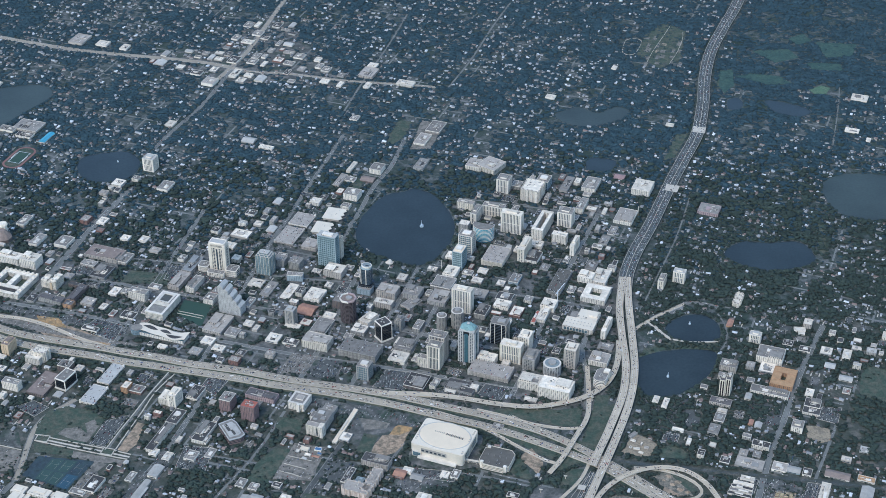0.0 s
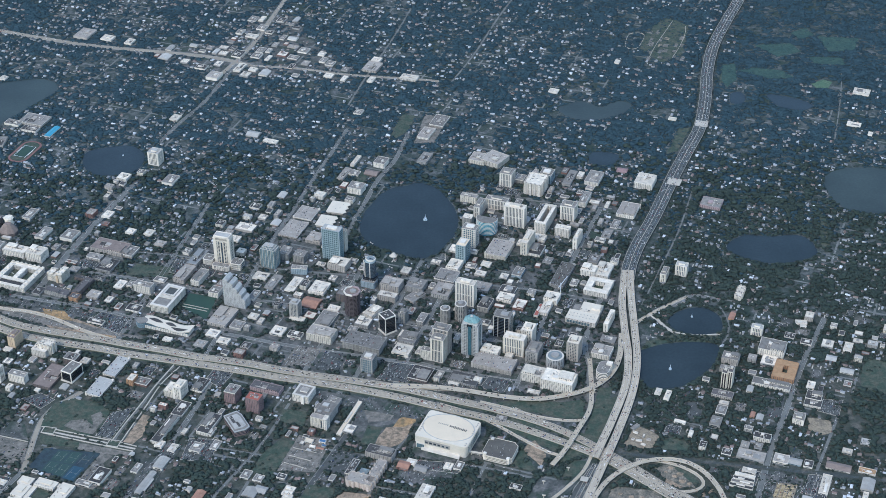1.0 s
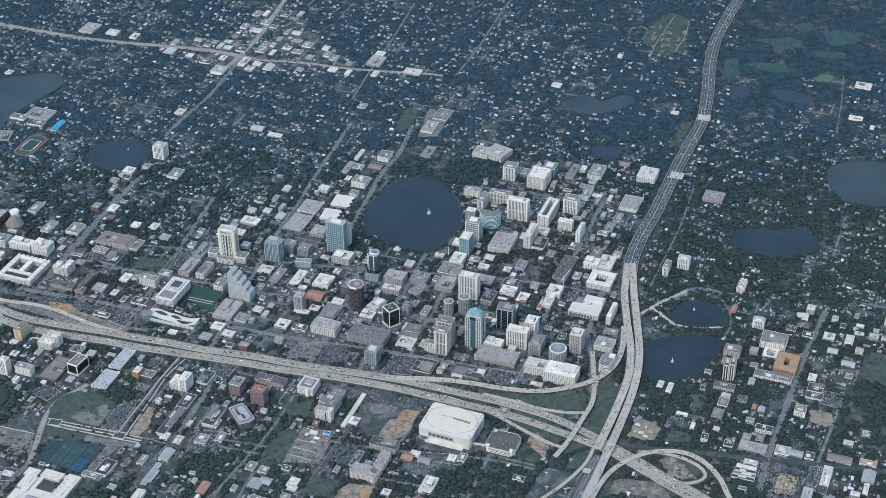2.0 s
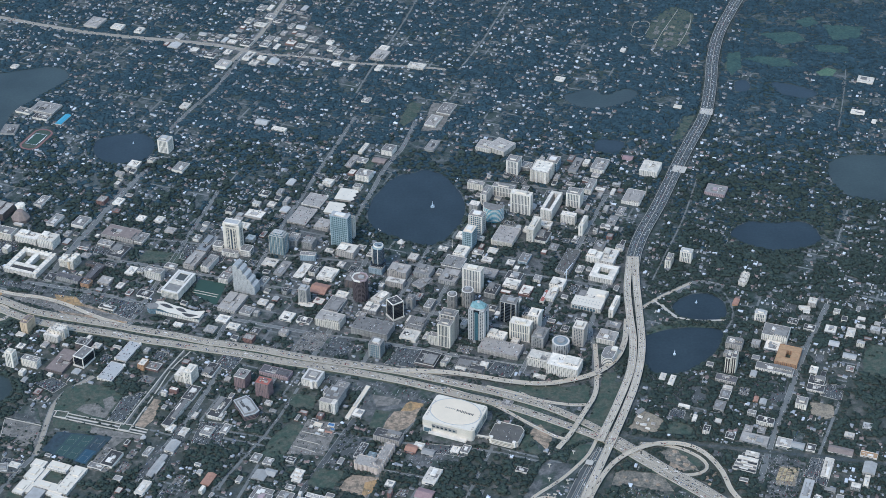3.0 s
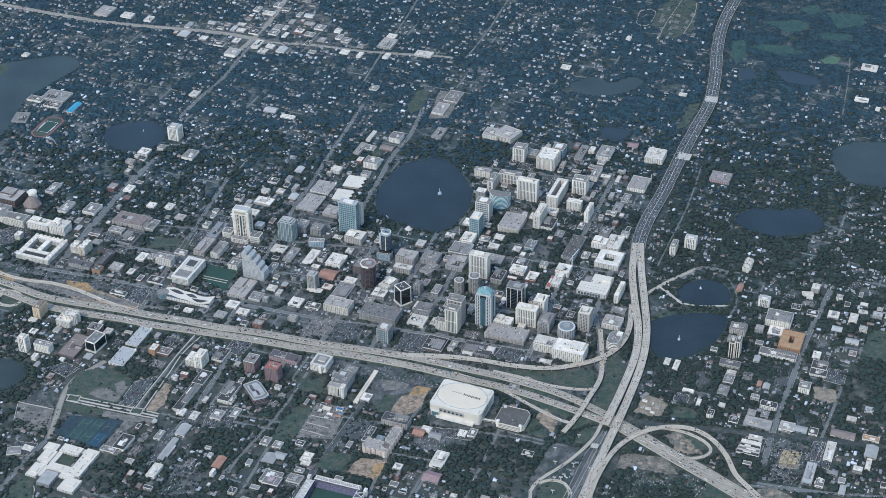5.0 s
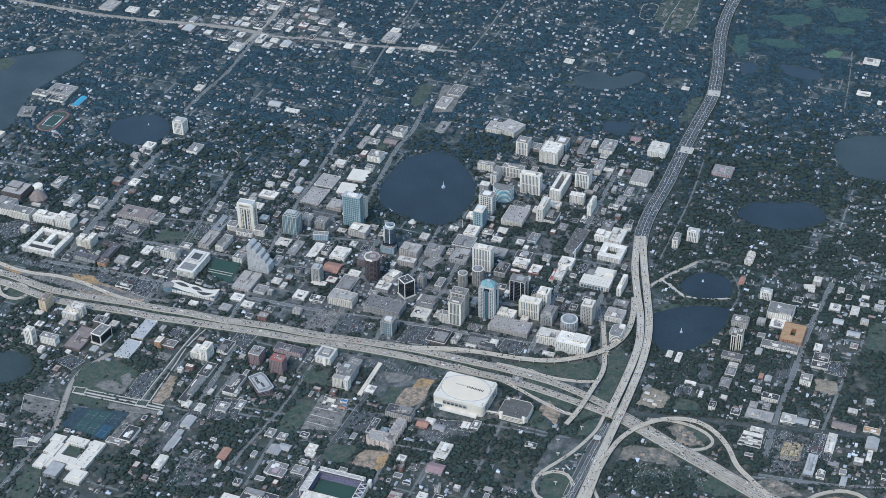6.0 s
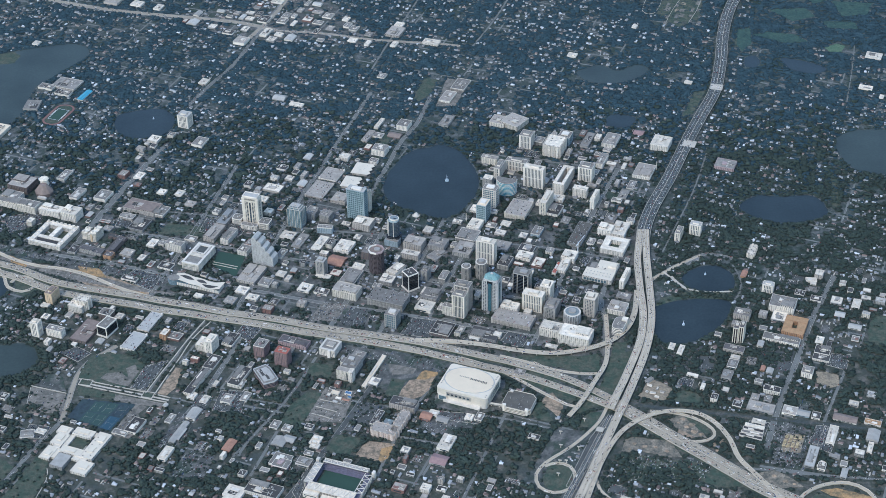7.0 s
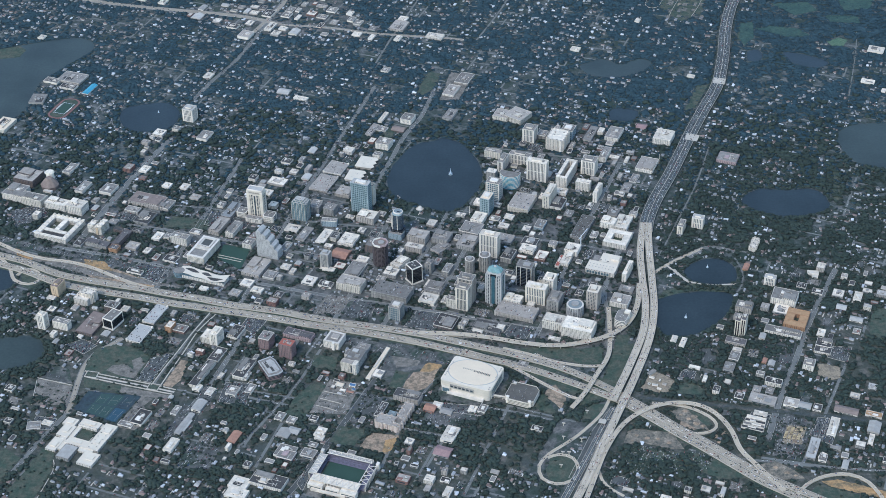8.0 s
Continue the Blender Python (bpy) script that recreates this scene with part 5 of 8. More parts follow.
low(195, -7, 21, 34, 7.2, -21, "blue", "grey")
garage(291, -21, 31, 93, 8.9, -21, "grey", "deck")
low(351, -7, 33, 28, 14.9, -21, "white", "white")
low(384, -3, 33, 54, 9.0, -21, "white", "white")
low(411, 31, 17, 15, 9.0, -21, "white", "grey")
court(367, -70, 54, 56, 11.8, -21, "white", "white")
stripe(77, -116, 43, 20, 56.3, -21, "white", "white")
tower(18, -313, 28, 24, 56.2, -21, "cream", "grey", 3.1, 0.42, 56.0)
tower(25, -288, 34, 24, 63.1, -21, "tan", "grey", 3.1, 0.42, 63.0)
low(-7, -310, 22, 14, 23.1, -21, "cream", "grey")
low(119, -132, 25, 39, 11.8, -21, "grey", "dark")
ribbed(153, -229, 34, 25, 50.9, -21, "black", "grey")
low(163, -102, 34, 29, 5.9, -21, "white", "white")
low(193, -129, 25, 36, 4.7, -21, "brick", "white")
shed(169, -72, 35, 30, 3.6, -21, "grey", "dark")
stripe(175, -293, 45, 23, 41.4, -21, "cream", "white")
tower(296, -311, 25, 29, 45.0, -21, "tan", "terrace", 3.4, 0.45, 3.6)
tower(205, -258, 24, 29, 39.3, -21, "white", "white")
tower(214, -310, 26, 38, 25.3, -21, "grey", "grey")
low(263, -109, 31, 32, 11.8, -21, "white", "white")
low(249, -141, 20, 50, 7.1, -21, "white", "white")
shed(232, -152, 9, 44, 6.0, -21, "white", "red")
tower(378, -201, 10, 56, 21.0, -21, "white", "white")
low(355, -303, 39, 34, 11.5, -21, "white", "tan")
shed(372, -255, 31, 21, 3.5, -21, "grey", "grey")
low(54, 19, 29, 38, 10.8, -21, "white", "white")
low(37, -23, 46, 44, 9.0, -21, "grey", "grey")
low(28, -77, 40, 47, 9.5, -21, "grey", "tan")
low(113, -60, 37, 33, 4.8, -21, "grey", "tan")
low(125, -299, 38, 24, 14.4, -21, "white", "white")
shed(417, 275, 9, 24, 3.7, -21, "white", "white")
shed(428, 190, 17, 36, 2.4, -21, "grey", "grey")
shed(405, 149, 20, 34, 3.0, -21, "grey", "grey")
shed(367, 44, 23, 33, 4.8, -21, "grey", "grey")
shed(13, 38, 22, 14, 4.8, -21, "grey", "white")
low(662, 274, 48, 40, 7.4, -21, "pink", "grey")
stripe(515, -31, 13, 32, 22.0, -21, "cream", "grey")
stripe(555, -13, 26, 18, 26.8, -21, "white", "pale")
bays(672, -94, 14, 42, 9.0, -21, "white", "white")
stripe(685, -237, 24, 16, 19.7, -21, "white", "pale")
low(707, -298, 53, 41, 16.1, -21, "white", "grey")
shed(785, -201, 24, 14, 3.5, -6, "white", "white")
shed(787, -212, 13, 12, 3.5, -6, "white", "white")
shed(866, -289, 17, 30, 3.5, -21, "white", "white")
shed(642, -177, 12, 23, 3.5, -21, "orange", "orange")
shed(826, -277, 24, 26, 3.5, -21, "grey", "white")
shed(783, -270, 23, 18, 3.5, -21, "white", "dark")
garage(131, -339, 87, 41, 11.6, -21, "tan", "tan")
low(-19, -369, 43, 45, 6.6, -21, "brown", "dark")
low(69, -386, 60, 34, 5.6, -21, "grey", "dark")
shed(48, -398, 22, 10, 4.5, -21, "white", "white")
shed(96, -390, 16, 14, 6.5, -21, "white", "white")
glass(-125, -346, 26, 26, 33.0, -21, "grey", "grey")
shed(-57, -288, 37, 34, 6.7, -21, "cream", "white")
low(-44, -248, 37, 37, 8.4, -21, "grey", "grey")
stripe(-874, -372, 18, 17, 35.5, -21, "white", "white")
low(-834, -374, 37, 16, 18.4, -21, "white", "grey")
low(-771, -366, 40, 73, 5.7, -21, "brown", "brown")
dark(-727, -363, 24, 38, 24, -27, "glassdark", "grey")
low(-737, -312, 27, 23, 13.9, -21, "brown", "grey")
garage(-642, -334, 28, 65, 4.6, -21, "white", "pale")
garage(-665, -403, 34, 58, 5.7, -21, "white", "pale")
low(-602, -384, 15, 22, 13.8, -21, "orange", "white")
low(-581, -386, 29, 22, 5.7, -21, "brick", "grey")
low(-514, -419, 28, 30, 14.3, -21, "cream", "white")
tower(-499, -426, 18, 30, 28.5, -21, "white", "white")
low(-462, -398, 25, 42, 4.6, -21, "white", "dark")
low(-515, -537, 18, 85, 6.8, -21, "white", "dark")
shed(-492, -472, 24, 44, 3.4, -21, "white", "dark")
shed(-509, -634, 21, 30, 4.5, -21, "grey", "metal")
shed(-620, -671, 26, 43, 5.6, -21, "white", "dark")
shed(-548, -754, 18, 37, 6.6, -21, "white", "white")
shed(-531, -695, 17, 35, 4.4, -21, "grey", "metal")
shed(-429, -730, 18, 33, 3.9, -21, "brick", "orange")
shed(-447, -592, 22, 26, 5.6, -21, "white", "grey")
shed(-803, -684, 21, 13, 2.8, -21, "white", "white")
shed(-493, -591, 15, 23, 2.8, -21, "white", "white")
shed(-828, -692, 27, 22, 3.3, 6, "grey", "grey")
shed(-554, -649, 13, 26, 3.4, -21, "white", "grey")
low(-393, -440, 24, 28, 26.2, -21, "rose", "grey")
low(-346, -474, 29, 22, 33.9, -21, "rose", "red")
low(-328, -411, 64, 24, 8.0, -21, "pink", "umber")
low(-191, -458, 26, 22, 8.8, -21, "grey", "grey")
shed(-158, -506, 9, 108, 3.9, -21, "cream", "cream")
shed(-156, -540, 21, 24, 4.5, -21, "grey", "white")
low(-94, -617, 54, 25, 13.4, -21, "tan", "dark")
bays(-129, -696, 50, 26, 14.0, -21, "peach", "tan")
bays(-101, -676, 17, 66, 14.0, -21, "peach", "tan")
low(-146, -652, 14, 44, 4.5, -21, "grey", "dark")
shed(-124, -664, 16, 14, 3.4, -21, "teal", "teal")
shed(-333, -719, 25, 26, 3.3, -21, "grey", "metal")
shed(-314, -712, 23, 18, 3.3, -21, "grey", "metal")
shed(-264, -721, 20, 14, 3.3, -21, "white", "white")
shed(-263, -732, 18, 13, 3.3, -21, "white", "white")
shed(-260, -711, 20, 14, 3.3, -21, "white", "white")
shed(-325, -773, 37, 34, 4.4, -21, "white", "grey")
shed(-9, -728, 26, 43, 6.6, -21, "white", "white")
shed(-321, -680, 18, 18, 3.3, -21, "white", "grey")
shed(-345, -669, 17, 23, 3.3, -21, "white", "grey")
low(-431, -523, 25, 61, 7.4, -21, "white", "dark")
shed(-429, -542, 21, 24, 4.5, -21, "white", "grey")
shed(-412, -584, 15, 27, 3.4, -21, "white", "grey")
shed(-49, -651, 14, 20, 3.3, -21, "brick", "grey")
deck_garage(134, -615, 60, 55, 13.4, -21, "cream", "deck")
low(210, -380, 46, 32, 18.3, -21, "white", "white")
low(259, -407, 65, 40, 23.9, -21, "white", "white")
shed(160, -710, 22, 13, 3.3, -21, "white", "dark")
shed(139, -511, 21, 17, 2.8, -21, "tan", "grey")
shed(399, -541, 8, 19, 4.5, -48, "grey", "grey")
shed(398, -556, 10, 4, 2.6, -30, "white", "white")
shed(413, -566, 4, 9, 2.6, -21, "grey", "white")
shed(402, -580, 12, 4, 2.6, -12, "white", "pale")
shed(421, -578, 8, 5, 2.8, -21, "tan", "tan")
shed(391, -576, 5, 5, 2.4, -40, "grey", "grey")
shed(409, -592, 9, 4, 2.6, -25, "white", "white")
shed(566, -616, 18, 18, 3.0, -21, "grey", "dark")
low(583, -443, 42, 19, 6.8, -21, "tan", "umber")
low(616, -330, 34, 24, 14.0, -21, "tan", "grey")
low(603, -362, 26, 14, 9.0, -21, "tan", "grey")
court(720, -372, 46, 60, 10.3, -21, "orange", "ochre", 0.39)
low(686, -411, 76, 22, 5.7, -21, "white", "grey")
low(764, -451, 31, 27, 5.7, -21, "white", "dark")
low(758, -472, 34, 23, 4.5, -21, "white", "dark")
tower(720, -524, 22, 24, 13.0, -21, "white", "grey")
shed(765, -414, 16, 23, 3.4, -21, "white", "white")
low(640, -578, 33, 17, 9.5, -21, "white", "dark")
shed(611, -627, 53, 28, 4.0, -21, "grey", "tan")
shed(666, -638, 28, 25, 4.0, -21, "white", "tan")
shed(691, -646, 25, 18, 3.3, -21, "teal", "metal")
shed(715, -653, 17, 20, 3.3, -21, "white", "dark")
shed(604, -596, 16, 18, 3.9, -21, "grey", "tan")
shed(629, -601, 15, 18, 3.4, -21, "grey", "grey")
shed(770, -662, 46, 20, 3.3, -21, "white", "brown")
shed(821, -675, 32, 15, 3.3, -21, "white", "ochre")
shed(735, -711, 17, 55, 3.9, -21, "white", "white")
shed(600, -670, 26, 12, 3.3, -21, "white", "white")
shed(590, -684, 38, 8, 3.4, -21, "white", "white")
shed(586, -694, 40, 8, 3.4, -21, "white", "dark")
shed(582, -704, 42, 8, 3.4, -21, "white", "grey")
shed(578, -714, 44, 8, 3.4, -21, "white", "dark")
shed(685, -773, 19, 61, 4.4, -21, "grey", "pale")
shed(801, -748, 10, 31, 3.3, -21, "white", "white")
shed(574, -491, 20, 27, 4.5, -21, "grey", "grey")
shed(558, -527, 21, 28, 5.6, -21, "grey", "grey")
shed(504, -563, 8, 18, 4.5, -21, "white", "white")
shed(488, -525, 23, 8, 3.4, -21, "white", "white")
shed(633, -505, 9, 16, 2.8, -21, "orange", "orange")
shed(473, -446, 11, 31, 5.7, -21, "white", "white")
shed(456, -433, 12, 21, 4.6, -21, "white", "white")
shed(699, -794, 10, 18, 3.3, -37, "white", "white")
shed(742, -793, 13, 14, 3.3, -21, "white", "grey")
patch([(739, -514), (783, -524), (777, -560), (759, -566), (745, -557), (735, -549)], "tan_yard", "pale tan paved yard beside a street")
shed(695, -333, 32, 33, 4.6, -21, "grey", "white")
shed(836, -590, 17, 18, 2.8, -21, "grey", "pale")
shed(847, -369, 27, 16, 3.4, -21, "white", "metal")
shed(-233, -574, 17, 10, 4.0, -21, "cream", "cream")
shed(-246, -579, 8, 9, 3.2, -21, "grey", "white")
shed(-207, -575, 13, 9, 3.6, -15, "white", "tarp")
shed(-204, -588, 9, 6, 3.0, -25, "grey", "tarp")
shed(-211, -596, 15, 5, 3.0, -18, "grey", "orange")
shed(-226, -590, 12, 6, 2.8, -21, "white", "white")
shed(-232, -600, 9, 5, 2.8, -30, "grey", "metal")
shed(-240, -560, 12, 7, 3.0, -21, "grey", "dark")
shed(-35, -639, 19, 16, 4.4, -21, "white", "white")
shed(-49, -648, 23, 20, 5.1, -21, "brick", "orange")
shed(-17, -658, 24, 16, 4.4, -21, "tan", "metal")
shed(35, -652, 16, 17, 4.4, -21, "white", "white")
shed(55, -651, 15, 23, 4.4, -21, "white", "grey")
low(-350, -856, 67, 34, 7.2, -21, "white", "dark")
shed(-404, -861, 37, 29, 5.7, -21, "white", "white")
shed(-407, -889, 41, 26, 5.7, -21, "white", "white")
shed(-323, -784, 33, 24, 5.8, -21, "pink", "grey")
shed(-280, -780, 28, 23, 5.8, -21, "grey", "grey")
shed(-97, -853, 25, 19, 7.2, -21, "brick", "tan")
shed(-23, -776, 32, 27, 4.3, -21, "grey", "pink")
shed(-88, -748, 17, 17, 5.8, -21, "grey", "white")
shed(-13, -887, 14, 25, 4.3, -21, "white", "white")
shed(699, -800, 15, 20, 4.3, -21, "white", "grey")
shed(813, -716, 23, 34, 5.8, -21, "grey", "metal")
shed(737, -821, 11, 25, 5.0, -21, "grey", "metal")
shed(-647, -690, 30, 14, 3.7, -21, "white", "grey")
shed(-520, -580, 16, 18, 4.4, -21, "white", "white")
shed(-531, -692, 12, 64, 5.8, -21, "grey", "metal")
shed(-510, -639, 19, 28, 5.9, -21, "white", "metal")
stripe(-676, 491, 29, 27, 34.0, -21, "white", "pale")
shed(-962, 647, 17, 51, 3.2, -21, "white", "cyan")
low(-1018, 707, 68, 50, 5.2, -21, "tan", "grey")
low(-1020, 660, 44, 23, 5.2, -21, "white", "dark")
shed(-1070, 693, 42, 23, 5.2, -21, "cream", "grey")
shed(-976, 1205, 43, 56, 5.5, -21, "tan", "tan")
shed(-907, 1179, 34, 28, 4.1, -21, "white", "white")
shed(-842, 1154, 21, 30, 4.1, -21, "white", "white")
shed(-628, 402, 29, 40, 6.3, -21, "white", "grey")
shed(-657, 714, 22, 27, 3.9, -21, "white", "white")
low(-744, 418, 27, 27, 6.3, -21, "white", "white")
shed(-1149, 942, 18, 19, 4.0, -21, "white", "white")
low(-1148, 463, 40, 62, 8.0, -19, "cream", "cream")
shed(-1088, 596, 38, 45, 5.2, -5, "grey", "grey")
shed(-184, 486, 11, 48, 5.1, -21, "cream", "white")
low(-121, 472, 29, 33, 12.7, -21, "white", "grey")
low(-210, 424, 16, 55, 5.0, -21, "tan", "tan")
shed(-143, 429, 33, 23, 3.2, -21, "brown", "brown")
low(-158, 985, 41, 53, 6.7, -21, "tan", "tan")
shed(-582, 940, 34, 36, 8.0, -21, "white", "tan")
shed(-530, 1073, 28, 39, 3.4, -21, "white", "dark")
shed(-518, 989, 21, 43, 5.4, -21, "white", "white")
low(-402, 588, 37, 15, 3.9, -21, "white", "white")
shed(-448, 624, 33, 26, 3.9, -21, "grey", "metal")
low(-57, 923, 47, 26, 5.4, -21, "white", "white")
shed(-159, 914, 16, 28, 4.0, -21, "white", "white")
shed(-232, 922, 13, 26, 4.0, -21, "white", "white")
shed(-148, 1031, 25, 24, 4.1, -21, "white", "white")
shed(-572, 1079, 24, 18, 3.4, -21, "tan", "white")
shed(-503, 1184, 34, 20, 3.5, -21, "white", "white")
shed(-478, 1236, 26, 29, 3.5, -21, "white", "grey")
low(-11, 620, 30, 54, 5.2, -21, "white", "tan")
low(-14, 495, 25, 49, 6.3, -21, "grey", "grey")
shed(-186, 737, 21, 24, 3.3, -21, "white", "grey")
low(-187, 431, 30, 21, 3.2, -21, "white", "grey")
low(-177, 350, 35, 31, 15.6, -21, "white", "grey")
low(119, 489, 40, 40, 10.1, -21, "cream", "tan")
low(158, 482, 51, 53, 12.6, -36, "cream", "tan")
low(23, 683, 37, 56, 5.2, -21, "tan", "grey")
low(395, 391, 34, 55, 9.4, -21, "white", "grey")
low(516, 369, 44, 49, 15.6, -21, "white", "white")
shed(467, 431, 25, 20, 3.2, -21, "pink", "pink")
shed(325, 843, 25, 21, 3.3, -21, "white", "white")
shed(508, 1007, 13, 19, 3.4, -21, "white", "white")
shed(337, 396, 20, 68, 5.0, -21, "grey", "grey")
shed(1134, 822, 42, 32, 3.9, -21, "white", "white")
shed(1077, 649, 35, 18, 3.9, -21, "white", "white")
shed(620, 687, 20, 12, 3.3, -21, "white", "white")
shed(1108, 601, 11, 16, 3.2, -21, "white", "white")


# ---- landmark buildings ----
def arc(cx, cy, rx, ry, a0, a1, n):
    return [(cx + rx * math.cos(radians(a0 + (a1 - a0) * i / n)), cy + ry * math.sin(radians(a0 + (a1 - a0) * i / n))) for i in range(n + 1)]


def rounded(w, d, r, n=5):
    return [p for sx, sy, a in ((1, 1, 0), (-1, 1, 90), (-1, -1, 180), (1, -1, 270)) for p in arc(sx * (w / 2 - r), sy * (d / 2 - r), r, r, a, a + 90, n)]


def arena():
    w, d, h = 108, 83, 27
    b = base("arena", 35, -570, -22, "cream sports arena with a huge pale oval roof", "arena")
    part("lower_wall", prism("lower_wall", rounded(w - 3, d - 3, 6), 0, h * 0.42), WALLS["white"], b)
    part("upper_wall", prism("upper_wall", rounded(w, d, 7), h * 0.42, h), WALLS["cream"], b, "cream panelled upper wall")
    part("roof_terrace", prism("roof_terrace", rounded(w - 1, d - 1, 7), h, h + 0.6), ROOFS["terrace"], b)
    oval = arc(0, 2.5, w * 0.485, d * 0.47, 0, 360, 56)[:-1]
    part("roof_drum", prism("roof_drum", oval, h + 0.3, h + 1.1), ROOFS["metal"], b, "pale grey ring under the roof")
    inner = [(x * 0.965, 2.5 + (y - 2.5) * 0.965) for x, y in oval]
    part("roof", prism("roof", inner, h + 0.9, h + 1.5, 0.97), ROOFS["cream"], b, "cream oval roof membrane")
    for k in range(11):  # the dark mark on the roof, as plain bars
        box("roof_mark", WALLS["black"], b, 2 + k * 3.3, 7 - k * 0.2, h + 1.56, 1.9, (6.4, 4.4, 4.4, 7.0, 4.4)[k % 5], 0.14)
    for k in range(6):
        box("roof_mark", ROOFS["tan"], b, -22 + k * 3.6, 8, h + 1.56, 2.0, 3.6, 0.14)
    box("banner_panel", WALLS["grey"], b, -6, -d / 2 - 0.1, h * 0.66, w * 0.48, 0.8, h * 0.34, "grey screen panel on the front")
    for k in range(6):
        box("banner_mark", GLASS, b, -28 + k * 8.5, -d / 2 - 0.55, h * 0.64, 5.2, 0.4, h * 0.14)
    box("entry_block", WALLS["white"], b, -w / 2 + 14, -d / 2 + 2.6, h * 0.26, 18, 9, h * 0.52)
    box("podium", WALLS["white"], b, 2, -d / 2 - 2.5, 2.6, w * 0.72, 8, 5.2, "white entrance podium")
    box("entry_glass", GLASS_BLUE, b, -w / 2 + 14, -d / 2 - 2.0, h * 0.24, 15, 0.6, h * 0.34)
    for k in range(12):
        box("wall_rib", WALLS["white"], b, w / 2 + 0.1, -d / 2 + 8 + k * 6, h * 0.55, 0.7, 1.2, h * 0.8)
    for k in range(10):
        box("window_strip", GLASS_BLUE, b, w / 2 + 0.05, -d / 2 + 11 + k * 6, h * 0.62, 0.6, 3.6, h * 0.5)
    for k in range(14):
        box("rooftop_unit", MACHINE, b, rng.choice([-1, 1]) * (w / 2 - 5), -d / 2 + 6 + k * 5.4, h + 1.2, 2.4, 2.0, 1.4)
    for k in range(7):
        box("louvre_panel", WALLS["grey"], b, -w / 2 - 0.05, -d / 2 + 12 + k * 9, h * 0.5, 0.5, 6, h * 0.5)
    take(local(35, -570, -22, rounded(w, d, 4)), 4)


def stadium():
    x, y, rot = -212, -838, -20
    b = base("stadium", x, y, rot, "white soccer stadium with purple seats and green pitch", "stadium")
    box("pitch", PATCHES["turf"], b, 0, 2, 0.6, 76, 50, 0.5, "dark green grass pitch")
    for name, cx, cy, sx, sy, along in (("east_stand", 0, 36, 92, 17, 0), ("west_stand", 0, -33, 96, 20, 0), ("north_stand", -50, 2, 15, 58, 1), ("south_stand", 50, 2, 15, 58, 1)):
        stand = new(name)
        stand.parent = b
        stand.location = (cx, cy, 0)
        sign = 1 if (cy > 10 or cx > 10) else -1
        for k in range(5):  # stepped seating
            f = (k + 0.5) / 5 - 0.5
            u, v = (sx, sy / 5) if not along else (sx / 5, sy)
            at = (0, sign * f * sy) if not along else (sign * f * sx, 0)
            box("seat_tier", SEATS if k < 4 else WALLS["grey"], stand, *at, 0.8 + k * 0.9, u, v, 1.6 + k * 1.8, "purple seat rows")
        long = sx if not along else sy
        deep = (sy if not along else sx) * (0.55 if name == "east_stand" else 0.95)
        shift = sign * ((sy if not along else sx) - deep) / 2
        at = (0, shift) if not along else (shift, 0)
        cover = ROOFS["white" if name == "west_stand" else "metal"]
        if name != "south_stand":
            box("canopy", cover, stand, *at, 13.2, *((long, deep) if not along else (deep, long)), 0.5, "pale canopy roof")
        n = int(long / 6)
        for k in range(n + 1):
            t = (-0.5 + k / n) * (long - 1)
            edge = sign * ((sy if not along else sx) / 2 + 0.4)
            box("frame_post", WALLS["white"], stand, *((t, edge) if not along else (edge, t)), 7.4, 0.8, 0.8, 14.8)
            if k < n:  # a zigzag of roof trusses
                lean = math.degrees(math.atan2(deep, long / n)) * (1 if k % 2 else -1)
                mid = t + (long - 1) / n / 2
                box("roof_truss", WALLS["white"], stand, *((mid, shift) if not along else (shift, mid)), 14.2, math.hypot(deep, long / n), 0.9, 1.0, "", lean + (90 if along else 0))
        for q in (-0.5, 0.5):
            at = (0, shift + q * deep) if not along else (shift + q * deep, 0)
            box("roof_beam", WALLS["white"], stand, *at, 14.6, *((long, 1.1) if not along else (1.1, long)), 1.1)
    for cx, sx, out, h in ((-34, 30, 47, 11), (0, 28, 45, 8), (33, 32, 48, 12)):
        box("office_block", WALLS["white"], b, cx, -out, h / 2, sx, 12, h)
        box("office_window", GLASS, b, cx, -out - 6.1, h * 0.6, sx * 0.8, 0.5, 1.6)
        box("office_window", GLASS, b, cx, -out - 6.1, h * 0.25, sx * 0.7, 0.5, 1.6)
        box("office_roof", ROOFS["white"], b, cx, -out, h + 0.1, sx - 1, 11, 0.5)
    box("entry_ramp", ROOFS["white"], b, -6, -55, 2.0, 70, 6, 4.0)
    for sx in (-57, 57):
        box("corner_tower", WALLS["white"], b, sx, 38, 8, 6, 8, 16, "white corner stair tower")
    box("entry_plaza", PATCHES["gravel"], b, 0, -62, 0.55, 90, 16, 0.4)
    take(local(x, y, rot, [(-60, -60), (60, -60), (60, 48), (-60, 48)]), 3)


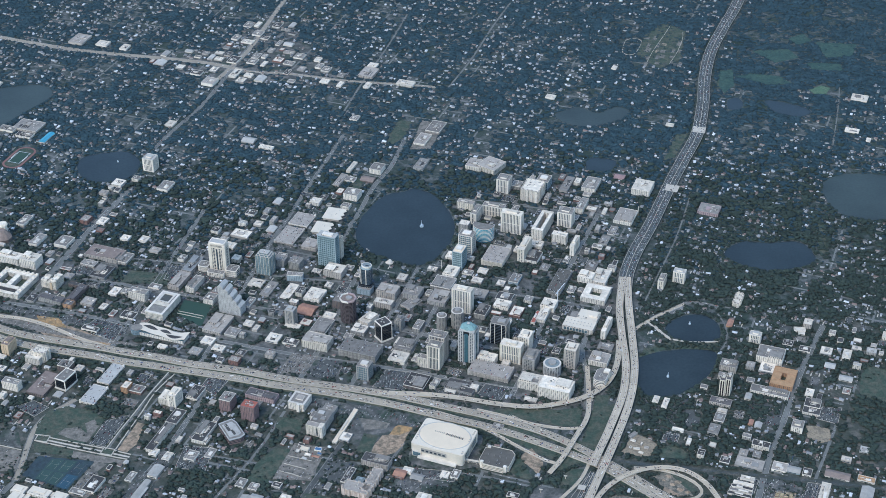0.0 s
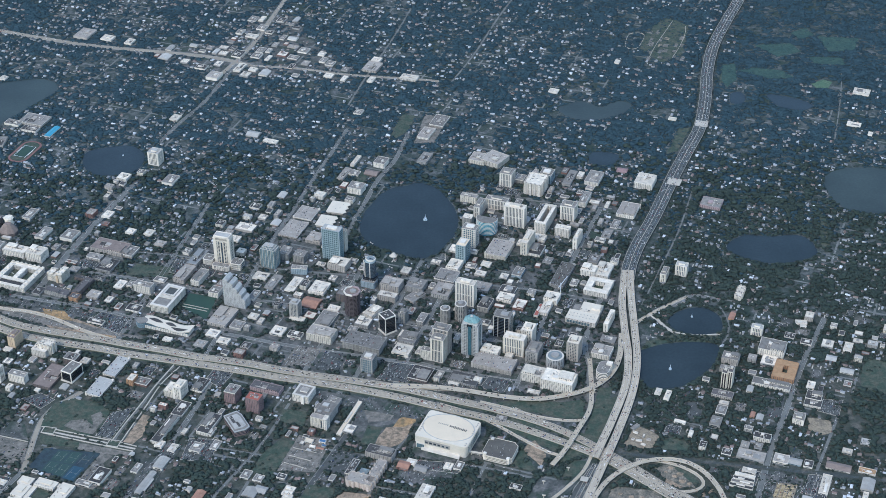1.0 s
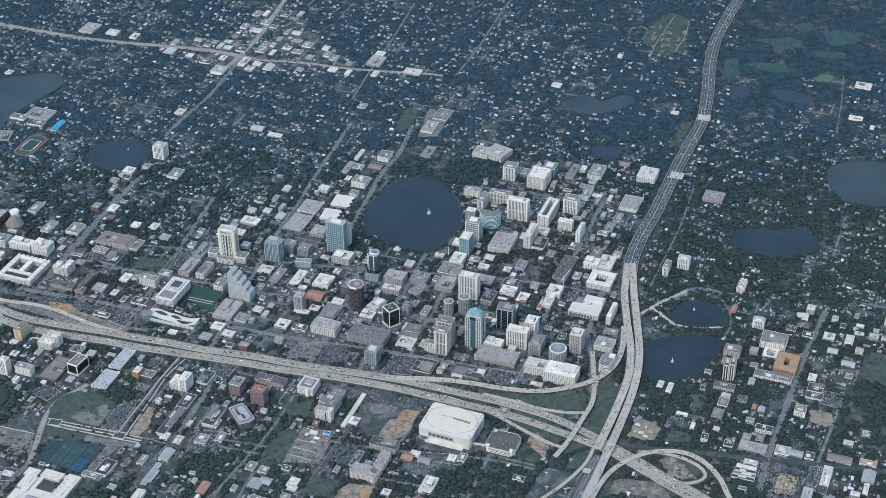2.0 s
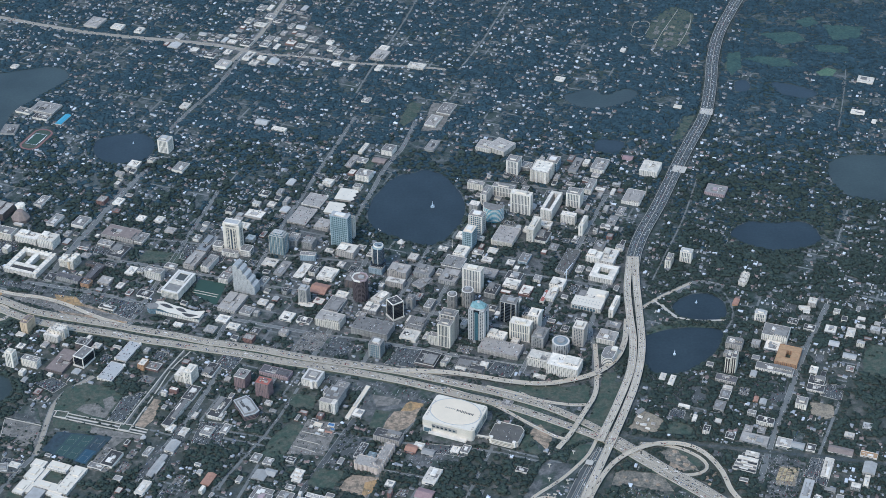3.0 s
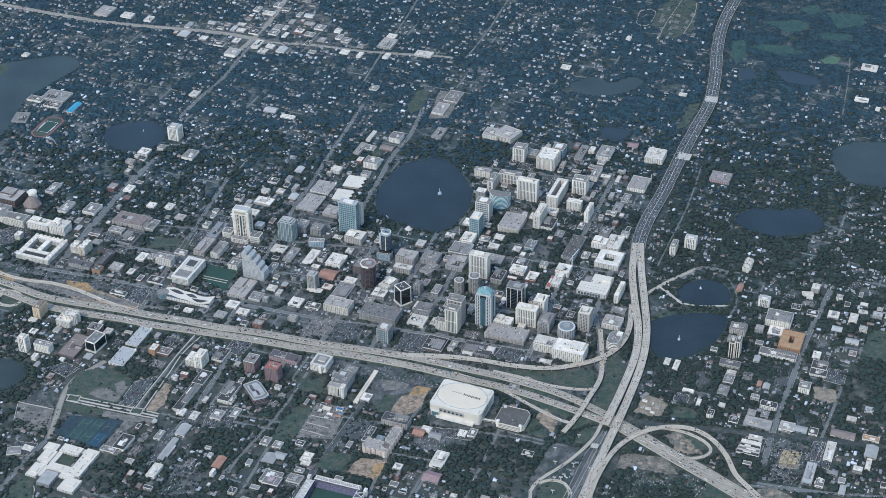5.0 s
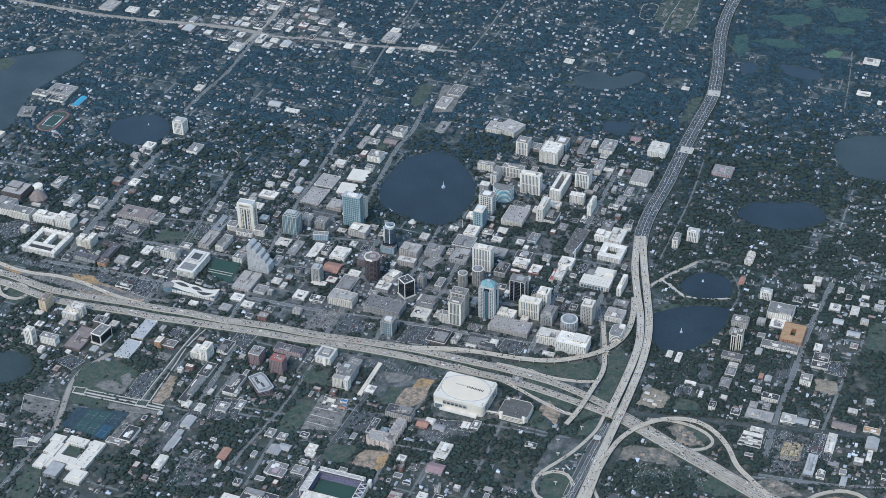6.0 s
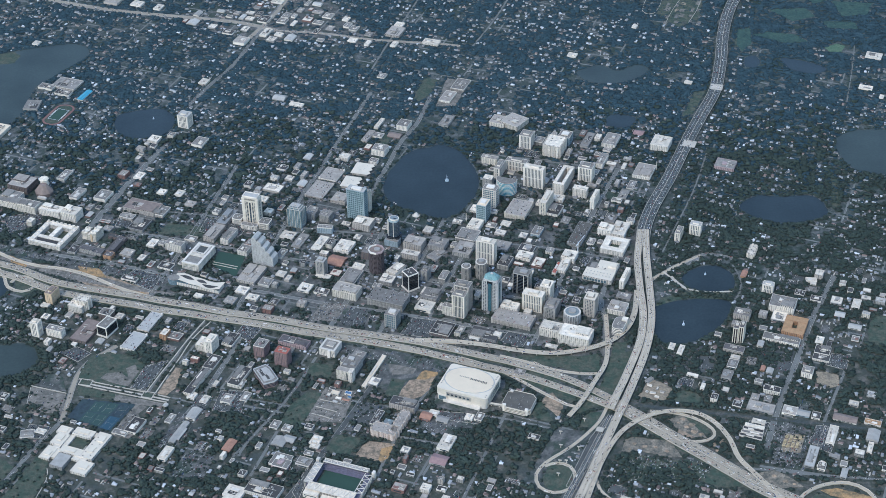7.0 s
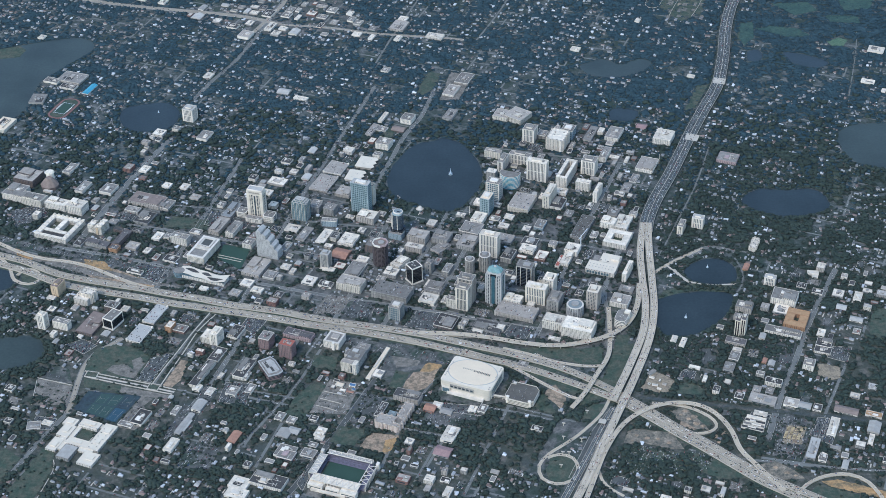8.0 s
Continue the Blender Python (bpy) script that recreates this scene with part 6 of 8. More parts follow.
def courthouse():
    w, d, h = 40, 19, 77
    b = base("courthouse_tower", -460, 48, -18, "cream stone courthouse tower with dark glass strips", "tower")
    box("tower_wall", WALLS["cream"], b, 0, 0, h * 0.48, w - 8, d, h * 0.96)
    for s in (-1, 1):
        box("shoulder_pier", WALLS["cream"], b, s * (w / 2 - 3.2), 0, h * 0.45, 6.8, d + 1.6, h * 0.90)
        part("shoulder_cap", prism("shoulder_cap", [(s * (w / 2 - 3.2) + u * 3.6, v * (d / 2 + 1)) for u, v in ((-1, -1), (1, -1), (1, 1), (-1, 1))], h * 0.90, h * 0.93, 0.8), WALLS["white"], b)
    box("glass_strip", GLASS, b, 0, -d / 2 - 0.2, h * 0.42, 3.6, 1.0, h * 0.70, "dark central window strip")
    for s in (-1, 1):
        for k in range(15):
            box("window", GLASS, b, s * 6.8, -d / 2 - 0.15, h * (0.10 + 0.048 * k), 3.4, 0.7, 2.3)
            box("window", GLASS_GREY, b, s * 11.2, -d / 2 - 0.15, h * (0.10 + 0.048 * k), 1.5, 0.7, 2.3)
            box("side_window", GLASS_GREY, b, s * (w / 2 + 0.1), 0, h * (0.10 + 0.05 * k), 0.5, 8, 1.8)
    part("cornice", prism("cornice", rounded(w - 3, d + 1.5, 2.0), h * 0.93, h * 0.965, 1.03), WALLS["white"], b, "white stone cornice")
    for k in range(11):
        box("cornice_slot", GLASS_GREY, b, -13 + k * 2.6, -d / 2 - 0.3, h * 0.875, 0.9, 0.8, 4)
    part("crown_rim", ring_mesh("crown_rim", w - 4, d, h * 0.965, h * 0.985, 1.4), WALLS["white"], b)
    box("roof", ROOFS["pale"], b, 0, 0, h * 0.962, w - 6, d - 2, 1.2, "pale recessed flat roof")
    take(local(-460, 48, -18, [(-48, -32), (48, -32), (48, 18), (-48, 18)]), 3)
    for cx, cy, sx, sy, hh in ((-34, -8, 24, 24, 13), (34, -8, 26, 26, 15), (2, -25, 40, 15, 10)):
        wing = new("pavilion")
        wing.parent = b
        wing.location = (cx, cy, 0)
        part("glazing", prism("glazing", rounded(sx - 0.8, sy - 0.8, 5), 0, hh), GLASS_GREY, wing)
        for k in range(4):
            z = hh * k / 3
            part("stone_band", prism("stone_band", rounded(sx, sy, 5), max(z - 0.8, 0), z + 0.8), WALLS["white"], wing)
        for p in rounded(sx - 0.2, sy - 0.2, 5, 4) + [(u * sx / 2, v * (sy / 2 - 0.1)) for u in (-0.4, -0.2, 0, 0.2, 0.4) for v in (-1, 1)]:
            box("stone_pier", WALLS["white"], wing, *p, hh / 2, 1.0, 1.0, hh)
        part("roof", prism("roof", rounded(sx - 3, sy - 3, 4), hh, hh + 1.0), ROOFS["grey"], wing)
        machinery(wing, sx, sy, hh + 0.8, 5)


def stepped_tower():
    b = base("stepped_tower", -418, -112, -21, "grey stone office tower with stepped gabled setbacks", "tower")
    for k, (u, h) in enumerate(((-17, 66), (-6, 58), (4, 46), (13, 34), (21, 22))):
        w, d = 12.4, 27 - k * 0.5
        tier = new("setback_tier")
        tier.parent = b
        tier.location = (u, 0, 0)
        part("wall", facade(w, d, h, 3.2, FLOOR, 0.6, 0.5), WALLS["stone"], tier)
        box("window_glazing", GLASS, tier, 0, 0, h / 2, w - 0.5, d - 0.5, h - 0.1)
        v = [(-w / 2, -d / 2, h), (w / 2, -d / 2, h), (w / 2, d / 2, h), (-w / 2, d / 2, h), (0, -d / 2, h + 5), (0, d / 2, h + 5)]
        part("gable_roof", mesh_of("gable_roof", v, [[0, 1, 4], [2, 3, 5], [1, 2, 5, 4], [3, 0, 4, 5], [3, 2, 1, 0]]), WALLS["stone"], tier, "pale stone gable")
    take(local(-418, -112, -21, [(-26, -16), (28, -16), (28, 16), (-26, 16)]), 3)


def wavy_courthouse():
    b = base("courthouse", -556, -200, -20, "low courthouse with a long white wavy roof", "building")
    w, d, h = 112, 27, 8
    part("wall", facade(w, d, h, 4.0), WALLS["white"], b)
    box("window_glazing", GLASS_BLUE, b, 0, 0, h / 2, w - 0.8, d - 0.8, h - 0.1)
    n, v, f = 48, [], []
    for i in range(n + 1):
        u = -w / 2 - 2 + (w + 4) * i / n
        z = h + 1.8 + 1.6 * math.sin(i / n * math.tau * 2.2)
        bend = 4.0 * math.sin(i / n * math.tau * 1.1)
        for dy, dz in ((-13.5, 0), (13.5, 0), (13.5, 0.7), (-13.5, 0.7)):
            v.append((u, bend + dy, z + dz))
    for i in range(n):
        for k in range(4):
            f.append([4 * i + k, 4 * i + 4 + k, 4 * i + 4 + (k + 1) % 4, 4 * i + (k + 1) % 4])
    f += [[0, 1, 2, 3], [4 * n + 3, 4 * n + 2, 4 * n + 1, 4 * n]]
    part("wave_roof", mesh_of("wave_roof", v, f), ROOFS["terrace"], b, "white wave shaped roof")
    for u0, u1, side in ((-46, -12, 3), (-6, 22, 4), (14, 50, -4)):
        v, f = [], []
        for i in range(13):  # a leaf shaped slot that follows the wave
            t = i / 12
            u = u0 + (u1 - u0) * t
            s = (u + w / 2 + 2) / (w + 4)
            z = h + 2.55 + 1.6 * math.sin(s * math.tau * 2.2)
            mid, half = 4.0 * math.sin(s * math.tau * 1.1) + side, 0.4 + 4.6 * math.sin(math.pi * t)
            v += [(u, mid - half, z), (u, mid + half, z), (u, mid + half, z + 0.3), (u, mid - half, z + 0.3)]
        for i in range(12):
            f += [[4 * i + k, 4 * i + 4 + k, 4 * i + 4 + (k + 1) % 4, 4 * i + (k + 1) % 4] for k in range(4)]
        part("roof_slot", mesh_of("roof_slot", v, f), ROOFS["dark"], b, "dark glazed roof slot")
    part("glass_drum", prism("glass_drum", arc(-w / 2, -6, 13, 12, 0, 360, 28)[:-1], 0, 12), GLASS_BLUE, b, "curved dark glass drum")
    part("drum_roof", prism("drum_roof", arc(-w / 2, -6, 12.4, 11.4, 0, 360, 28)[:-1], 12, 12.8), ROOFS["grey"], b)
    for k in range(4):
        part("drum_band", prism("drum_band", arc(-w / 2, -6, 13.3, 12.3, 0, 360, 28)[:-1], 2 + k * 2.6, 2.3 + k * 2.6), WALLS["blue"], b)
    take(local(-556, -200, -20, [(-72, -20), (60, -20), (60, 16), (-72, 16)]), 3)


def bank_tower():
    x, y, w, d, h = 86, -291, 35, 28, 80
    b = base("bank_tower", x, y, GRID, "tall cream tower with a teal glass centre and green top", "tower")
    box("shaft", WALLS["stone"], b, 0, 0, h / 2, w - 3, d - 3, h)
    for s in (-1, 1):
        box("teal_glass", TEAL_STRIP, b, 0, s * (d / 2 - 1), h * 0.46, w * 0.22, 3.0, h * 0.92, "teal glass centre strip")
        box("teal_glass", TEAL_STRIP, b, s * (w / 2 - 1), 0, h * 0.46, 3.0, d * 0.27, h * 0.92, "teal glass centre strip")
    for s in (-1, 1):
        box("flank_glazing", GLASS, b, s * w * 0.33, 0, h * 0.48, w * 0.33, d - 0.6, h * 0.96, "dark window glazing")
        for k in range(3):
            u = s * w * (0.22 + 0.13 * k)
            box("pier", WALLS["stone"], b, u, 0, h * 0.48, 2.0, d + 0.2, h * 0.96)
            u = s * d * (0.20 + 0.135 * k)
            box("pier", WALLS["stone"], b, 0, u, h * 0.48, w + 0.2, 1.7, h * 0.96) if k < 2 else None
    for k in range(20):
        z = h * (k + 1) / 21
        for s in (-1, 1):
            box("floor_band", WALLS["stone"], b, s * w * 0.34, 0, z, w * 0.32, d - 0.2, 1.0)
    for s in (-1, 1):
        for q in (-1, 1):
            box("corner_post", WALLS["stone"], b, s * (w / 2 - 1.2), q * (d / 2 - 1.2), h * 0.48, 2.8, 2.8, h * 0.96)
    oct_plan = [(-w * 0.45, -d * 0.28), (-w * 0.28, -d * 0.45), (w * 0.28, -d * 0.45), (w * 0.45, -d * 0.28), (w * 0.45, d * 0.28), (w * 0.28, d * 0.45), (-w * 0.28, d * 0.45), (-w * 0.45, d * 0.28)]
    part("crown", prism("crown", oct_plan, h * 0.96, h + 3), WALLS["stone"], b)
    part("green_roof", prism("green_roof", oct_plan, h + 3, h + 11, 0.45), ROOFS["green"], b, "pale green copper roof")
    for s in (-1, 1):
        for cx, cy, sx, sy in ((0, s * d * 0.36, w * 0.22, d * 0.2), (s * w * 0.36, 0, w * 0.2, d * 0.22)):
            part("dormer", prism("dormer", [(cx - sx / 2, cy - sy / 2), (cx + sx / 2, cy - sy / 2), (cx + sx / 2, cy + sy / 2), (cx - sx / 2, cy + sy / 2)], h + 2, h + 7.5, 0.5), ROOFS["green"], b)
    part("spire_base", prism("spire_base", arc(0, 0, 3.4, 3.0, 0, 360, 8)[:-1], h + 11, h + 14, 0.6), WALLS["stone"], b)
    box("crown_slot", GLASS_BLACK, b, 0, -d * 0.45, h * 0.93, w * 0.36, 1.4, 7.5)
    take(local(x, y, GRID, [(-w / 2, -d / 2), (w / 2, -d / 2), (w / 2, d / 2), (-w / 2, d / 2)]), 3)


def round_tower(x, y, r, h, wall, core, name, label, top):
    b = base(name, x, y, GRID, label, "tower")
    part("glazing", prism("glazing", arc(0, 0, r - 0.5, r - 0.5, 0, 360, 40)[:-1], 0, h), core, b)
    n = max(3, round(h / 3.2))
    for k in range(n + 1):
        z = h * k / n
        part("floor_ring", prism("floor_ring", arc(0, 0, r, r, 0, 360, 40)[:-1], max(z - 0.55, 0), min(z + 0.55, h)), WALLS[wall], b)
    for k in range(20):
        a = math.tau * k / 20
        box("pier", WALLS[wall], b, r * math.cos(a), r * math.sin(a), h / 2, 1.0, 1.6, h, "", math.degrees(a))
    part("roof_rim", prism("roof_rim", arc(0, 0, r + 0.3, r + 0.3, 0, 360, 40)[:-1], h, h + 0.8), WALLS["white"], b, "white roof rim")
    part("roof", prism("roof", arc(0, 0, r * 0.82, r * 0.82, 0, 360, 32)[:-1], h + 0.7, h + 1.4), ROOFS[top], b)
    part("roof_drum", prism("roof_drum", arc(0, 0, r * 0.45, r * 0.45, 0, 360, 24)[:-1], h + 1, h + 4), WALLS["grey"], b)
    take(local(x, y, 0, arc(0, 0, r, r, 0, 360, 16)), 3)
    return b


def sail_tower():
    """Dark glass tower with a rounded front, white fins and a pale round top."""
    x, y, h = -131, -36, 58
    b = base("glass_tower", x, y, GRID, "dark teal glass tower with white fins and pale round top", "tower")
    part("lower_glass", prism("lower_glass", rounded(30, 27, 6), 0, h * 0.36), GLASS_BLACK, b, "black glass lower floors")
    part("upper_glass", prism("upper_glass", rounded(26, 23, 10), h * 0.34, h), GLASS, b, "dark teal glass shaft")
    for k in range(15):
        z = h * (k + 1) / 16
        part("floor_band", prism("floor_band", rounded(*((30.3, 27.3, 6) if z < h * 0.36 else (26.4, 23.4, 10))), z - 0.25, z + 0.3), WALLS["glassdark"], b)
    for u in (-12.6, -7.5, 4.0):
        box("white_fin", WALLS["white"], b, u, -11.9 if u > -10 else -5, h * 0.52, 1.2, 1.4, h * 1.04, "white upright fin")
    for u in (-11, 8):
        part("entry_frame", ring_mesh("entry_frame", 7, 1.2, 0, 13, 0.6), WALLS["white"], b, "white framed entrance bay").location = (u, -14.0, 0)
        box("entry_glass", GLASS_BLUE, b, u, -13.6, 6, 5.4, 0.9, 12)
    part("crown", prism("crown", rounded(24, 21, 9), h, h + 3.2, 0.95), WALLS["teal"], b, "pale stepped crown")
    part("crown_ring", prism("crown_ring", arc(1, 1, 11, 9.5, 0, 360, 28)[:-1], h + 3.2, h + 6.5, 1.04), WALLS["white"], b, "white ring round the top")
    part("crown_roof", prism("crown_roof", arc(1, 1, 9.6, 8.1, 0, 360, 28)[:-1], h + 6.2, h + 6.9), ROOFS["teal"], b, "pale round roof")
    box("roof_slot", GLASS_BLACK, b, 4, -2, h + 7.0, 9, 2.2, 0.8)
    take(local(x, y, GRID, rounded(30, 27, 6)), 3)


def fin_tower(x, y, w, d, h, rot):
    """Pale teal glass tower ribbed with slim fins, its top stepped back."""
    b = base("glass_tower", x, y, rot, "teal glass apartment tower with slim pale fins", "tower")
    for k, (f, z0, z1) in enumerate(((1.0, 0, 0.9), (0.82, 0.9, 0.97), (0.6, 0.97, 1.03))):
        box("glazing", GLASS_TEAL, b, 0, 0, h * (z0 + z1) / 2, w * f - 0.6, d * f - 0.6, h * (z1 - z0))
        for span, other, axis in ((w * f, d * f, 0), (d * f, w * f, 1)):
            n = max(3, round(span / 3.2))
            for i in range(n + 1):
                for s in (-1, 1):
                    u = -span / 2 + span * i / n
                    at = (u, s * other / 2) if axis == 0 else (s * other / 2, u)
                    box("fin", WALLS["teal" if i % 2 else "white"], b, *at, h * (z0 + z1) / 2, 0.7, 0.7, h * (z1 - z0))
        box("roof", ROOFS["pale"], b, 0, 0, h * z1 + 0.1, w * f - 0.8, d * f - 0.8, 0.5)
    for k in range(1, 16):
        box("floor_band", WALLS["teal"], b, 0, 0, h * 0.9 * k / 16, w - 0.3, d - 0.3, 0.5)
    machinery(b, w * 0.5, d * 0.5, h * 1.03, 5)
    take(local(x, y, rot, [(-w / 2, -d / 2), (w / 2, -d / 2), (w / 2, d / 2), (-w / 2, d / 2)]), 3)


def drum_tower():
    """Dark many-sided tower with ledges at every floor and a faceted pale crown."""
    x, y, r, h = -166, -147, 16.8, 54
    b = base("round_tower", x, y, GRID, "round dark brown office tower with a faceted pale crown", "tower")
    part("glazing", prism("glazing", arc(0, 0, r - 1.0, r - 1.0, 0, 360, 24)[:-1], 0, h), GLASS_BLACK, b)
    for k in range(17):
        z = h * k / 16
        part("floor_ledge", prism("floor_ledge", arc(0, 0, r, r, 0, 360, 24)[:-1], max(z - 1.0, 0), min(z + 0.7, h)), WALLS["umber"], b)
    for k in range(12):
        a = math.tau * k / 12
        box("pier", WALLS["umber"], b, (r - 0.4) * math.cos(a), (r - 0.4) * math.sin(a), h / 2, 1.2, 1.6, h, "", math.degrees(a))
    ring = arc(0, 0, r + 0.4, r + 0.4, 22, 382, 8)[:-1]
    for p, q in zip(ring, ring[1:] + ring[:1]):
        box("crown_panel", WALLS["pink" if p[0] > 4 else "white"], b, (p[0] + q[0]) / 2, (p[1] + q[1]) / 2, h + 1.4, math.dist(p, q) + 1, 2.4, 3.6, "pale crown panel", math.degrees(math.atan2(q[1] - p[1], q[0] - p[0])))
    part("roof", prism("roof", arc(0, 0, r - 1.5, r - 1.5, 0, 360, 24)[:-1], h, h + 0.6), ROOFS["brown"], b)
    part("roof_house", prism("roof_house", arc(2, 1, 7, 6, 22, 382, 8)[:-1], h + 0.5, h + 4.0), WALLS["grey"], b)
    take(local(x, y, 0, arc(0, 0, r, r, 0, 360, 16)), 3)


def rounded_office():
    """Pale office block with rounded ends beside the flyover."""
    x, y, h = 352, -372, 19
    b = base("office_building", x, y, GRID, "pale office block with rounded ends and glass bands", "building")
    part("glazing", prism("glazing", rounded(25, 42, 11), 0, h), GLASS, b, "dark glass bands")
    for k in range(6):
        z = h * k / 5
        part("floor_band", prism("floor_band", rounded(25.8, 42.8, 11), max(z - 0.9, 0), z + 0.9 if k < 5 else z + 0.6), WALLS["white"], b)
    part("roof", prism("roof", rounded(24, 41, 10), h + 0.5, h + 0.9), ROOFS["grey"], b)
    box("stair_core", WALLS["white"], b, 8, 14, h / 2 + 2, 12, 12, h + 4, "white stair core")
    box("core_roof", ROOFS["white"], b, 8, 14, h + 4.1, 11.4, 11.4, 0.4)
    machinery(b, 16, 24, h + 0.6, 9)
    take(local(x, y, GRID, [(-13, -22), (13, -22), (13, 22), (-13, 22)]), 3)


def market_hall():
    """Broad cream hall: a long front roof with roof lights, lower wings behind it."""
    x, y = 330, -165
    b = base("exhibition_hall", x, y, GRID, "broad cream hall with roof lights and glazed front", "building")
    block(b, 66, 34, 11, 0, -20, "white", "terrace", 6.0, "front_hall")
    block(b, 44, 36, 9, 9, 17, "white", "terrace", 6.0, "rear_hall")
    block(b, 14, 26, 6, -22, 12, "grey", "grey", 5.0, "side_wing")
    box("raised_roof", WALLS["white"], b, 20, 20, 11.5, 18, 16, 5)
    box("raised_roof_top", ROOFS["terrace"], b, 20, 20, 14.1, 17.4, 15.4, 0.4)
    for k in range(16):
        box("roof_light", MACHINE, b, -27 + (k % 8) * 7.4, -25 + (k // 8) * 10, 11.8, 2.2, 1.6, 1.0)
    box("front_glazing", GLASS_BLUE, b, -4, -37.2, 4.6, 52, 0.6, 6.4, "long glazed front")
    for k in range(9):
        box("front_column", WALLS["white"], b, -30 + k * 6.5, -37.7, 4.8, 1.0, 1.0, 9)
    machinery(b, 40, 30, 9, 14)
    take(local(x, y, GRID, [(-34, -39), (34, -39), (34, 37), (-34, 37)]), 3)


def angled_office():
    """Many-sided office with a rose base and a raised pale roof rim."""
    b = base("office_building", -376, -535, 0, "many sided office with a rose brick base and grey rimmed roof", "building")
    line = [(-28, 26), (-4, 41), (7, 30), (26, -6), (19, -15), (-2, -23)]

    def scaled(f):
        return [(u * f, 4 + (v - 4) * f) for u, v in line]

    part("wall", prism("wall", scaled(0.97), 0, 12.4), WALLS["rose"], b)
    for z in (2.6, 5.8, 9.0):
        part("window_band", prism("window_band", scaled(0.98), z, z + 1.3), GLASS, b, "dark ribbon window")
    part("cornice", prism("cornice", scaled(1.02), 11.6, 13.6), WALLS["stone"], b, "pale stone cornice")
    part("roof", prism("roof", scaled(0.93), 13.2, 13.9), ROOFS["grey"], b)
    part("upper_rim", prism("upper_rim", scaled(0.72), 13.6, 15.0), WALLS["stone"], b)
    part("upper_roof", prism("upper_roof", scaled(0.66), 14.6, 15.2), ROOFS["metal"], b)
    # thin dark panels on the roof, coloured like wells in shade
    for u, v, sx, sy in ((-9, 12, 6, 22), (4, -2, 5, 16)):
        box("roof_well", ROOFS["dark"], b, u, v, 15.35, sx, sy, 0.3, "dark flat panel for a shaded roof well", 28)
    for k in range(7):
        box("rooftop_unit", MACHINE, b, -14 + k * 4.4, 18 - k * 3.6, 15.8, 2.0, 1.6, 1.2, "", 28)
    take([(-376 + u, -535 + v) for u, v in scaled(1.05)], 3)


def framed_office():
    """White office whose flat roof lies sunk behind a broad white frame."""
    w, d, h = 35, 37, 16
    b = base("office_building", -251, -435, -21, "white office block with a sunken grey roof", "building")
    part("wall", facade(w, d, h, 3.4, 3.4), WALLS["white"], b)
    box("window_glazing", GLASS_GREY, b, 0, 0, h / 2, w - 0.7, d - 0.7, h - 0.1)
    part("roof_frame", ring_mesh("roof_frame", w + 0.3, d + 0.3, h - 1.0, h + 1.2, 4.2), WALLS["white"], b, "broad white roof frame")
    box("roof", ROOFS["grey"], b, 0, 0, h - 0.2, w - 7, d - 7, 0.7)
    box("penthouse", WALLS["white"], b, 1, 2, h + 1.0, w * 0.42, d * 0.4, 2.4)
    box("penthouse_roof", ROOFS["tan"], b, 1, 2, h + 2.3, w * 0.4, d * 0.38, 0.3)
    box("stair_tower", WALLS["white"], b, 6, -d / 2 - 2, h * 0.55, 6, 5, h * 1.1)
    machinery(b, w * 0.6, d * 0.6, h + 0.1, 6)
    take(local(-251, -435, -21, [(-w / 2, -d / 2 - 4), (w / 2, -d / 2 - 4), (w / 2, d / 2), (-w / 2, d / 2)]), 3)


def civic_office():
    """Stepped office: a cream front slab before a grey-roofed rear block."""
    b = base("office_building", -205, -500, -21, "stepped cream office with a grey roofed rear block", "building")
    block(b, 31, 46, 20, 0, 2, "grey", "grey", 3.6, "rear_block")
    block(b, 34, 13, 23.5, 0, -28, "cream", "tan", 3.2, "front_slab")
    block(b, 9, 15, 25.5, 14, -29, "white", "white", 7.0, "stair_tower")
    block(b, 14, 18, 13, -19, 12, "white", "grey", 3.6, "low_wing")
    box("front_recess", GLASS_GREY, b, 6.5, -34.6, 12, 3.0, 0.5, 18, "dark glazed recess")
    for u, v, sx, sy, h in ((-4, 12, 12, 10, 2.6), (6, -4, 9, 7, 2.0), (-8, -10, 7, 5, 1.6)):
        box("plant_room", WALLS["grey"], b, u, v, 20.3 + h / 2, sx, sy, h)
        box("plant_roof", ROOFS["metal"], b, u, v, 20.4 + h, sx + 0.4, sy + 0.4, 0.25)
    machinery(b, 28, 40, 20.4, 10)
    take(local(-205, -500, -21, [(-27, -37), (19, -37), (19, 26), (-27, 26)]), 2)


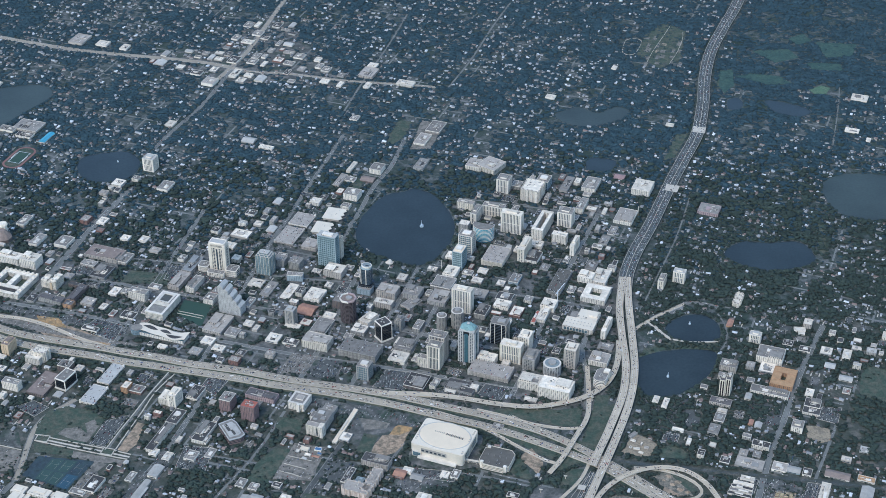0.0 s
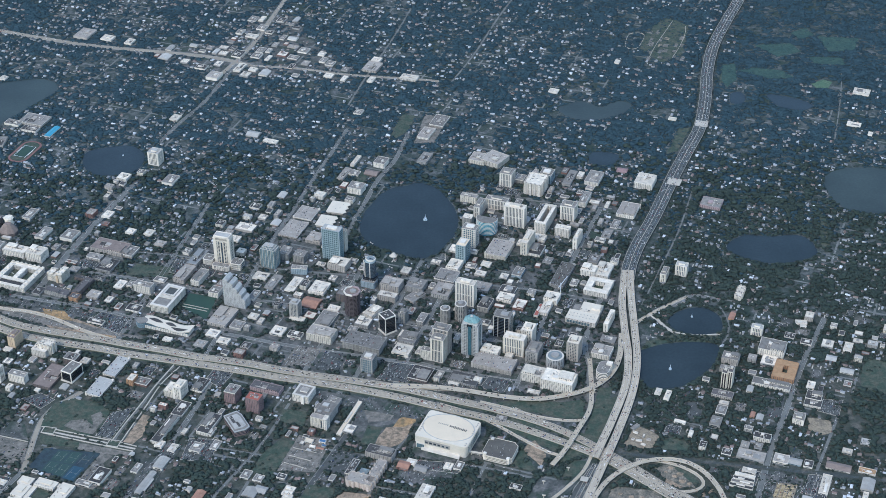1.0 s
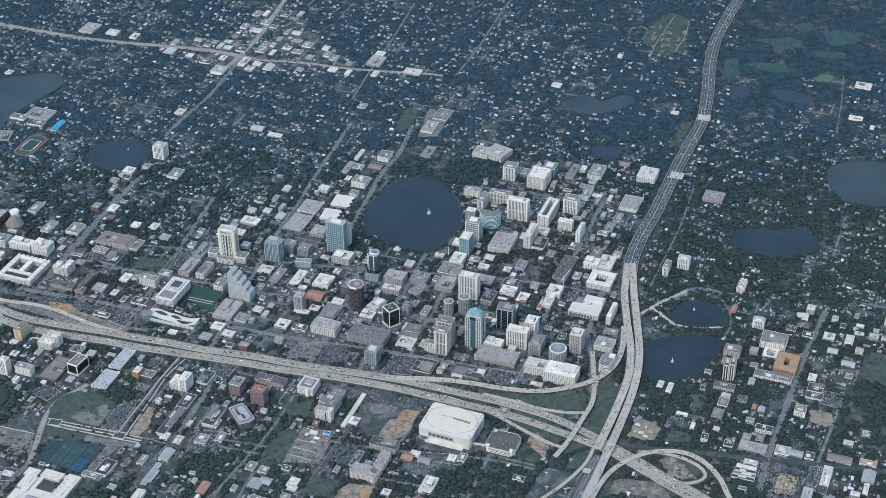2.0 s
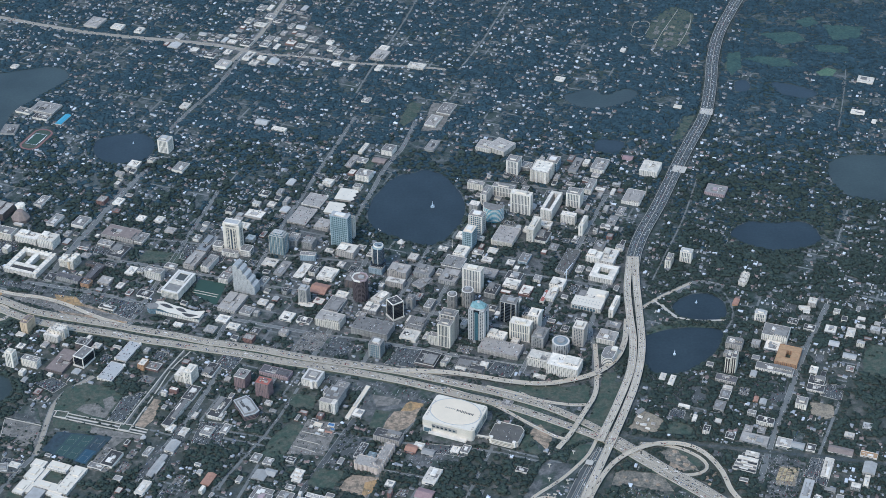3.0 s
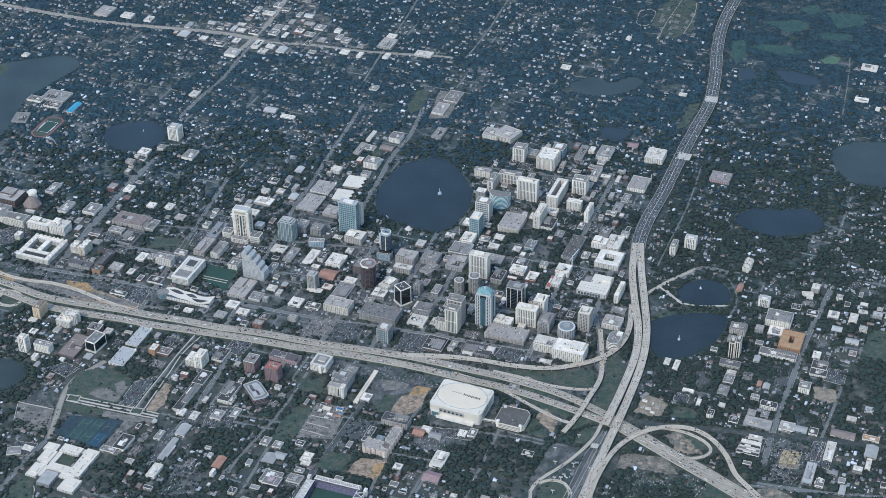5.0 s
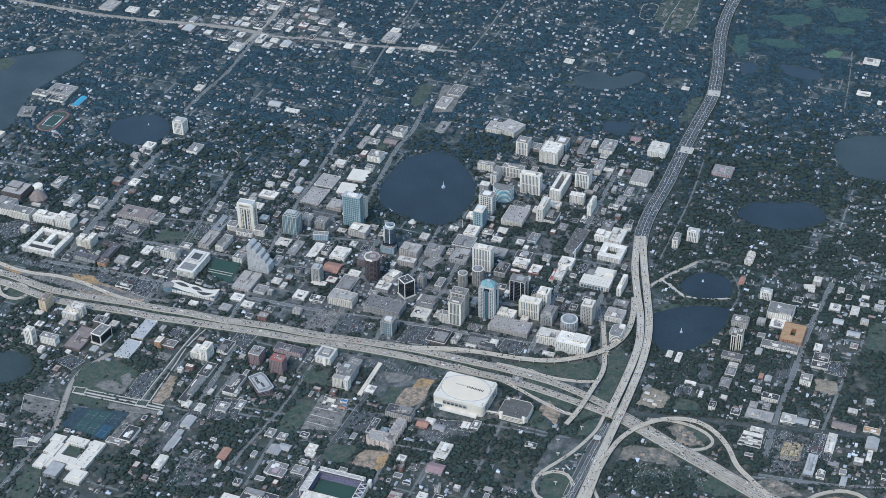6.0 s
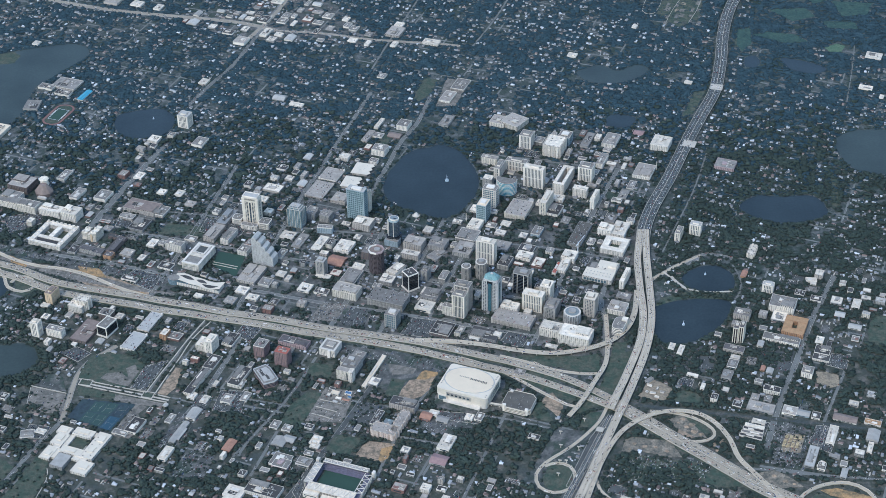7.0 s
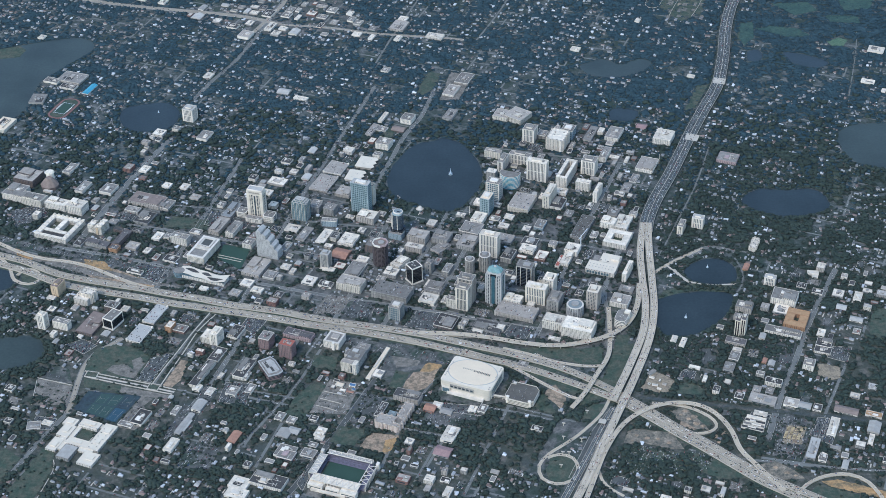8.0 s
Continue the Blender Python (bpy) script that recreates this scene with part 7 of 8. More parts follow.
def apartment_complex():
    """White complex: two courts behind a dark-roofed front hall, its parapet cut into gables."""
    x, y, h = -911, -10, 11.5
    b = base("courtyard_building", x, y, GRID, "white apartment complex round two courts", "building")
    for cx, cy, sx, sy in ((-36, 0, 12, 84), (36, 0, 12, 84), (0, 36, 58, 12), (0, 6, 12, 46), (0, -17, 58, 9), (0, -39, 58, 7)):
        block(b, sx, sy, h, cx, cy, "white", "white", 3.6)
    block(b, 58, 15, h - 2.0, 0, -28.5, "white", "dark", 3.6, "front_hall")
    for k in range(8):
        box("gable", WALLS["white"], b, -38 + k * 11, 40.5, h + 1.4, 5, 4.5, 2.6)
        box("gable_roof", ROOFS["white"], b, -38 + k * 11, 40.5, h + 2.8, 5.6, 5.1, 0.3)
    for k in range(6):
        for s in (-1, 1):
            box("stair_head", WALLS["white"], b, s * 36, -34 + k * 13, h + 1.2, 5, 4, 2.2)
    for s in (-1, 1):
        box("court_garden", PATCHES["lawn"], b, s * 18, 8, 0.5, 23, 43, 0.6, "dark court garden")
    machinery(b, 56, 8, h + 0.3, 5)
    take(local(x, y, GRID, [(-43, -43), (43, -43), (43, 43), (-43, 43)]), 3)


def twin_apartments():
    """Cream apartment block of two wings joined at the front, with an apricot bay."""
    x, y = -823, -10
    b = base("apartment_building", x, y, GRID, "cream apartment block with two joined wings", "building")
    block(b, 15, 25, 18, -12, 0, "cream", "white", 3.2)
    block(b, 14, 33, 22, 12, 2, "cream", "white", 3.2)
    block(b, 9.5, 14, 16, 0, -6, "cream", "white", 3.2, "link")
    for u, h in ((-12, 18), (12, 22)):
        for k in range(4):
            box("roof_gable", WALLS["cream"], b, u + (k % 2 - 0.5) * 10, -8 + (k // 2) * 15, h + 1.4, 4, 5, 2.6)
    box("corner_bay", WALLS["apricot"], b, 7.5, -14.5, 9, 5, 3, 18, "apricot corner bay")
    for k in range(6):
        box("balcony", WALLS["white"], b, -12, -13.1, 2.5 + k * 2.8, 9, 1.0, 0.8)
    take(local(x, y, GRID, [(-21, -16), (20, -16), (20, 20), (-21, 20)]), 3)


def finned_courthouse():
    """White block of slim fins, its roof a frame round a dark court panel and a sunken front."""
    x, y, w, d, h = -566, -107, 41, 80, 19
    b = base("courtyard_building", x, y, GRID, "white finned office block with a framed roof", "building")
    box("window_glazing", GLASS_TEAL, b, 0, 0, h / 2, w - 1.2, d - 1.2, h - 0.1, "teal ribbon glazing")
    fins = [(-w / 2 + w * (k + 0.5) / 14, s * d / 2, h / 2 + 1, 1.5, 0.9, h - 2) for k in range(14) for s in (-1, 1)]
    fins += [(s * w / 2, -d / 2 + d * (k + 0.5) / 26, h / 2 + 1, 0.9, 1.7, h - 2) for k in range(26) for s in (-1, 1)]
    for row in fins:
        box("fin", WALLS["white"], b, *row)
    for z in (5.6, 10.0, 14.4):
        part("floor_band", ring_mesh("floor_band", w - 0.5, d - 0.5, z, z + 0.7, 0.5), WALLS["white"], b)
    part("roof_frame", ring_mesh("roof_frame", w + 1.4, d + 1.4, h - 1.2, h + 1.2, 5.0), WALLS["white"], b, "broad white roof frame")
    box("front_roof", ROOFS["grey"], b, 0, -23, h + 0.1, w - 8.6, 25, 0.4)
    box("mid_roof", ROOFS["white"], b, 0, -5, h + 0.8, w - 8.6, 10, 1.2)
    part("court_frame", ring_mesh("court_frame", w - 12, 34, h - 0.6, h + 2.2, 4.2), WALLS["white"], b).location = (0, 18, 0)
    # no opening here: a dark sheet at roof level gives the court's shade
    box("court_well", DARK_ASPHALT, b, 0, 18, h + 0.1, w - 21, 25, 0.4, "dark flat panel standing for a shaded court")
    for s in (-1, 1):
        box("rear_roof", ROOFS["tan"], b, s * (w / 2 - 5.2), 18, h + 0.2, 2.2, 34, 0.5)
    machinery(b, w * 0.5, 16, h + 1.4, 4)
    take(local(x, y, GRID, [(-w / 2, -d / 2), (w / 2, -d / 2), (w / 2, d / 2), (-w / 2, d / 2)]), 3)


def slab_tower():
    """Two offset cream slabs with brown glazed stripes between solid end walls."""
    x, y = 597, -409
    b = base("tower_block", x, y, GRID, "cream slab tower with dark brown window stripes", "tower")
    for cx, cy, w, d, h in ((-5.5, -2, 11, 20, 38), (5.5, 3, 10, 24, 41)):
        box("glazing", GLASS_BLACK, b, cx, cy, h / 2, w - 1.0, d - 1.0, h - 0.2, "dark brown glazing")
        for s in (-1, 1):
            box("end_wall", WALLS["cream"], b, cx + s * (w / 2 - 0.3), cy, h / 2, 0.9, d * 0.82, h)
        for u in (-0.42, 0.0, 0.42):
            box("pier", WALLS["cream"], b, cx + u * w, cy, h / 2, 1.7, d - 0.2, h)
        for k in range(1, 12):
            box("floor_band", WALLS["umber"], b, cx, cy, h * k / 12, w - 0.5, d - 0.5, 0.8)
        box("roof", ROOFS["umber"], b, cx, cy, h + 0.1, w - 1.0, d - 1.0, 0.5)
        part("parapet", ring_mesh("parapet", w + 0.1, d + 0.1, h - 1.2, h + 1.0, 0.6), WALLS["cream"], b).location = (cx, cy, 0)
        box("lift_house", WALLS["cream"], b, cx, cy + 2, h + 1.8, w * 0.5, d * 0.3, 3.0)
    take(local(x, y, GRID, [(-12, -13), (12, -13), (12, 16), (-12, 16)]), 3)


def curved_block():
    """Curved teal block of many floors beside the lake."""
    x, y = 130, 170
    b = base("curved_building", x, y, GRID, "teal curved apartment block with white balcony bands", "building")
    for k in range(10):
        z = k * 3.5
        part("floor_glass", prism("floor_glass", arc(0, 0, 24, 22, 170, 370, 22), z, z + 3.4), CYAN_GLASS, b)
        part("balcony_band", prism("balcony_band", arc(0, 0, 25, 23, 168, 372, 22), z + 2.8, z + 3.45), WALLS["white"], b, "white balcony band")
    part("roof", prism("roof", arc(0, 0, 24, 22, 170, 370, 22), 35, 35.8), ROOFS["grey"], b)
    take(local(x, y, GRID, arc(0, 0, 25, 23, 160, 380, 16)), 3)


def church():
    b = base("church", -972, 178, GRID, "brown church with steep roof and white octagonal tower", "church")
    part("body", prism("body", arc(0, 0, 22, 20, 22, 382, 8)[:-1], 0, 8), WALLS["brown"], b)
    part("steep_roof", prism("steep_roof", arc(0, 0, 23, 21, 22, 382, 8)[:-1], 8, 26, 0.35), ROOFS["brown"], b, "dark brown steep roof")
    part("tower", prism("tower", arc(-7, 16, 10, 10, 22, 382, 8)[:-1], 0, 30), WALLS["white"], b)
    part("tower_roof", prism("tower_roof", arc(-7, 16, 12, 12, 22, 382, 8)[:-1], 30, 33, 0.8), ROOFS["white"], b, "white octagonal tower roof")
    box("porch", WALLS["white"], b, 8, -22, 2.5, 22, 8, 5)
    take(local(-972, 178, 0, arc(0, 0, 25, 25, 0, 360, 12)), 3)


def zigzag_roof(x, y, w, d, rot):
    """A white flat roof with a saw-toothed side."""
    b = base("event_hall", x, y, rot, "low hall with a zigzag edged white roof", "building")
    edge = [(w / 2 * (1.0 if k % 2 else 0.72), -d / 2 + d * k / 6) for k in range(7)]
    part("roof", prism("roof", [(-w / 2, d / 2), (-w / 2, -d / 2)] + edge, 5.6, 6.6), ROOFS["terrace"], b)
    box("wall", WALLS["tan"], b, -3, 0, 2.8, w * 0.78, d * 0.9, 5.6)
    for k in range(4):
        box("roof_hatch", MACHINE, b, rng.uniform(-0.3, 0.2) * w, rng.uniform(-0.3, 0.3) * d, 6.9, 1.6, 1.6, 0.7)
    take(local(x, y, rot, [(-w / 2, -d / 2), (w / 2, -d / 2), (w / 2, d / 2), (-w / 2, d / 2)]), 3)


def school():
    x, y, rot = -720, -729, -21.5
    b = base("school", x, y, rot, "white roofed school of joined wings round a yard", "school")
    for cx, cy, sx, sy, h in ((-50, 29, 27, 20, 6.5), (-44, 3, 26, 33, 7), (-9, 34, 42, 21, 8), (32, 10, 27, 76, 7.5), (3, -19, 62, 19, 7), (-44, -38, 22, 36, 6.5), (40, -52, 33, 35, 7), (-26, 6, 10, 34, 5), (14, 40, 8, 10, 5), (-28, -34, 11, 28, 6.0), (22, -33, 30, 11, 6.2), (-38, -15, 14, 12, 6.4)):
        block(b, sx, sy, h - 1.5, cx, cy, "white", "terrace", 6.0)
    for cx, cy, sx, sy, z, h in ((-50, 29, 14, 10, 6.5, 1.4), (-44, 6, 10, 16, 7, 1.8), (-9, 36, 22, 9, 8, 1.6), (34, 30, 12, 16, 7.5, 2.0), (31, -4, 10, 14, 7.5, 1.5), (-6, -19, 20, 8, 7, 1.4), (-44, -40, 12, 12, 6.5, 2.0), (42, -50, 16, 12, 7, 1.6)):
        box("raised_wall", WALLS["white"], b, cx, cy, z - 1.5 + h / 2, sx, sy, h)
        box("raised_roof", ROOFS["terrace"], b, cx, cy, z - 1.4 + h, sx + 0.6, sy + 0.6, 0.3)
    spots = [(-26 + k * 5.2, 27, 8.7) if k < 8 else (24 + (k % 2) * 14, -24 + (k - 8) * 5.6, 8.2) for k in range(19)]
    tagged(part("rooftop_machinery", boxes("rooftop_machinery", [(u, v, z - 1.5, 1.8, 1.5, 1.2) for u, v, z in spots]), MACHINE, b), "", "", "", "stuff")
    block(b, 28, 37, 7.5, -8, -51, "grey", "metal", 6.0, "hall")
    box("yard", PATCHES["lawn"], b, 0, 10, 0.5, 40, 30, 0.6, "dark grassed yard")
    box("yard_path", BARRIER, b, 12, 10, 0.85, 2.0, 27, 0.3, "pale yard path")
    box("forecourt", PATCHES["gravel"], b, 16, -32, 0.5, 20, 10, 0.5)
    take(local(x, y, rot, [(-64, -72), (58, -72), (58, 50), (-64, 50)]), 0)


def fountain(x, y, r, h, label):
    b = base("fountain", x, y, 0, label, "fountain", z=0.2)
    part("basin", prism("basin", arc(0, 0, r, r, 0, 360, 20)[:-1], 0, 1.0, 0.9), WALLS["teal"], b)
    part("bowl", prism("bowl", arc(0, 0, r * 0.55, r * 0.55, 0, 360, 16)[:-1], 0.8, 3.0, 1.3), WALLS["teal"], b)
    part("water_jet", prism("water_jet", arc(0, 0, 0.8, 0.8, 0, 360, 8)[:-1], 2.5, h, 0.25), FOAM, b, "white water jet")
    for k in range(6):
        a = math.tau * k / 6
        part("small_jet", prism("small_jet", [(r * 0.7 * math.cos(a) + u * 0.5, r * 0.7 * math.sin(a) + v * 0.5) for u, v in ((-1, -1), (1, -1), (1, 1), (-1, 1))], 0.8, h * 0.35, 0.3), FOAM, b)


def mast(x, y, h, label="tall pale steel lattice mast"):
    b = base("mast", x, y, 0, label, "mast")
    for k in range(3):
        a = math.tau * k / 3
        box("leg", WALLS["white"], b, 0.6 * math.cos(a), 0.6 * math.sin(a), h / 2, 0.45, 0.45, h)
    for k in range(int(h / 3)):
        box("brace", WALLS["white"], b, 0, 0, 1.5 + k * 3, 1.5, 1.5, 0.3)


CYAN_GLASS = mat("cyan_balcony_glass", (0.07, 0.27, 0.33), 0.25, 0.2, 4, 1, spec=0.4)
TEAL_STRIP = mat("teal_glass_strip", (0.05, 0.105, 0.12), 0.18, 0.3, 5, 1.6, spec=0.5)
def pier_stub(x, y, turn):
    """A bridge pier that stands without its deck yet."""
    b = base("bridge_pier", x, y, turn, "white concrete T shaped pier of an unfinished ramp", "bridge pier", "unfinished piers")
    box("column", BARRIER, b, 0, 0, 3.8, 1.3, 1.3, 7.6)
    part("pier_head", prism("pier_head", [(-3.2, -0.9), (3.2, -0.9), (3.2, 0.9), (-3.2, 0.9)], 7.4, 9.0, 1.05), BARRIER, b)
    box("footing", BARRIER, b, 0, 0, 0.3, 4, 4, 0.8)


HEAPS = [(352, -730, 6, 2.2), (371, -738, 8, 1.8), (392, -741, 5, 2.4), (412, -752, 7, 2.0), (342, -745, 5, 1.6), (606, -823, 7, 2.4), (625, -838, 8, 2.0), (640, -846, 5, 2.6), (444, -670, 5, 2.0), (459, -682, 7, 2.6), (471, -696, 9, 3.2), (484, -704, 6, 3.8), (453, -659, 8, 2.0), (493, -721, 5, 2.6), (506, -733, 7, 3.2), (520, -726, 9, 3.8), (511, -751, 6, 2.0), (469, -676, 8, 2.6)]


def heap(x, y, r, h, seed):
    """A loose pile of soil and stones."""
    v, f, n = [(x, y, h)], [], 14
    for k in range(1, 5):
        for i in range(n):
            a = math.tau * i / n
            wob = 1 + 0.45 * noise.noise(Vector((math.cos(a) * 1.5 + seed, math.sin(a) * 1.5, k * 0.6)))
            v.append((x + r * wob * k / 4 * math.cos(a), y + r * 0.8 * wob * k / 4 * math.sin(a), 0.3 + h * (1 - (k / 4) ** 1.4) * (0.7 + 0.5 * noise.noise(Vector((a, k, seed))))))
    f += [[0, 1 + i, 1 + (i + 1) % n] for i in range(n)]
    f += [[1 + k * n + i, 1 + (k + 1) * n + i, 1 + (k + 1) * n + (i + 1) % n, 1 + k * n + (i + 1) % n] for k in range(3) for i in range(n)]
    tagged(part("soil_heap", mesh_of("soil_heap", v, f), PATCHES["soil"], None), "pale heap of soil and rubble beside the ramps", "soil heap", "rubble heaps")


for k, (x, y, r, h) in enumerate(HEAPS):
    heap(x, y, r, h, k * 3.7)
bridge = base("pedestrian_bridge", 87, -617, -15, "cream covered footbridge between arena and parking garage", "footbridge")
box("bridge_deck", WALLS["cream"], bridge, 0, 0, 6.0, 40, 4.2, 2.8)
box("bridge_roof", ROOFS["terrace"], bridge, 0, 0, 7.6, 40, 4.8, 0.4)
for s in (-1, 1):
    box("bridge_window", GLASS, bridge, 0, s * 2.15, 6.2, 36, 0.2, 1.3)
    box("bridge_pier", BARRIER, bridge, s * 8, 0, 2.4, 1.4, 2.4, 4.8)
SEATS = mat("purple_seats", (0.15, 0.135, 0.165), 0.7, 0.15, 6, 1)
FOAM = mat("white_water", (0.80, 0.83, 0.85), 0.5, 0.1, 1, 0.3)
arena()
stadium()
courthouse()
stepped_tower()
wavy_courthouse()
drum_tower()
fin_tower(-357, 37, 36, 26, 52, GRID)
round_tower(255, -338, 18, 24, "stone", GLASS, "round_tower", "round pale stone office block with green roof", "teal")
round_tower(32, -182, 10.5, 34, "grey", GLASS, "round_tower", "round grey concrete tower beside its taller twin", "grey")
round_tower(65, -174, 12.5, 39, "grey", GLASS, "round_tower", "round grey concrete tower with pale rim", "grey")
sail_tower()
rounded_office()
market_hall()
curved_block()
slab_tower()
apartment_complex()
twin_apartments()
finned_courthouse()
angled_office()
framed_office()
civic_office()
bank_tower()
church()
zigzag_roof(-215, 267, 48, 50, -16)
zigzag_roof(-240, 208, 44, 47, -16)
school()
fountain(-12, 218, 5.0, 17, "white fountain jet over a green basin")
fountain(557, -175, 2.5, 8, "small white fountain jets in lake")
fountain(489, -356, 3.0, 12, "tall white fountain jets in lake")
fountain(-763, 525, 2.0, 6, "small white fountain in lake")
mast(33, 36, 28)
mast(493, 258, 26)
pier_stub(260, -664, -12)
pier_stub(212, -701, -12)
pier_stub(210, -740, -12)
pier_stub(244, -746, -12)
pier_stub(206, -784, -12)
pier_stub(218, -784, -12)
pier_stub(201, -820, -12)
pier_stub(329, -429, -12)
shell = base("bandshell", -83, 70, 0, "white shell shaped lakeside stage", "stage")
part("shell", prism("shell", arc(0, 0, 8, 7, 0, 360, 20)[:-1], 0.3, 7, 0.35), WALLS["white"], shell)
part("platform", prism("platform", arc(0, 0, 10, 9, 0, 360, 20)[:-1], 0, 0.6), BARRIER, shell)



def running_track(x, y, rot):
    b = base("running_track", x, y, rot, "red oval running track round a green field", "sports track")
    def oval(r):
        return [(u * 0.72, v * 0.86) for u, v in arc(42, 0, r, r, -90, 90, 12) + arc(-42, 0, r, r, 90, 270, 12)]
    part("track", prism("track", oval(31), 0.2, 0.55), PATCHES["track"], b)
    part("infield", prism("infield", oval(24.5), 0.3, 0.75), PATCHES["lawn"], b, "grass infield")
    box("field", PATCHES["turf"], b, 0, 0, 0.7, 54, 30, 0.4, "dark green football field")
    for s in (-1, 1):
        box("side_line", PAINT, b, 0, s * 15.3, 0.85, 54, 1.0, 0.2)
        box("bench_row", WALLS["white"], b, s * 3, s * 17.5, 1.0, 26, 1.4, 1.2)
        box("goal_line", PAINT, b, s * 26, 0, 0.85, 0.8, 30, 0.2)
    take(local(x, y, rot, oval(36)))


def tower_crane(x, y, h, turn):
    b = base("tower_crane", x, y, turn, "white lattice tower crane over a building site", "crane")
    for sx in (-0.6, 0.6):
        for sy in (-0.6, 0.6):
            box("mast_leg", PAINT, b, sx, sy, h / 2, 0.35, 0.35, h)
    for k in range(int(h / 2.5)):
        box("mast_brace", PAINT, b, 0, 0, 1 + k * 2.5, 1.6, 1.6, 0.25)
    box("jib", PAINT, b, 0, 17, h + 0.6, 1.1, 36, 1.1)
    box("counter_jib", PAINT, b, 0, -7, h + 0.6, 1.3, 10, 0.8)
    box("counterweight", BARRIER, b, 0, -11, h - 0.4, 1.8, 2.4, 2.2)
    box("cab", WALLS["white"], b, 1.2, 1.5, h - 0.6, 1.4, 1.6, 1.6)
    part("peak", prism("peak", [(-0.7, -0.7), (0.7, -0.7), (0.7, 0.7), (-0.7, 0.7)], h + 1, h + 6, 0.2), PAINT, b)


def paddle_boat(x, y, turn):
    b = base("paddle_boat", x, y, turn, "small white paddle boat on the lake", "boat", "paddle boats", z=0.2)
    part("hull", prism("hull", [(-0.9, -1.6), (0.9, -1.6), (1.1, 0.6), (0, 2.0), (-1.1, 0.6)], 0, 0.8, 1.1), WALLS["white"], b)
    part("bow", prism("bow", [(-0.4, 1.0), (0.4, 1.0), (0.3, 1.7), (-0.3, 1.7)], 0.7, 2.2, 0.6), WALLS["white"], b)
    box("seat", WALLS["tan"], b, 0, -0.5, 0.9, 1.3, 0.7, 0.5)


running_track(-1012, 551, 70)
tower_crane(282, -94, 30, -28)
for x, y, turn in ((-136, 124, 20), (-132, 119, 70), (-91, 26, 150), (-86, 21, 240), (-134, 112, 300)):
    paddle_boat(x, y, turn)


def planted_square(x, y, w, d, rot):
    b = base("planted_square", x, y, rot, "dark planted square inside a pale stone rim", "planter")
    part("rim", ring_mesh("square_rim", w, d, 0.2, 1.6, 1.6), BARRIER, b)
    box("hedge", PATCHES["lawn"], b, 0, 0, 0.8, w - 3.4, d - 3.4, 1.0, "dark clipped planting")


planted_square(-743, -533, 26, 19, -12)
planted_square(-610, -574, 24, 19, -14)

BUS_YARD = (656, -727)
BUS_BODY = mat("bus_yellow", (0.54, 0.41, 0.22), 0.4, 0.06, 5, 1, thing=0.15)


def parked_bus():
    """A yellow bus with a row of dark windows."""
    b = base("bus", 0, 0, 0, "yellow bus parked in a tan yard", "bus", "parked buses")
    part("body", boxes("bus_body", [(0, 0, 1.15, 1.7, 5.2, 1.5), (0, 2.9, 0.8, 1.6, 0.9, 0.9)]), BUS_BODY, b)
    part("window_band", boxes("bus_windows", [(0, -0.2, 1.45, 1.76, 4.6, 0.45)]), GLASS_BLACK, b, "dark window band")
    for v in (-1.7, 1.7):
        part("axle", boxes("bus_axle", [(-0.75, v, 0.33, 0.3, 0.7, 0.66), (0.75, v, 0.33, 0.3, 0.7, 0.66)]), TYRE, b, "black tyres")
    return b


bus = parked_bus()
first = True
spread = random.Random(12)
for row in range(4):
    for k in range(10):
        if spread.random() < 0.12:
            continue
        at = local(BUS_YARD[0], BUS_YARD[1], -10, [(-13 + row * 8.4 + k * 0.9 - 4, -17 + k * 3.6)])[0]
        m = pose(at[0] + spread.uniform(-0.4, 0.4), at[1], YARD_TOP, 0, 0, 80 + spread.uniform(-4, 4))
        if first:
            bus.matrix_basis, first = m, False
        else:
            copy_thing(bus, m)

# pale overpass decks on the expressway
for x, y, z, w, turn in ((586, 372, 5.0, 32, -20), (690, 655, 5.0, 32, -14), (288, -694, 6.1, 14, -18)):
    deck = box("overpass_deck", BARRIER, None, x, y, z, w, w * 0.95, 0.4, "", turn)
    tagged(deck, "pale concrete overpass section of the expressway", "overpass", "", "structure")

# ---- small town buildings between the landmarks ----
def inside(pts):
    got = mark_poly(pts)
    m = np.zeros((NX, NY), bool)
    m[got[1]:got[2], got[3]:got[4]] = got[0]
    return m


town_map = [inside(smooth(a, 60, True)) for a in (TOWN, WEST, SOUTH, SHOPS, STREET_SHOPS)]


def on(m, x, y):
    i, j = int((x - X0) / CELL), int((y - Y0) / CELL)
    return 0 <= i < NX and 0 <= j < NY and m[i, j]


def to_grid(u, v):
    c, s = math.cos(radians(GRID)), math.sin(radians(GRID))
    return c * u - s * v, s * u + c * v


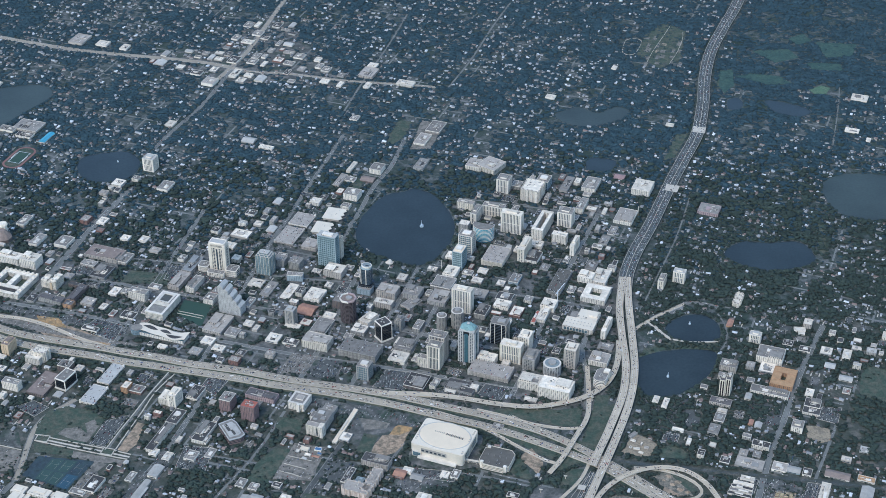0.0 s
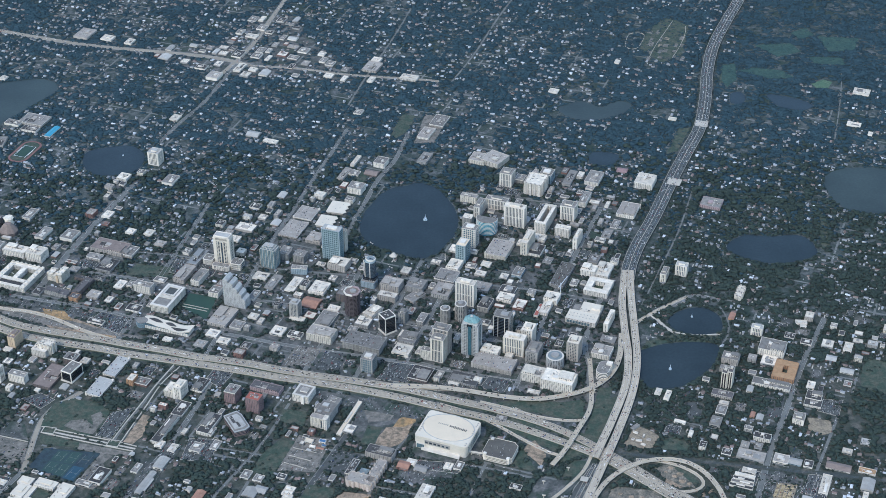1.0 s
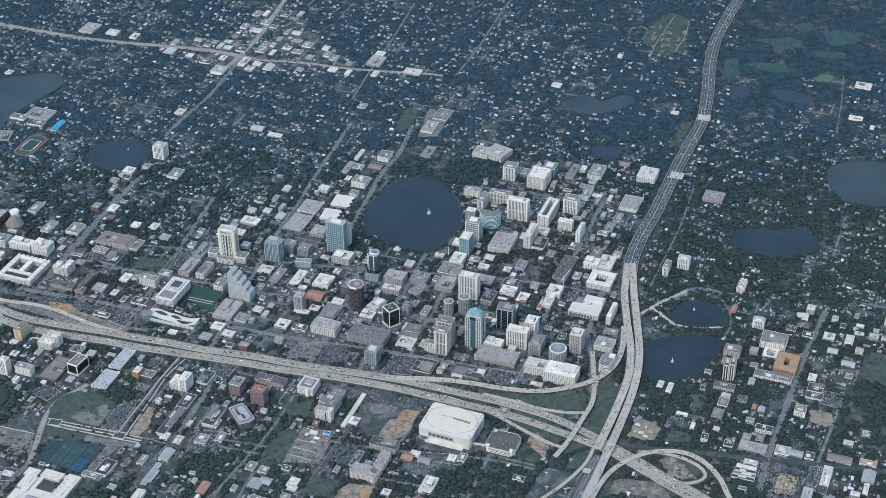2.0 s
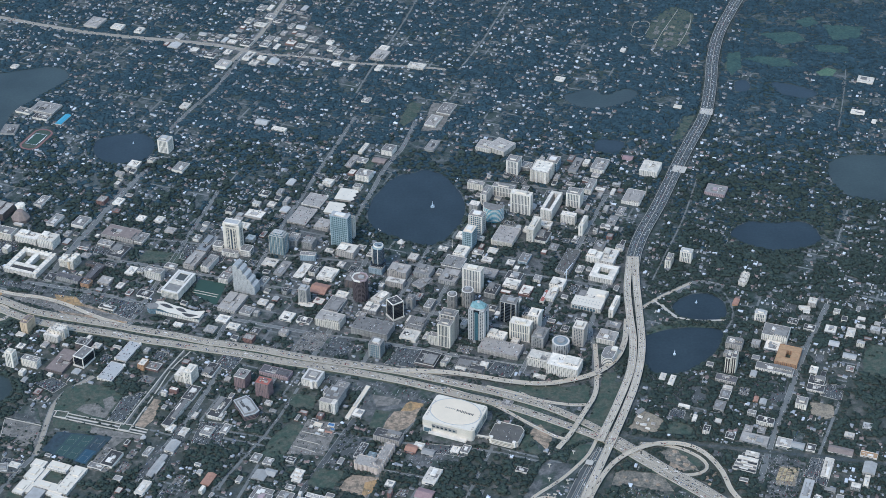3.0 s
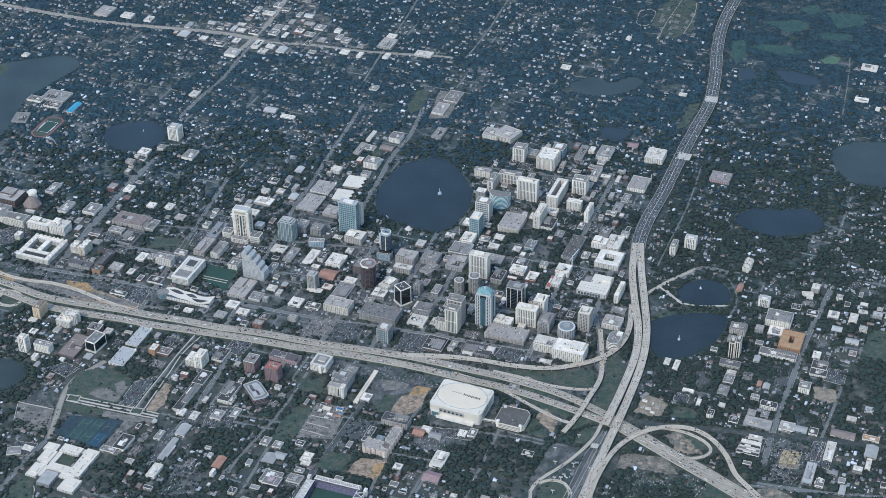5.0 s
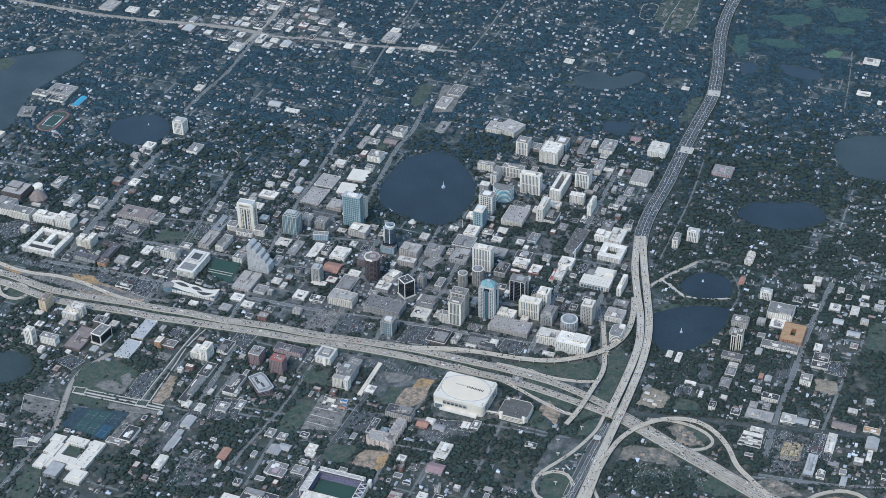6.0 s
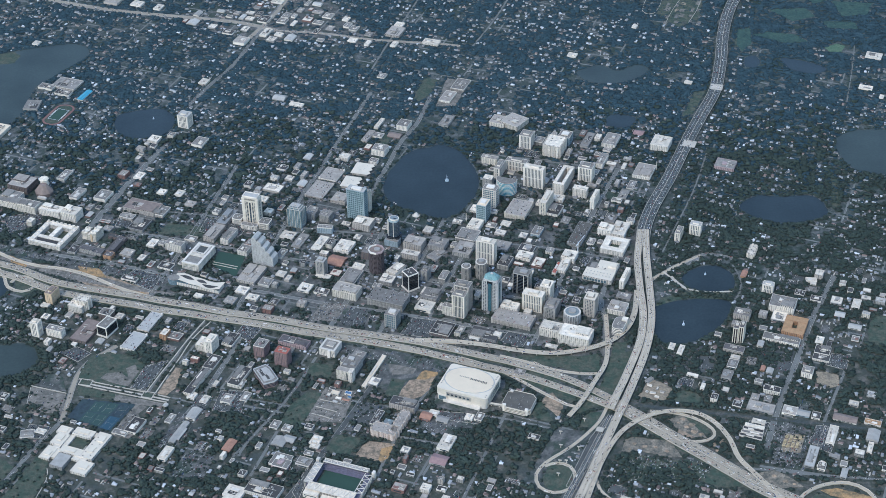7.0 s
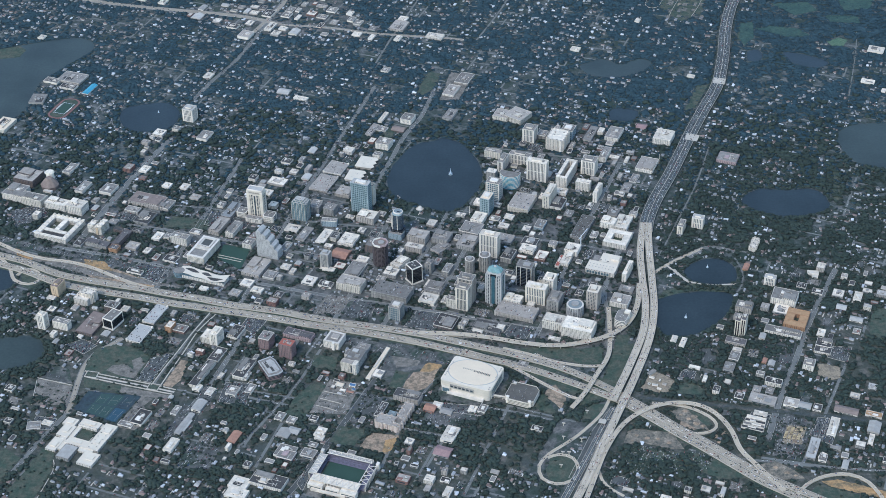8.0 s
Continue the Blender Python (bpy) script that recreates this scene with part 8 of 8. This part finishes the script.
infill = random.Random(5)
for area, tries, most, big in ((town_map[0], 6000, 140, 1.0), (town_map[1], 5000, 66, 0.7), (town_map[2], 3000, 60, 0.85), (town_map[4], 6000, 40, 0.8), (town_map[3], 5000, 45, 1.2)):
    made = 0
    for _ in range(tries):
        u, v = infill.uniform(-1100, 1100), infill.uniform(-1000, 700) if big < 1.1 else infill.uniform(700, 1500)
        x, y = to_grid(u, v)
        if made >= most or not on(area, x, y):
            continue
        w, d = infill.uniform(9, 26) * big, infill.uniform(9, 26) * big
        if not free_rect(x, y, w + 3, d + 3, GRID):
            continue
        wall = infill.choice(["white", "cream", "grey", "tan", "grey", "brick", "white"])
        roof = infill.choice(["white", "white", "grey", "grey", "tan", "dark", "metal", "grey"])
        if infill.random() < 0.3 and big < 1.1:
            low(x, y, w, d, infill.uniform(5, 11), GRID, wall, roof)
        else:
            shed(x, y, w, d, infill.uniform(2.6, 4.5), GRID, wall, roof)
        made += 1

# small car parks between the buildings
made = 0
for _ in range(6000):
    x, y = to_grid(infill.uniform(-1000, 1000), infill.uniform(-900, 700))
    w, d = infill.uniform(14, 34), infill.uniform(14, 30)
    if made < 60 and any(on(m, x, y) for m in town_map[:3]) and free_rect(x, y, w, d, GRID):
        pts = local(x, y, GRID, [(-w / 2, -d / 2), (w / 2, -d / 2), (w / 2, d / 2), (-w / 2, d / 2)])
        patch(pts, infill.choice(["asphalt", "asphalt", "gravel", "town"]), "small paved parking lot with cars", infill.uniform(0.3, 0.9))
        made += 1

# ---- suburban streets and houses ----
BLOCK_U, BLOCK_V, LANE = 118.0, 62.0, 4.6
street_v, street_f, KERB_CARS = [], [], []
for axis, pitch in ((0, BLOCK_V), (1, BLOCK_U)):
    for k in range(-40, 41):
        run = []
        for s in np.arange(-2300, 2300, 16.0):
            ends = [to_grid(s, k * pitch), to_grid(s + 16, k * pitch)] if axis == 0 else [to_grid(k * pitch, s), to_grid(k * pitch, s + 16)]
            mid = ((ends[0][0] + ends[1][0]) / 2, (ends[0][1] + ends[1][1]) / 2)
            if not free(*mid) or not free(*ends[0]) or not free(*ends[1]) or abs(mid[0]) > 1000 + 0.35 * (mid[1] + 900):
                continue
            t = np.array(ends[1]) - ends[0]
            t = np.array([t[1], -t[0]]) / np.linalg.norm(t) * LANE / 2
            z = 0.13 if axis == 0 else 0.147
            n = len(street_v)
            street_v += [(*(ends[0] - t), z), (*(ends[0] + t), z), (*(ends[1] + t), z), (*(ends[1] - t), z)]
            street_f.append([n, n + 1, n + 2, n + 3])
            if mid[1] < 100 and rng.random() < 0.45:
                KERB_CARS.append((mid[0] + t[0] * 0.62, mid[1] + t[1] * 0.62, z, GRID + (90 if axis == 0 else 0)))
lanes_ob = part("road", mesh_of("residential_streets", street_v, street_f), STREET, None)
tagged(lanes_ob, "narrow grey residential streets under trees", "street", "", "structure")

houses = []
for ku in range(-150, 151):
    for kv in range(-45, 46):
        for side in (-1, 1):
            u, v = ku * 15.5 + rng.uniform(-5, 5), kv * BLOCK_V + side * (17.0 + rng.uniform(-8, 8))
            x, y = to_grid(u, v)
            if y < -1040 or y > 1620 or abs(x) > 950 + 0.33 * (y + 900):
                continue
            w, d = rng.uniform(3.6, 11.0), rng.uniform(2.8, 6.0)
            if rng.random() > (0.74 if y < -150 else (0.34 if y > 560 else 0.47) if x > 420 else 0.56) + 0.75 * noise.noise(Vector((x / 60, y / 60, 9.3))) or abs(u - round(u / BLOCK_U) * BLOCK_U) < 8 or not free_rect(x, y, w, d, GRID):
                continue
            houses.append((x, y, w, d, rng.uniform(2.2, 3.4), GRID + rng.choice([0, 90]) + rng.uniform(-3, 3), rng.choice(3, p=[0.50, 0.22, 0.28] if y < -150 else [0.54, 0.24, 0.22])))


def house_shape(w, d, h, wing=0.0):
    """Walls and hipped roofs of a house; wing gives it a cross wing on one side."""
    e = 0.45
    walls, roofs = [], []
    for cx, cy, a, c in ((0, 0, w, d), (wing * w * 0.28, d * 0.55, w * 0.42, d * 0.9))[: 2 if wing else 1]:
        walls.append(CUBE_V * (a, c, h) + (cx, cy, h / 2))
        r, k = min(a, c) * 0.24, min(a, c) * 0.2
        ends = ((-a / 2 + k, 0), (a / 2 - k, 0)) if a >= c else ((0, c / 2 - k), (0, -c / 2 + k))
        ring = [(-a / 2 - e, -c / 2 - e), (a / 2 + e, -c / 2 - e), (a / 2 + e, c / 2 + e), (-a / 2 - e, c / 2 + e)]
        if a < c:
            ring = ring[3:] + ring[:3]
        roofs.append(np.array([(*p, h) for p in ring] + [(*p, h + r) for p in ends]) + (cx, cy, 0))
    return walls, roofs


def house_faces(n):
    return [[8 * k + i for i in f] for k in range(n) for f in CUBE_F], [[6 * k + i for i in f] for k in range(n) for f in ROOF_F]


def join_house(x, y, w, d, h, rot, kind, wing=0.0):
    m = np.array(pose(x, y, 0, 0, 0, rot))
    walls, roofs = house_shape(w, d, h, wing)
    wf, rf = house_faces(len(walls))
    for shapes, faces, mi in ((walls, wf, 3), (roofs, rf, int(kind))):
        n = len(joined_v)
        joined_v.extend(np.concatenate(shapes) @ m[:3, :3].T + m[:3, 3])
        joined_f.extend([[n + i for i in f] for f in faces])
        joined_m.extend([mi] * len(faces))


ROOF_F = [[0, 1, 5, 4], [2, 3, 4, 5], [0, 4, 3], [1, 2, 5]]
houses.sort(key=lambda a: a[1] + 0.25 * abs(a[0]))
NEAR_HOUSES = 150
joined_v, joined_f, joined_m = [], [], []
for k, (x, y, w, d, h, rot, kind) in enumerate(houses):
    wing = (0.0, 1.0, -1.0)[k % 3]
    if k < NEAR_HOUSES:
        walls, roofs = house_shape(w, d, h, wing)
        wf, rf = house_faces(len(walls))
        b = base("house", x, y, rot, ("small house with a grey hipped shingle roof", "small house with a pale hipped metal roof", "small house with a brown hipped shingle roof")[kind], "house", "suburban houses")
        part("wall", mesh_of("wall", np.concatenate(walls), wf), HOUSE_WALL, b)
        part("roof", mesh_of("roof", np.concatenate(roofs), rf), HOUSE_ROOFS[kind], b)
    else:
        join_house(x, y, w, d, h, rot, kind, wing)
    take(local(x, y, rot, [(-w / 2, -d / 2), (w / 2, -d / 2), (w / 2, d / 2), (-w / 2, d / 2)]), 2.6)
# small outbuildings and pale drives in the yards
yard_v, yard_f = [], []
for x, y, w, d, h, rot, kind in houses:
    for _ in range(2 if y < 560 else 1):
        u, v = rng.uniform(-13, 13), rng.uniform(-13, 13)
        a, c = rng.uniform(1.5, 3.4, 2)
        if free_rect(x + u, y + v, a, c, rot):
            join_house(x + u, y + v, a, c, 1.9, rot, rng.choice(3, p=[0.3, 0.55, 0.15]))
            take(local(x + u, y + v, rot, [(-a, -c), (a, -c), (a, c), (-a, c)]))
    if y > 150:
        continue
    side = rng.choice([-1, 1])
    ends = local(x, y, GRID, [(side * (w / 2 + 1), -9), (side * (w / 2 + 3.4), -9), (side * (w / 2 + 3.4), 2), (side * (w / 2 + 1), 2)])
    if free_rect(*np.mean(ends, 0), 2.4, 9, GRID):
        n = len(yard_v)
        yard_v += [(*p, 0.22) for p in ends]
        yard_f.append([n, n + 1, n + 2, n + 3])
        take(ends)
drives = part("pavement", mesh_of("driveways", yard_v, yard_f), BARRIER, None)
tagged(drives, "pale concrete driveways beside small houses", "driveway", "", "structure")
me = mesh_of("far_houses", joined_v, joined_f)
for m in (*HOUSE_ROOFS, HOUSE_WALL):
    me.materials.append(m)
me.polygons.foreach_set("material_index", joined_m)
tagged(new("far_houses", me), "thousands of small suburban houses among trees", "houses", "", "stuff")

# ---- vehicles ----
car_rng = random.Random(11)


def car_mesh(name, s=1.0):
    return boxes(name, [(0, 0, 0.42, 1.25, 3.1 * s, 0.5), (0, -0.2, 0.62, 1.2, 2.4 * s, 0.3)])


car_body = [car_mesh("car_body") for _ in CAR_PAINTS]
for me, m in zip(car_body, CAR_PAINTS):
    me.materials.append(m)
cabin_mesh = prism("cabin", [(-0.58, -1.2), (0.58, -1.2), (0.58, 0.75), (-0.58, 0.75)], 0.76, 1.12, 0.8)
cabin_mesh.materials.append(GLASS_BLACK)
wheel_mesh = boxes("axle", [(-0.55, 0, 0.2, 0.22, 0.5, 0.44), (0.55, 0, 0.2, 0.22, 0.5, 0.44)])
wheel_mesh.materials.append(TYRE)
PAINT_WORDS = ("white car with dark windows on the road", "silver car with dark windows on the road", "black car on the road", "red car with dark windows on the road", "blue car with dark windows on the road")
spots = []
for line, right, width, z, lanes in LANES:
    seg = np.linalg.norm(np.diff(line, axis=0), axis=1).cumsum()
    count = int(seg[-1] / 15 * lanes) if lanes >= 1 else int(seg[-1] / 15)
    for _ in range(count):
        at = car_rng.uniform(0, seg[-1])
        i = min(int(np.searchsorted(seg, at)), len(line) - 1)
        n = max(2, int(width / 2.9))
        k = car_rng.randrange(n)
        off = (k + 0.5) / n * 0.86 * width - 0.43 * width
        p = line[i] + right[i] * off + np.array([-right[i][1], right[i][0]]) * car_rng.uniform(-6, 6)
        turn = math.degrees(math.atan2(right[i][1], right[i][0]))
        if abs(p[0]) < 1000 + 0.33 * (p[1] + 900) and p[1] < 1500:
            spots.append((p[0], p[1], float(z[i]), turn, car_rng.choices(range(5), (45, 22, 20, 7, 6))[0], width))

def in_poly(p, x, y):
    odd = False
    for a, b in zip(p, np.roll(p, -1, 0)):
        if (a[1] > y) != (b[1] > y) and x < a[0] + (y - a[1]) * (b[0] - a[0]) / (b[1] - a[1]):
            odd = not odd
    return odd


for pts, z, fill in LOTS:
    c = pts.mean(0)
    reach = np.linalg.norm(pts.max(0) - pts.min(0)) * 0.75
    for rv in [-reach + 9.6 * (k // 2) + 3.7 * (k % 2) for k in range(int(reach / 2.4))]:
        for ru in np.arange(-reach, reach, 2.1):
            x, y = np.array(to_grid(ru, rv)) + c
            if car_rng.random() < fill * 0.52 and in_poly(pts, x, y):
                spots.append((x, y, z, GRID, car_rng.choices(range(5), (42, 24, 22, 7, 5))[0], 0))
for x, y, z, turn in KERB_CARS:
    spots.append((x, y, z, turn, car_rng.choices(range(5), (46, 22, 20, 7, 5))[0], 0))
spots.sort(key=lambda s: (s[5] < 20, abs(s[0]) + abs(s[1] + 400)))
cv, cf, cm = [], [], []
for k, (x, y, z, turn, paint, _) in enumerate(spots):
    if k < 20:
        b = base("car", x, y, turn, PAINT_WORDS[paint], "car", "highway traffic", z=z)
        part("body", car_body[paint], CAR_PAINTS[paint], b)
        part("cabin", cabin_mesh, GLASS_BLACK, b, "dark car windows")
        for s in (-1.0, 1.0):
            part("axle", wheel_mesh, TYRE, b, "black tyres").location = (0, s, 0)
    else:
        m = np.array(pose(x, y, z, 0, 0, turn))
        long = 2.4 if car_rng.random() < 0.04 and z > 1 else 1.0
        for size, at, mi in (((1.25, 3.1 * long, 0.62), (0, 0, 0.45), paint), ((1.1, 1.7 * long, 0.42), (0, -0.2, 0.92), 5 if long < 2 else 0)):
            n = len(cv)
            cv += list((CUBE_V * size + at) @ m[:3, :3].T + m[:3, 3])
            cf += [[n + i for i in f] for f in CUBE_F]
            cm += [mi] * 6
me = mesh_of("parked_cars", cv, cf)
for m in (*CAR_PAINTS, GLASS_BLACK):
    me.materials.append(m)
me.polygons.foreach_set("material_index", cm)
tagged(new("parked_cars", me), "many small cars on streets and parking lots", "cars", "", "stuff")

# ---- trees ----
def ico():
    p = (1 + 5**0.5) / 2
    v = np.array([(-1, p, 0), (1, p, 0), (-1, -p, 0), (1, -p, 0), (0, -1, p), (0, 1, p), (0, -1, -p), (0, 1, -p), (p, 0, -1), (p, 0, 1), (-p, 0, -1), (-p, 0, 1)]) / math.hypot(1, p)
    f = np.array([(0, 11, 5), (0, 5, 1), (0, 1, 7), (0, 7, 10), (0, 10, 11), (1, 5, 9), (5, 11, 4), (11, 10, 2), (10, 7, 6), (7, 1, 8), (3, 9, 4), (3, 4, 2), (3, 2, 6), (3, 6, 8), (3, 8, 9), (4, 9, 5), (2, 4, 11), (6, 2, 10), (8, 6, 7), (9, 8, 1)])
    return v, f


OCT_V = np.array([(1, 0, 0), (-1, 0, 0), (0, 1, 0), (0, -1, 0), (0, 0, 1), (0, 0, -1)], float)
OCT_F = np.array([(0, 2, 4), (2, 1, 4), (1, 3, 4), (3, 0, 4), (2, 0, 5), (1, 2, 5), (3, 1, 5), (0, 3, 5)])


def crown(gen, clumps):
    """Leaf clumps of one crown of radius about 1, of uneven outline."""
    iv, jf = ico()
    vs, fs, n = [], [], 0
    for k in range(clumps):
        v, f = (iv, jf) if k == 0 or clumps > 12 else (OCT_V, OCT_F)
        v = v * gen.uniform(0.72, 1.25, (len(v), 1))
        if clumps < 12:  # seen from above, a broad mound with its skirt spread out
            low_side = v[:, 2:] < 0.05
            v = np.where(low_side, v * (1.22, 1.22, 0.25), v)
        size = gen.uniform(0.62, 0.8) if k == 0 else gen.uniform(0.38, 0.58)
        if clumps > 7:
            size = gen.uniform(0.3, 0.52)
        a, r = gen.uniform(0, math.tau), 0.0 if k == 0 else gen.uniform(0.4, 0.75)
        v = v * (size, size, size * 0.75) + (r * math.cos(a), r * math.sin(a), 0.75 + gen.uniform(-0.15, 0.3))
        vs.append(v), fs.append(f + n)
        n += len(v)
    return np.concatenate(vs), np.concatenate(fs)


def wood(name, spots, sizes, label, clumps, leaf, rise):
    """All the crowns of a stretch of woodland in one mesh."""
    gen = np.random.default_rng(3)
    kinds = [crown(gen, clumps) for _ in range(16)]
    pick = gen.integers(0, 16, len(spots))
    turn = gen.uniform(0, math.tau, len(spots))
    V, F, n = [], [], 0
    for k, (v, f) in enumerate(kinds):
        idx = np.nonzero(pick == k)[0]
        if not len(idx):
            continue
        c, s = np.cos(turn[idx])[:, None], np.sin(turn[idx])[:, None]
        r = sizes[idx][:, None]
        X = (c * v[:, 0] - s * v[:, 1]) * r + spots[idx, 0][:, None]
        Y = (s * v[:, 0] + c * v[:, 1]) * r + spots[idx, 1][:, None]
        Z = v[:, 2] * (r * rise[0] + rise[1]) * gen.uniform(0.85, 1.15, (len(idx), 1))
        V.append(np.stack([X, Y, Z], -1).reshape(-1, 3))
        F.append((f[None] + (np.arange(len(idx)) * len(v))[:, None, None]).reshape(-1, 3) + n)
        n += len(idx) * len(v)
    V, F = np.concatenate(V), np.concatenate(F)
    me = bpy.data.meshes.new(name)
    me.vertices.add(len(V))
    me.vertices.foreach_set("co", V.astype(np.float32).ravel())
    me.loops.add(F.size)
    me.loops.foreach_set("vertex_index", F.astype(np.int32).ravel())
    me.polygons.add(len(F))
    me.polygons.foreach_set("loop_start", np.arange(0, F.size, 3, dtype=np.int32))
    me.polygons.foreach_set("loop_total", np.full(len(F), 3, np.int32))
    me.update(calc_edges=True)
    me.polygons.foreach_set("use_smooth", np.ones(len(F), bool))
    me.materials.append(leaf)
    return tagged(new(name, me), label, "trees", "", "stuff")


for line, share in PARKS:
    got = mark_poly(line)
    if len(got) == 5:
        cells = taken[got[1]:got[2], got[3]:got[4]]
        cells &= ~(got[0] & (rng.random(cells.shape) < share))
taken |= wet
for line in OPEN_GREENS:
    got = mark_poly(line)
    cells = taken[got[1]:got[2], got[3]:got[4]]
    cells |= got[0] & (rng.random(cells.shape) < 0.93)

STEP = 6.6
gu, gv = np.meshgrid(np.arange(-1700, 1700, STEP), np.arange(-1060, 1570, STEP), indexing="ij")
cand = np.stack([gu.ravel(), gv.ravel()], 1) + rng.uniform(-STEP * 0.45, STEP * 0.45, (gu.size, 2))
cand = cand[np.abs(cand[:, 0]) < 900 + 0.235 * (cand[:, 1] + 900)]
ci, cj = ((cand[:, 0] - X0) / CELL).astype(int).clip(0, NX - 1), ((cand[:, 1] - Y0) / CELL).astype(int).clip(0, NY - 1)
busy = taken[ci, cj]
thick = np.array([noise.noise(Vector((x / 90, y / 90, 1.7))) + 0.6 * noise.noise(Vector((x / 30, y / 30, 5.1))) for x, y in cand])
chance = np.clip(np.where(cand[:, 1] < -150, np.where(cand[:, 0] < 120, 0.72, 0.88), np.where(cand[:, 0] > 420, 0.88, 0.70)) + np.where(cand[:, 1] < -150, 2.0, 1.25) * thick, 0.06, 0.97)
for m, share in zip(town_map, (0.75, 0.8, 0.95, 0.35, 0.6)):
    chance = np.where(m[ci, cj], chance * share, chance)
keep = ~busy & (rng.random(len(cand)) < chance)
trees = cand[keep]
radius = 3.2 + 5.0 * rng.random(len(trees)) ** 1.5
radius[trees[:, 1] > 230] *= 1.2
for a in np.arange(8) * math.tau / 8:  # crowns keep clear of roofs, roads and water
    qi = ((trees[:, 0] + radius * 0.8 * math.cos(a) - X0) / CELL).astype(int).clip(0, NX - 1)
    qj = ((trees[:, 1] + radius * 0.8 * math.sin(a) - Y0) / CELL).astype(int).clip(0, NY - 1)
    radius = np.where(taken[qi, qj], np.maximum(radius * 0.84, 2.4), radius)
rim = []
for shore in SHORES:
    seg = np.linalg.norm(np.diff(shore, axis=0), axis=1).sum()
    for _ in range(int(seg / 4.5)):
        p = shore[rng.integers(len(shore))] + rng.uniform(-4, 6, 2)
        if free(*p):
            rim.append(p)
trees, radius = np.concatenate([trees, rim]), np.concatenate([radius, rng.uniform(2.6, 4.6, len(rim))])

# the trees of the streets and parks in front stand one by one, the rest as woods
near = np.nonzero((trees[:, 1] < -560) & (np.abs(trees[:, 0]) < 640))[0]
near = near[rng.permutation(len(near))[:100]]
TREES = []
gen = np.random.default_rng(21)
for k in range(5):
    b = base("tree", 0, 0, 0, "broad leafy dark green street tree", "tree", "street trees")
    v, f = crown(gen, 16)
    part("crown", mesh_of("crown", v, f), NEAR_LEAF, b)
    limbs = [(0, 0, 0.35, 0.16, 0.16, 0.7)] + [(0.22 * math.cos(a), 0.22 * math.sin(a), 0.62, 0.1, 0.1, 0.4) for a in (0.3, 2.4, 4.4)]
    part("trunk", boxes("trunk", limbs), BARK, b, "grey brown trunk with limbs")
    TREES.append(b)
for n, i in enumerate(near):
    m = pose(*trees[i], 0, 0, 0, rng.uniform(0, 360))
    r = radius[i] * 1.05
    if n < 5:
        b = TREES[n]
        b.matrix_basis = m @ Matrix.Diagonal((r, r, r, 1))
    else:
        b = copy_thing(TREES[n % 5], m)
        b.scale = (r, r, r)
far_hazed = trees[:, 1] + rng.uniform(-330, 330, len(trees)) > 260  # bluer, haze-tinted crowns gradually take over with distance
rest = np.ones(len(trees), bool)
rest[near] = False
for name, pick, clumps, label, leaf, rise in (("near_woodland", ~far_hazed, 6, "dark green trees over streets and gardens", NEAR_LEAF, (0.21, 1.8)),
                                        ("woodland", far_hazed, 2, "dense tree canopy over the suburbs tinted blue for haze", HAZE_LEAF, (0.03, 1.15))):
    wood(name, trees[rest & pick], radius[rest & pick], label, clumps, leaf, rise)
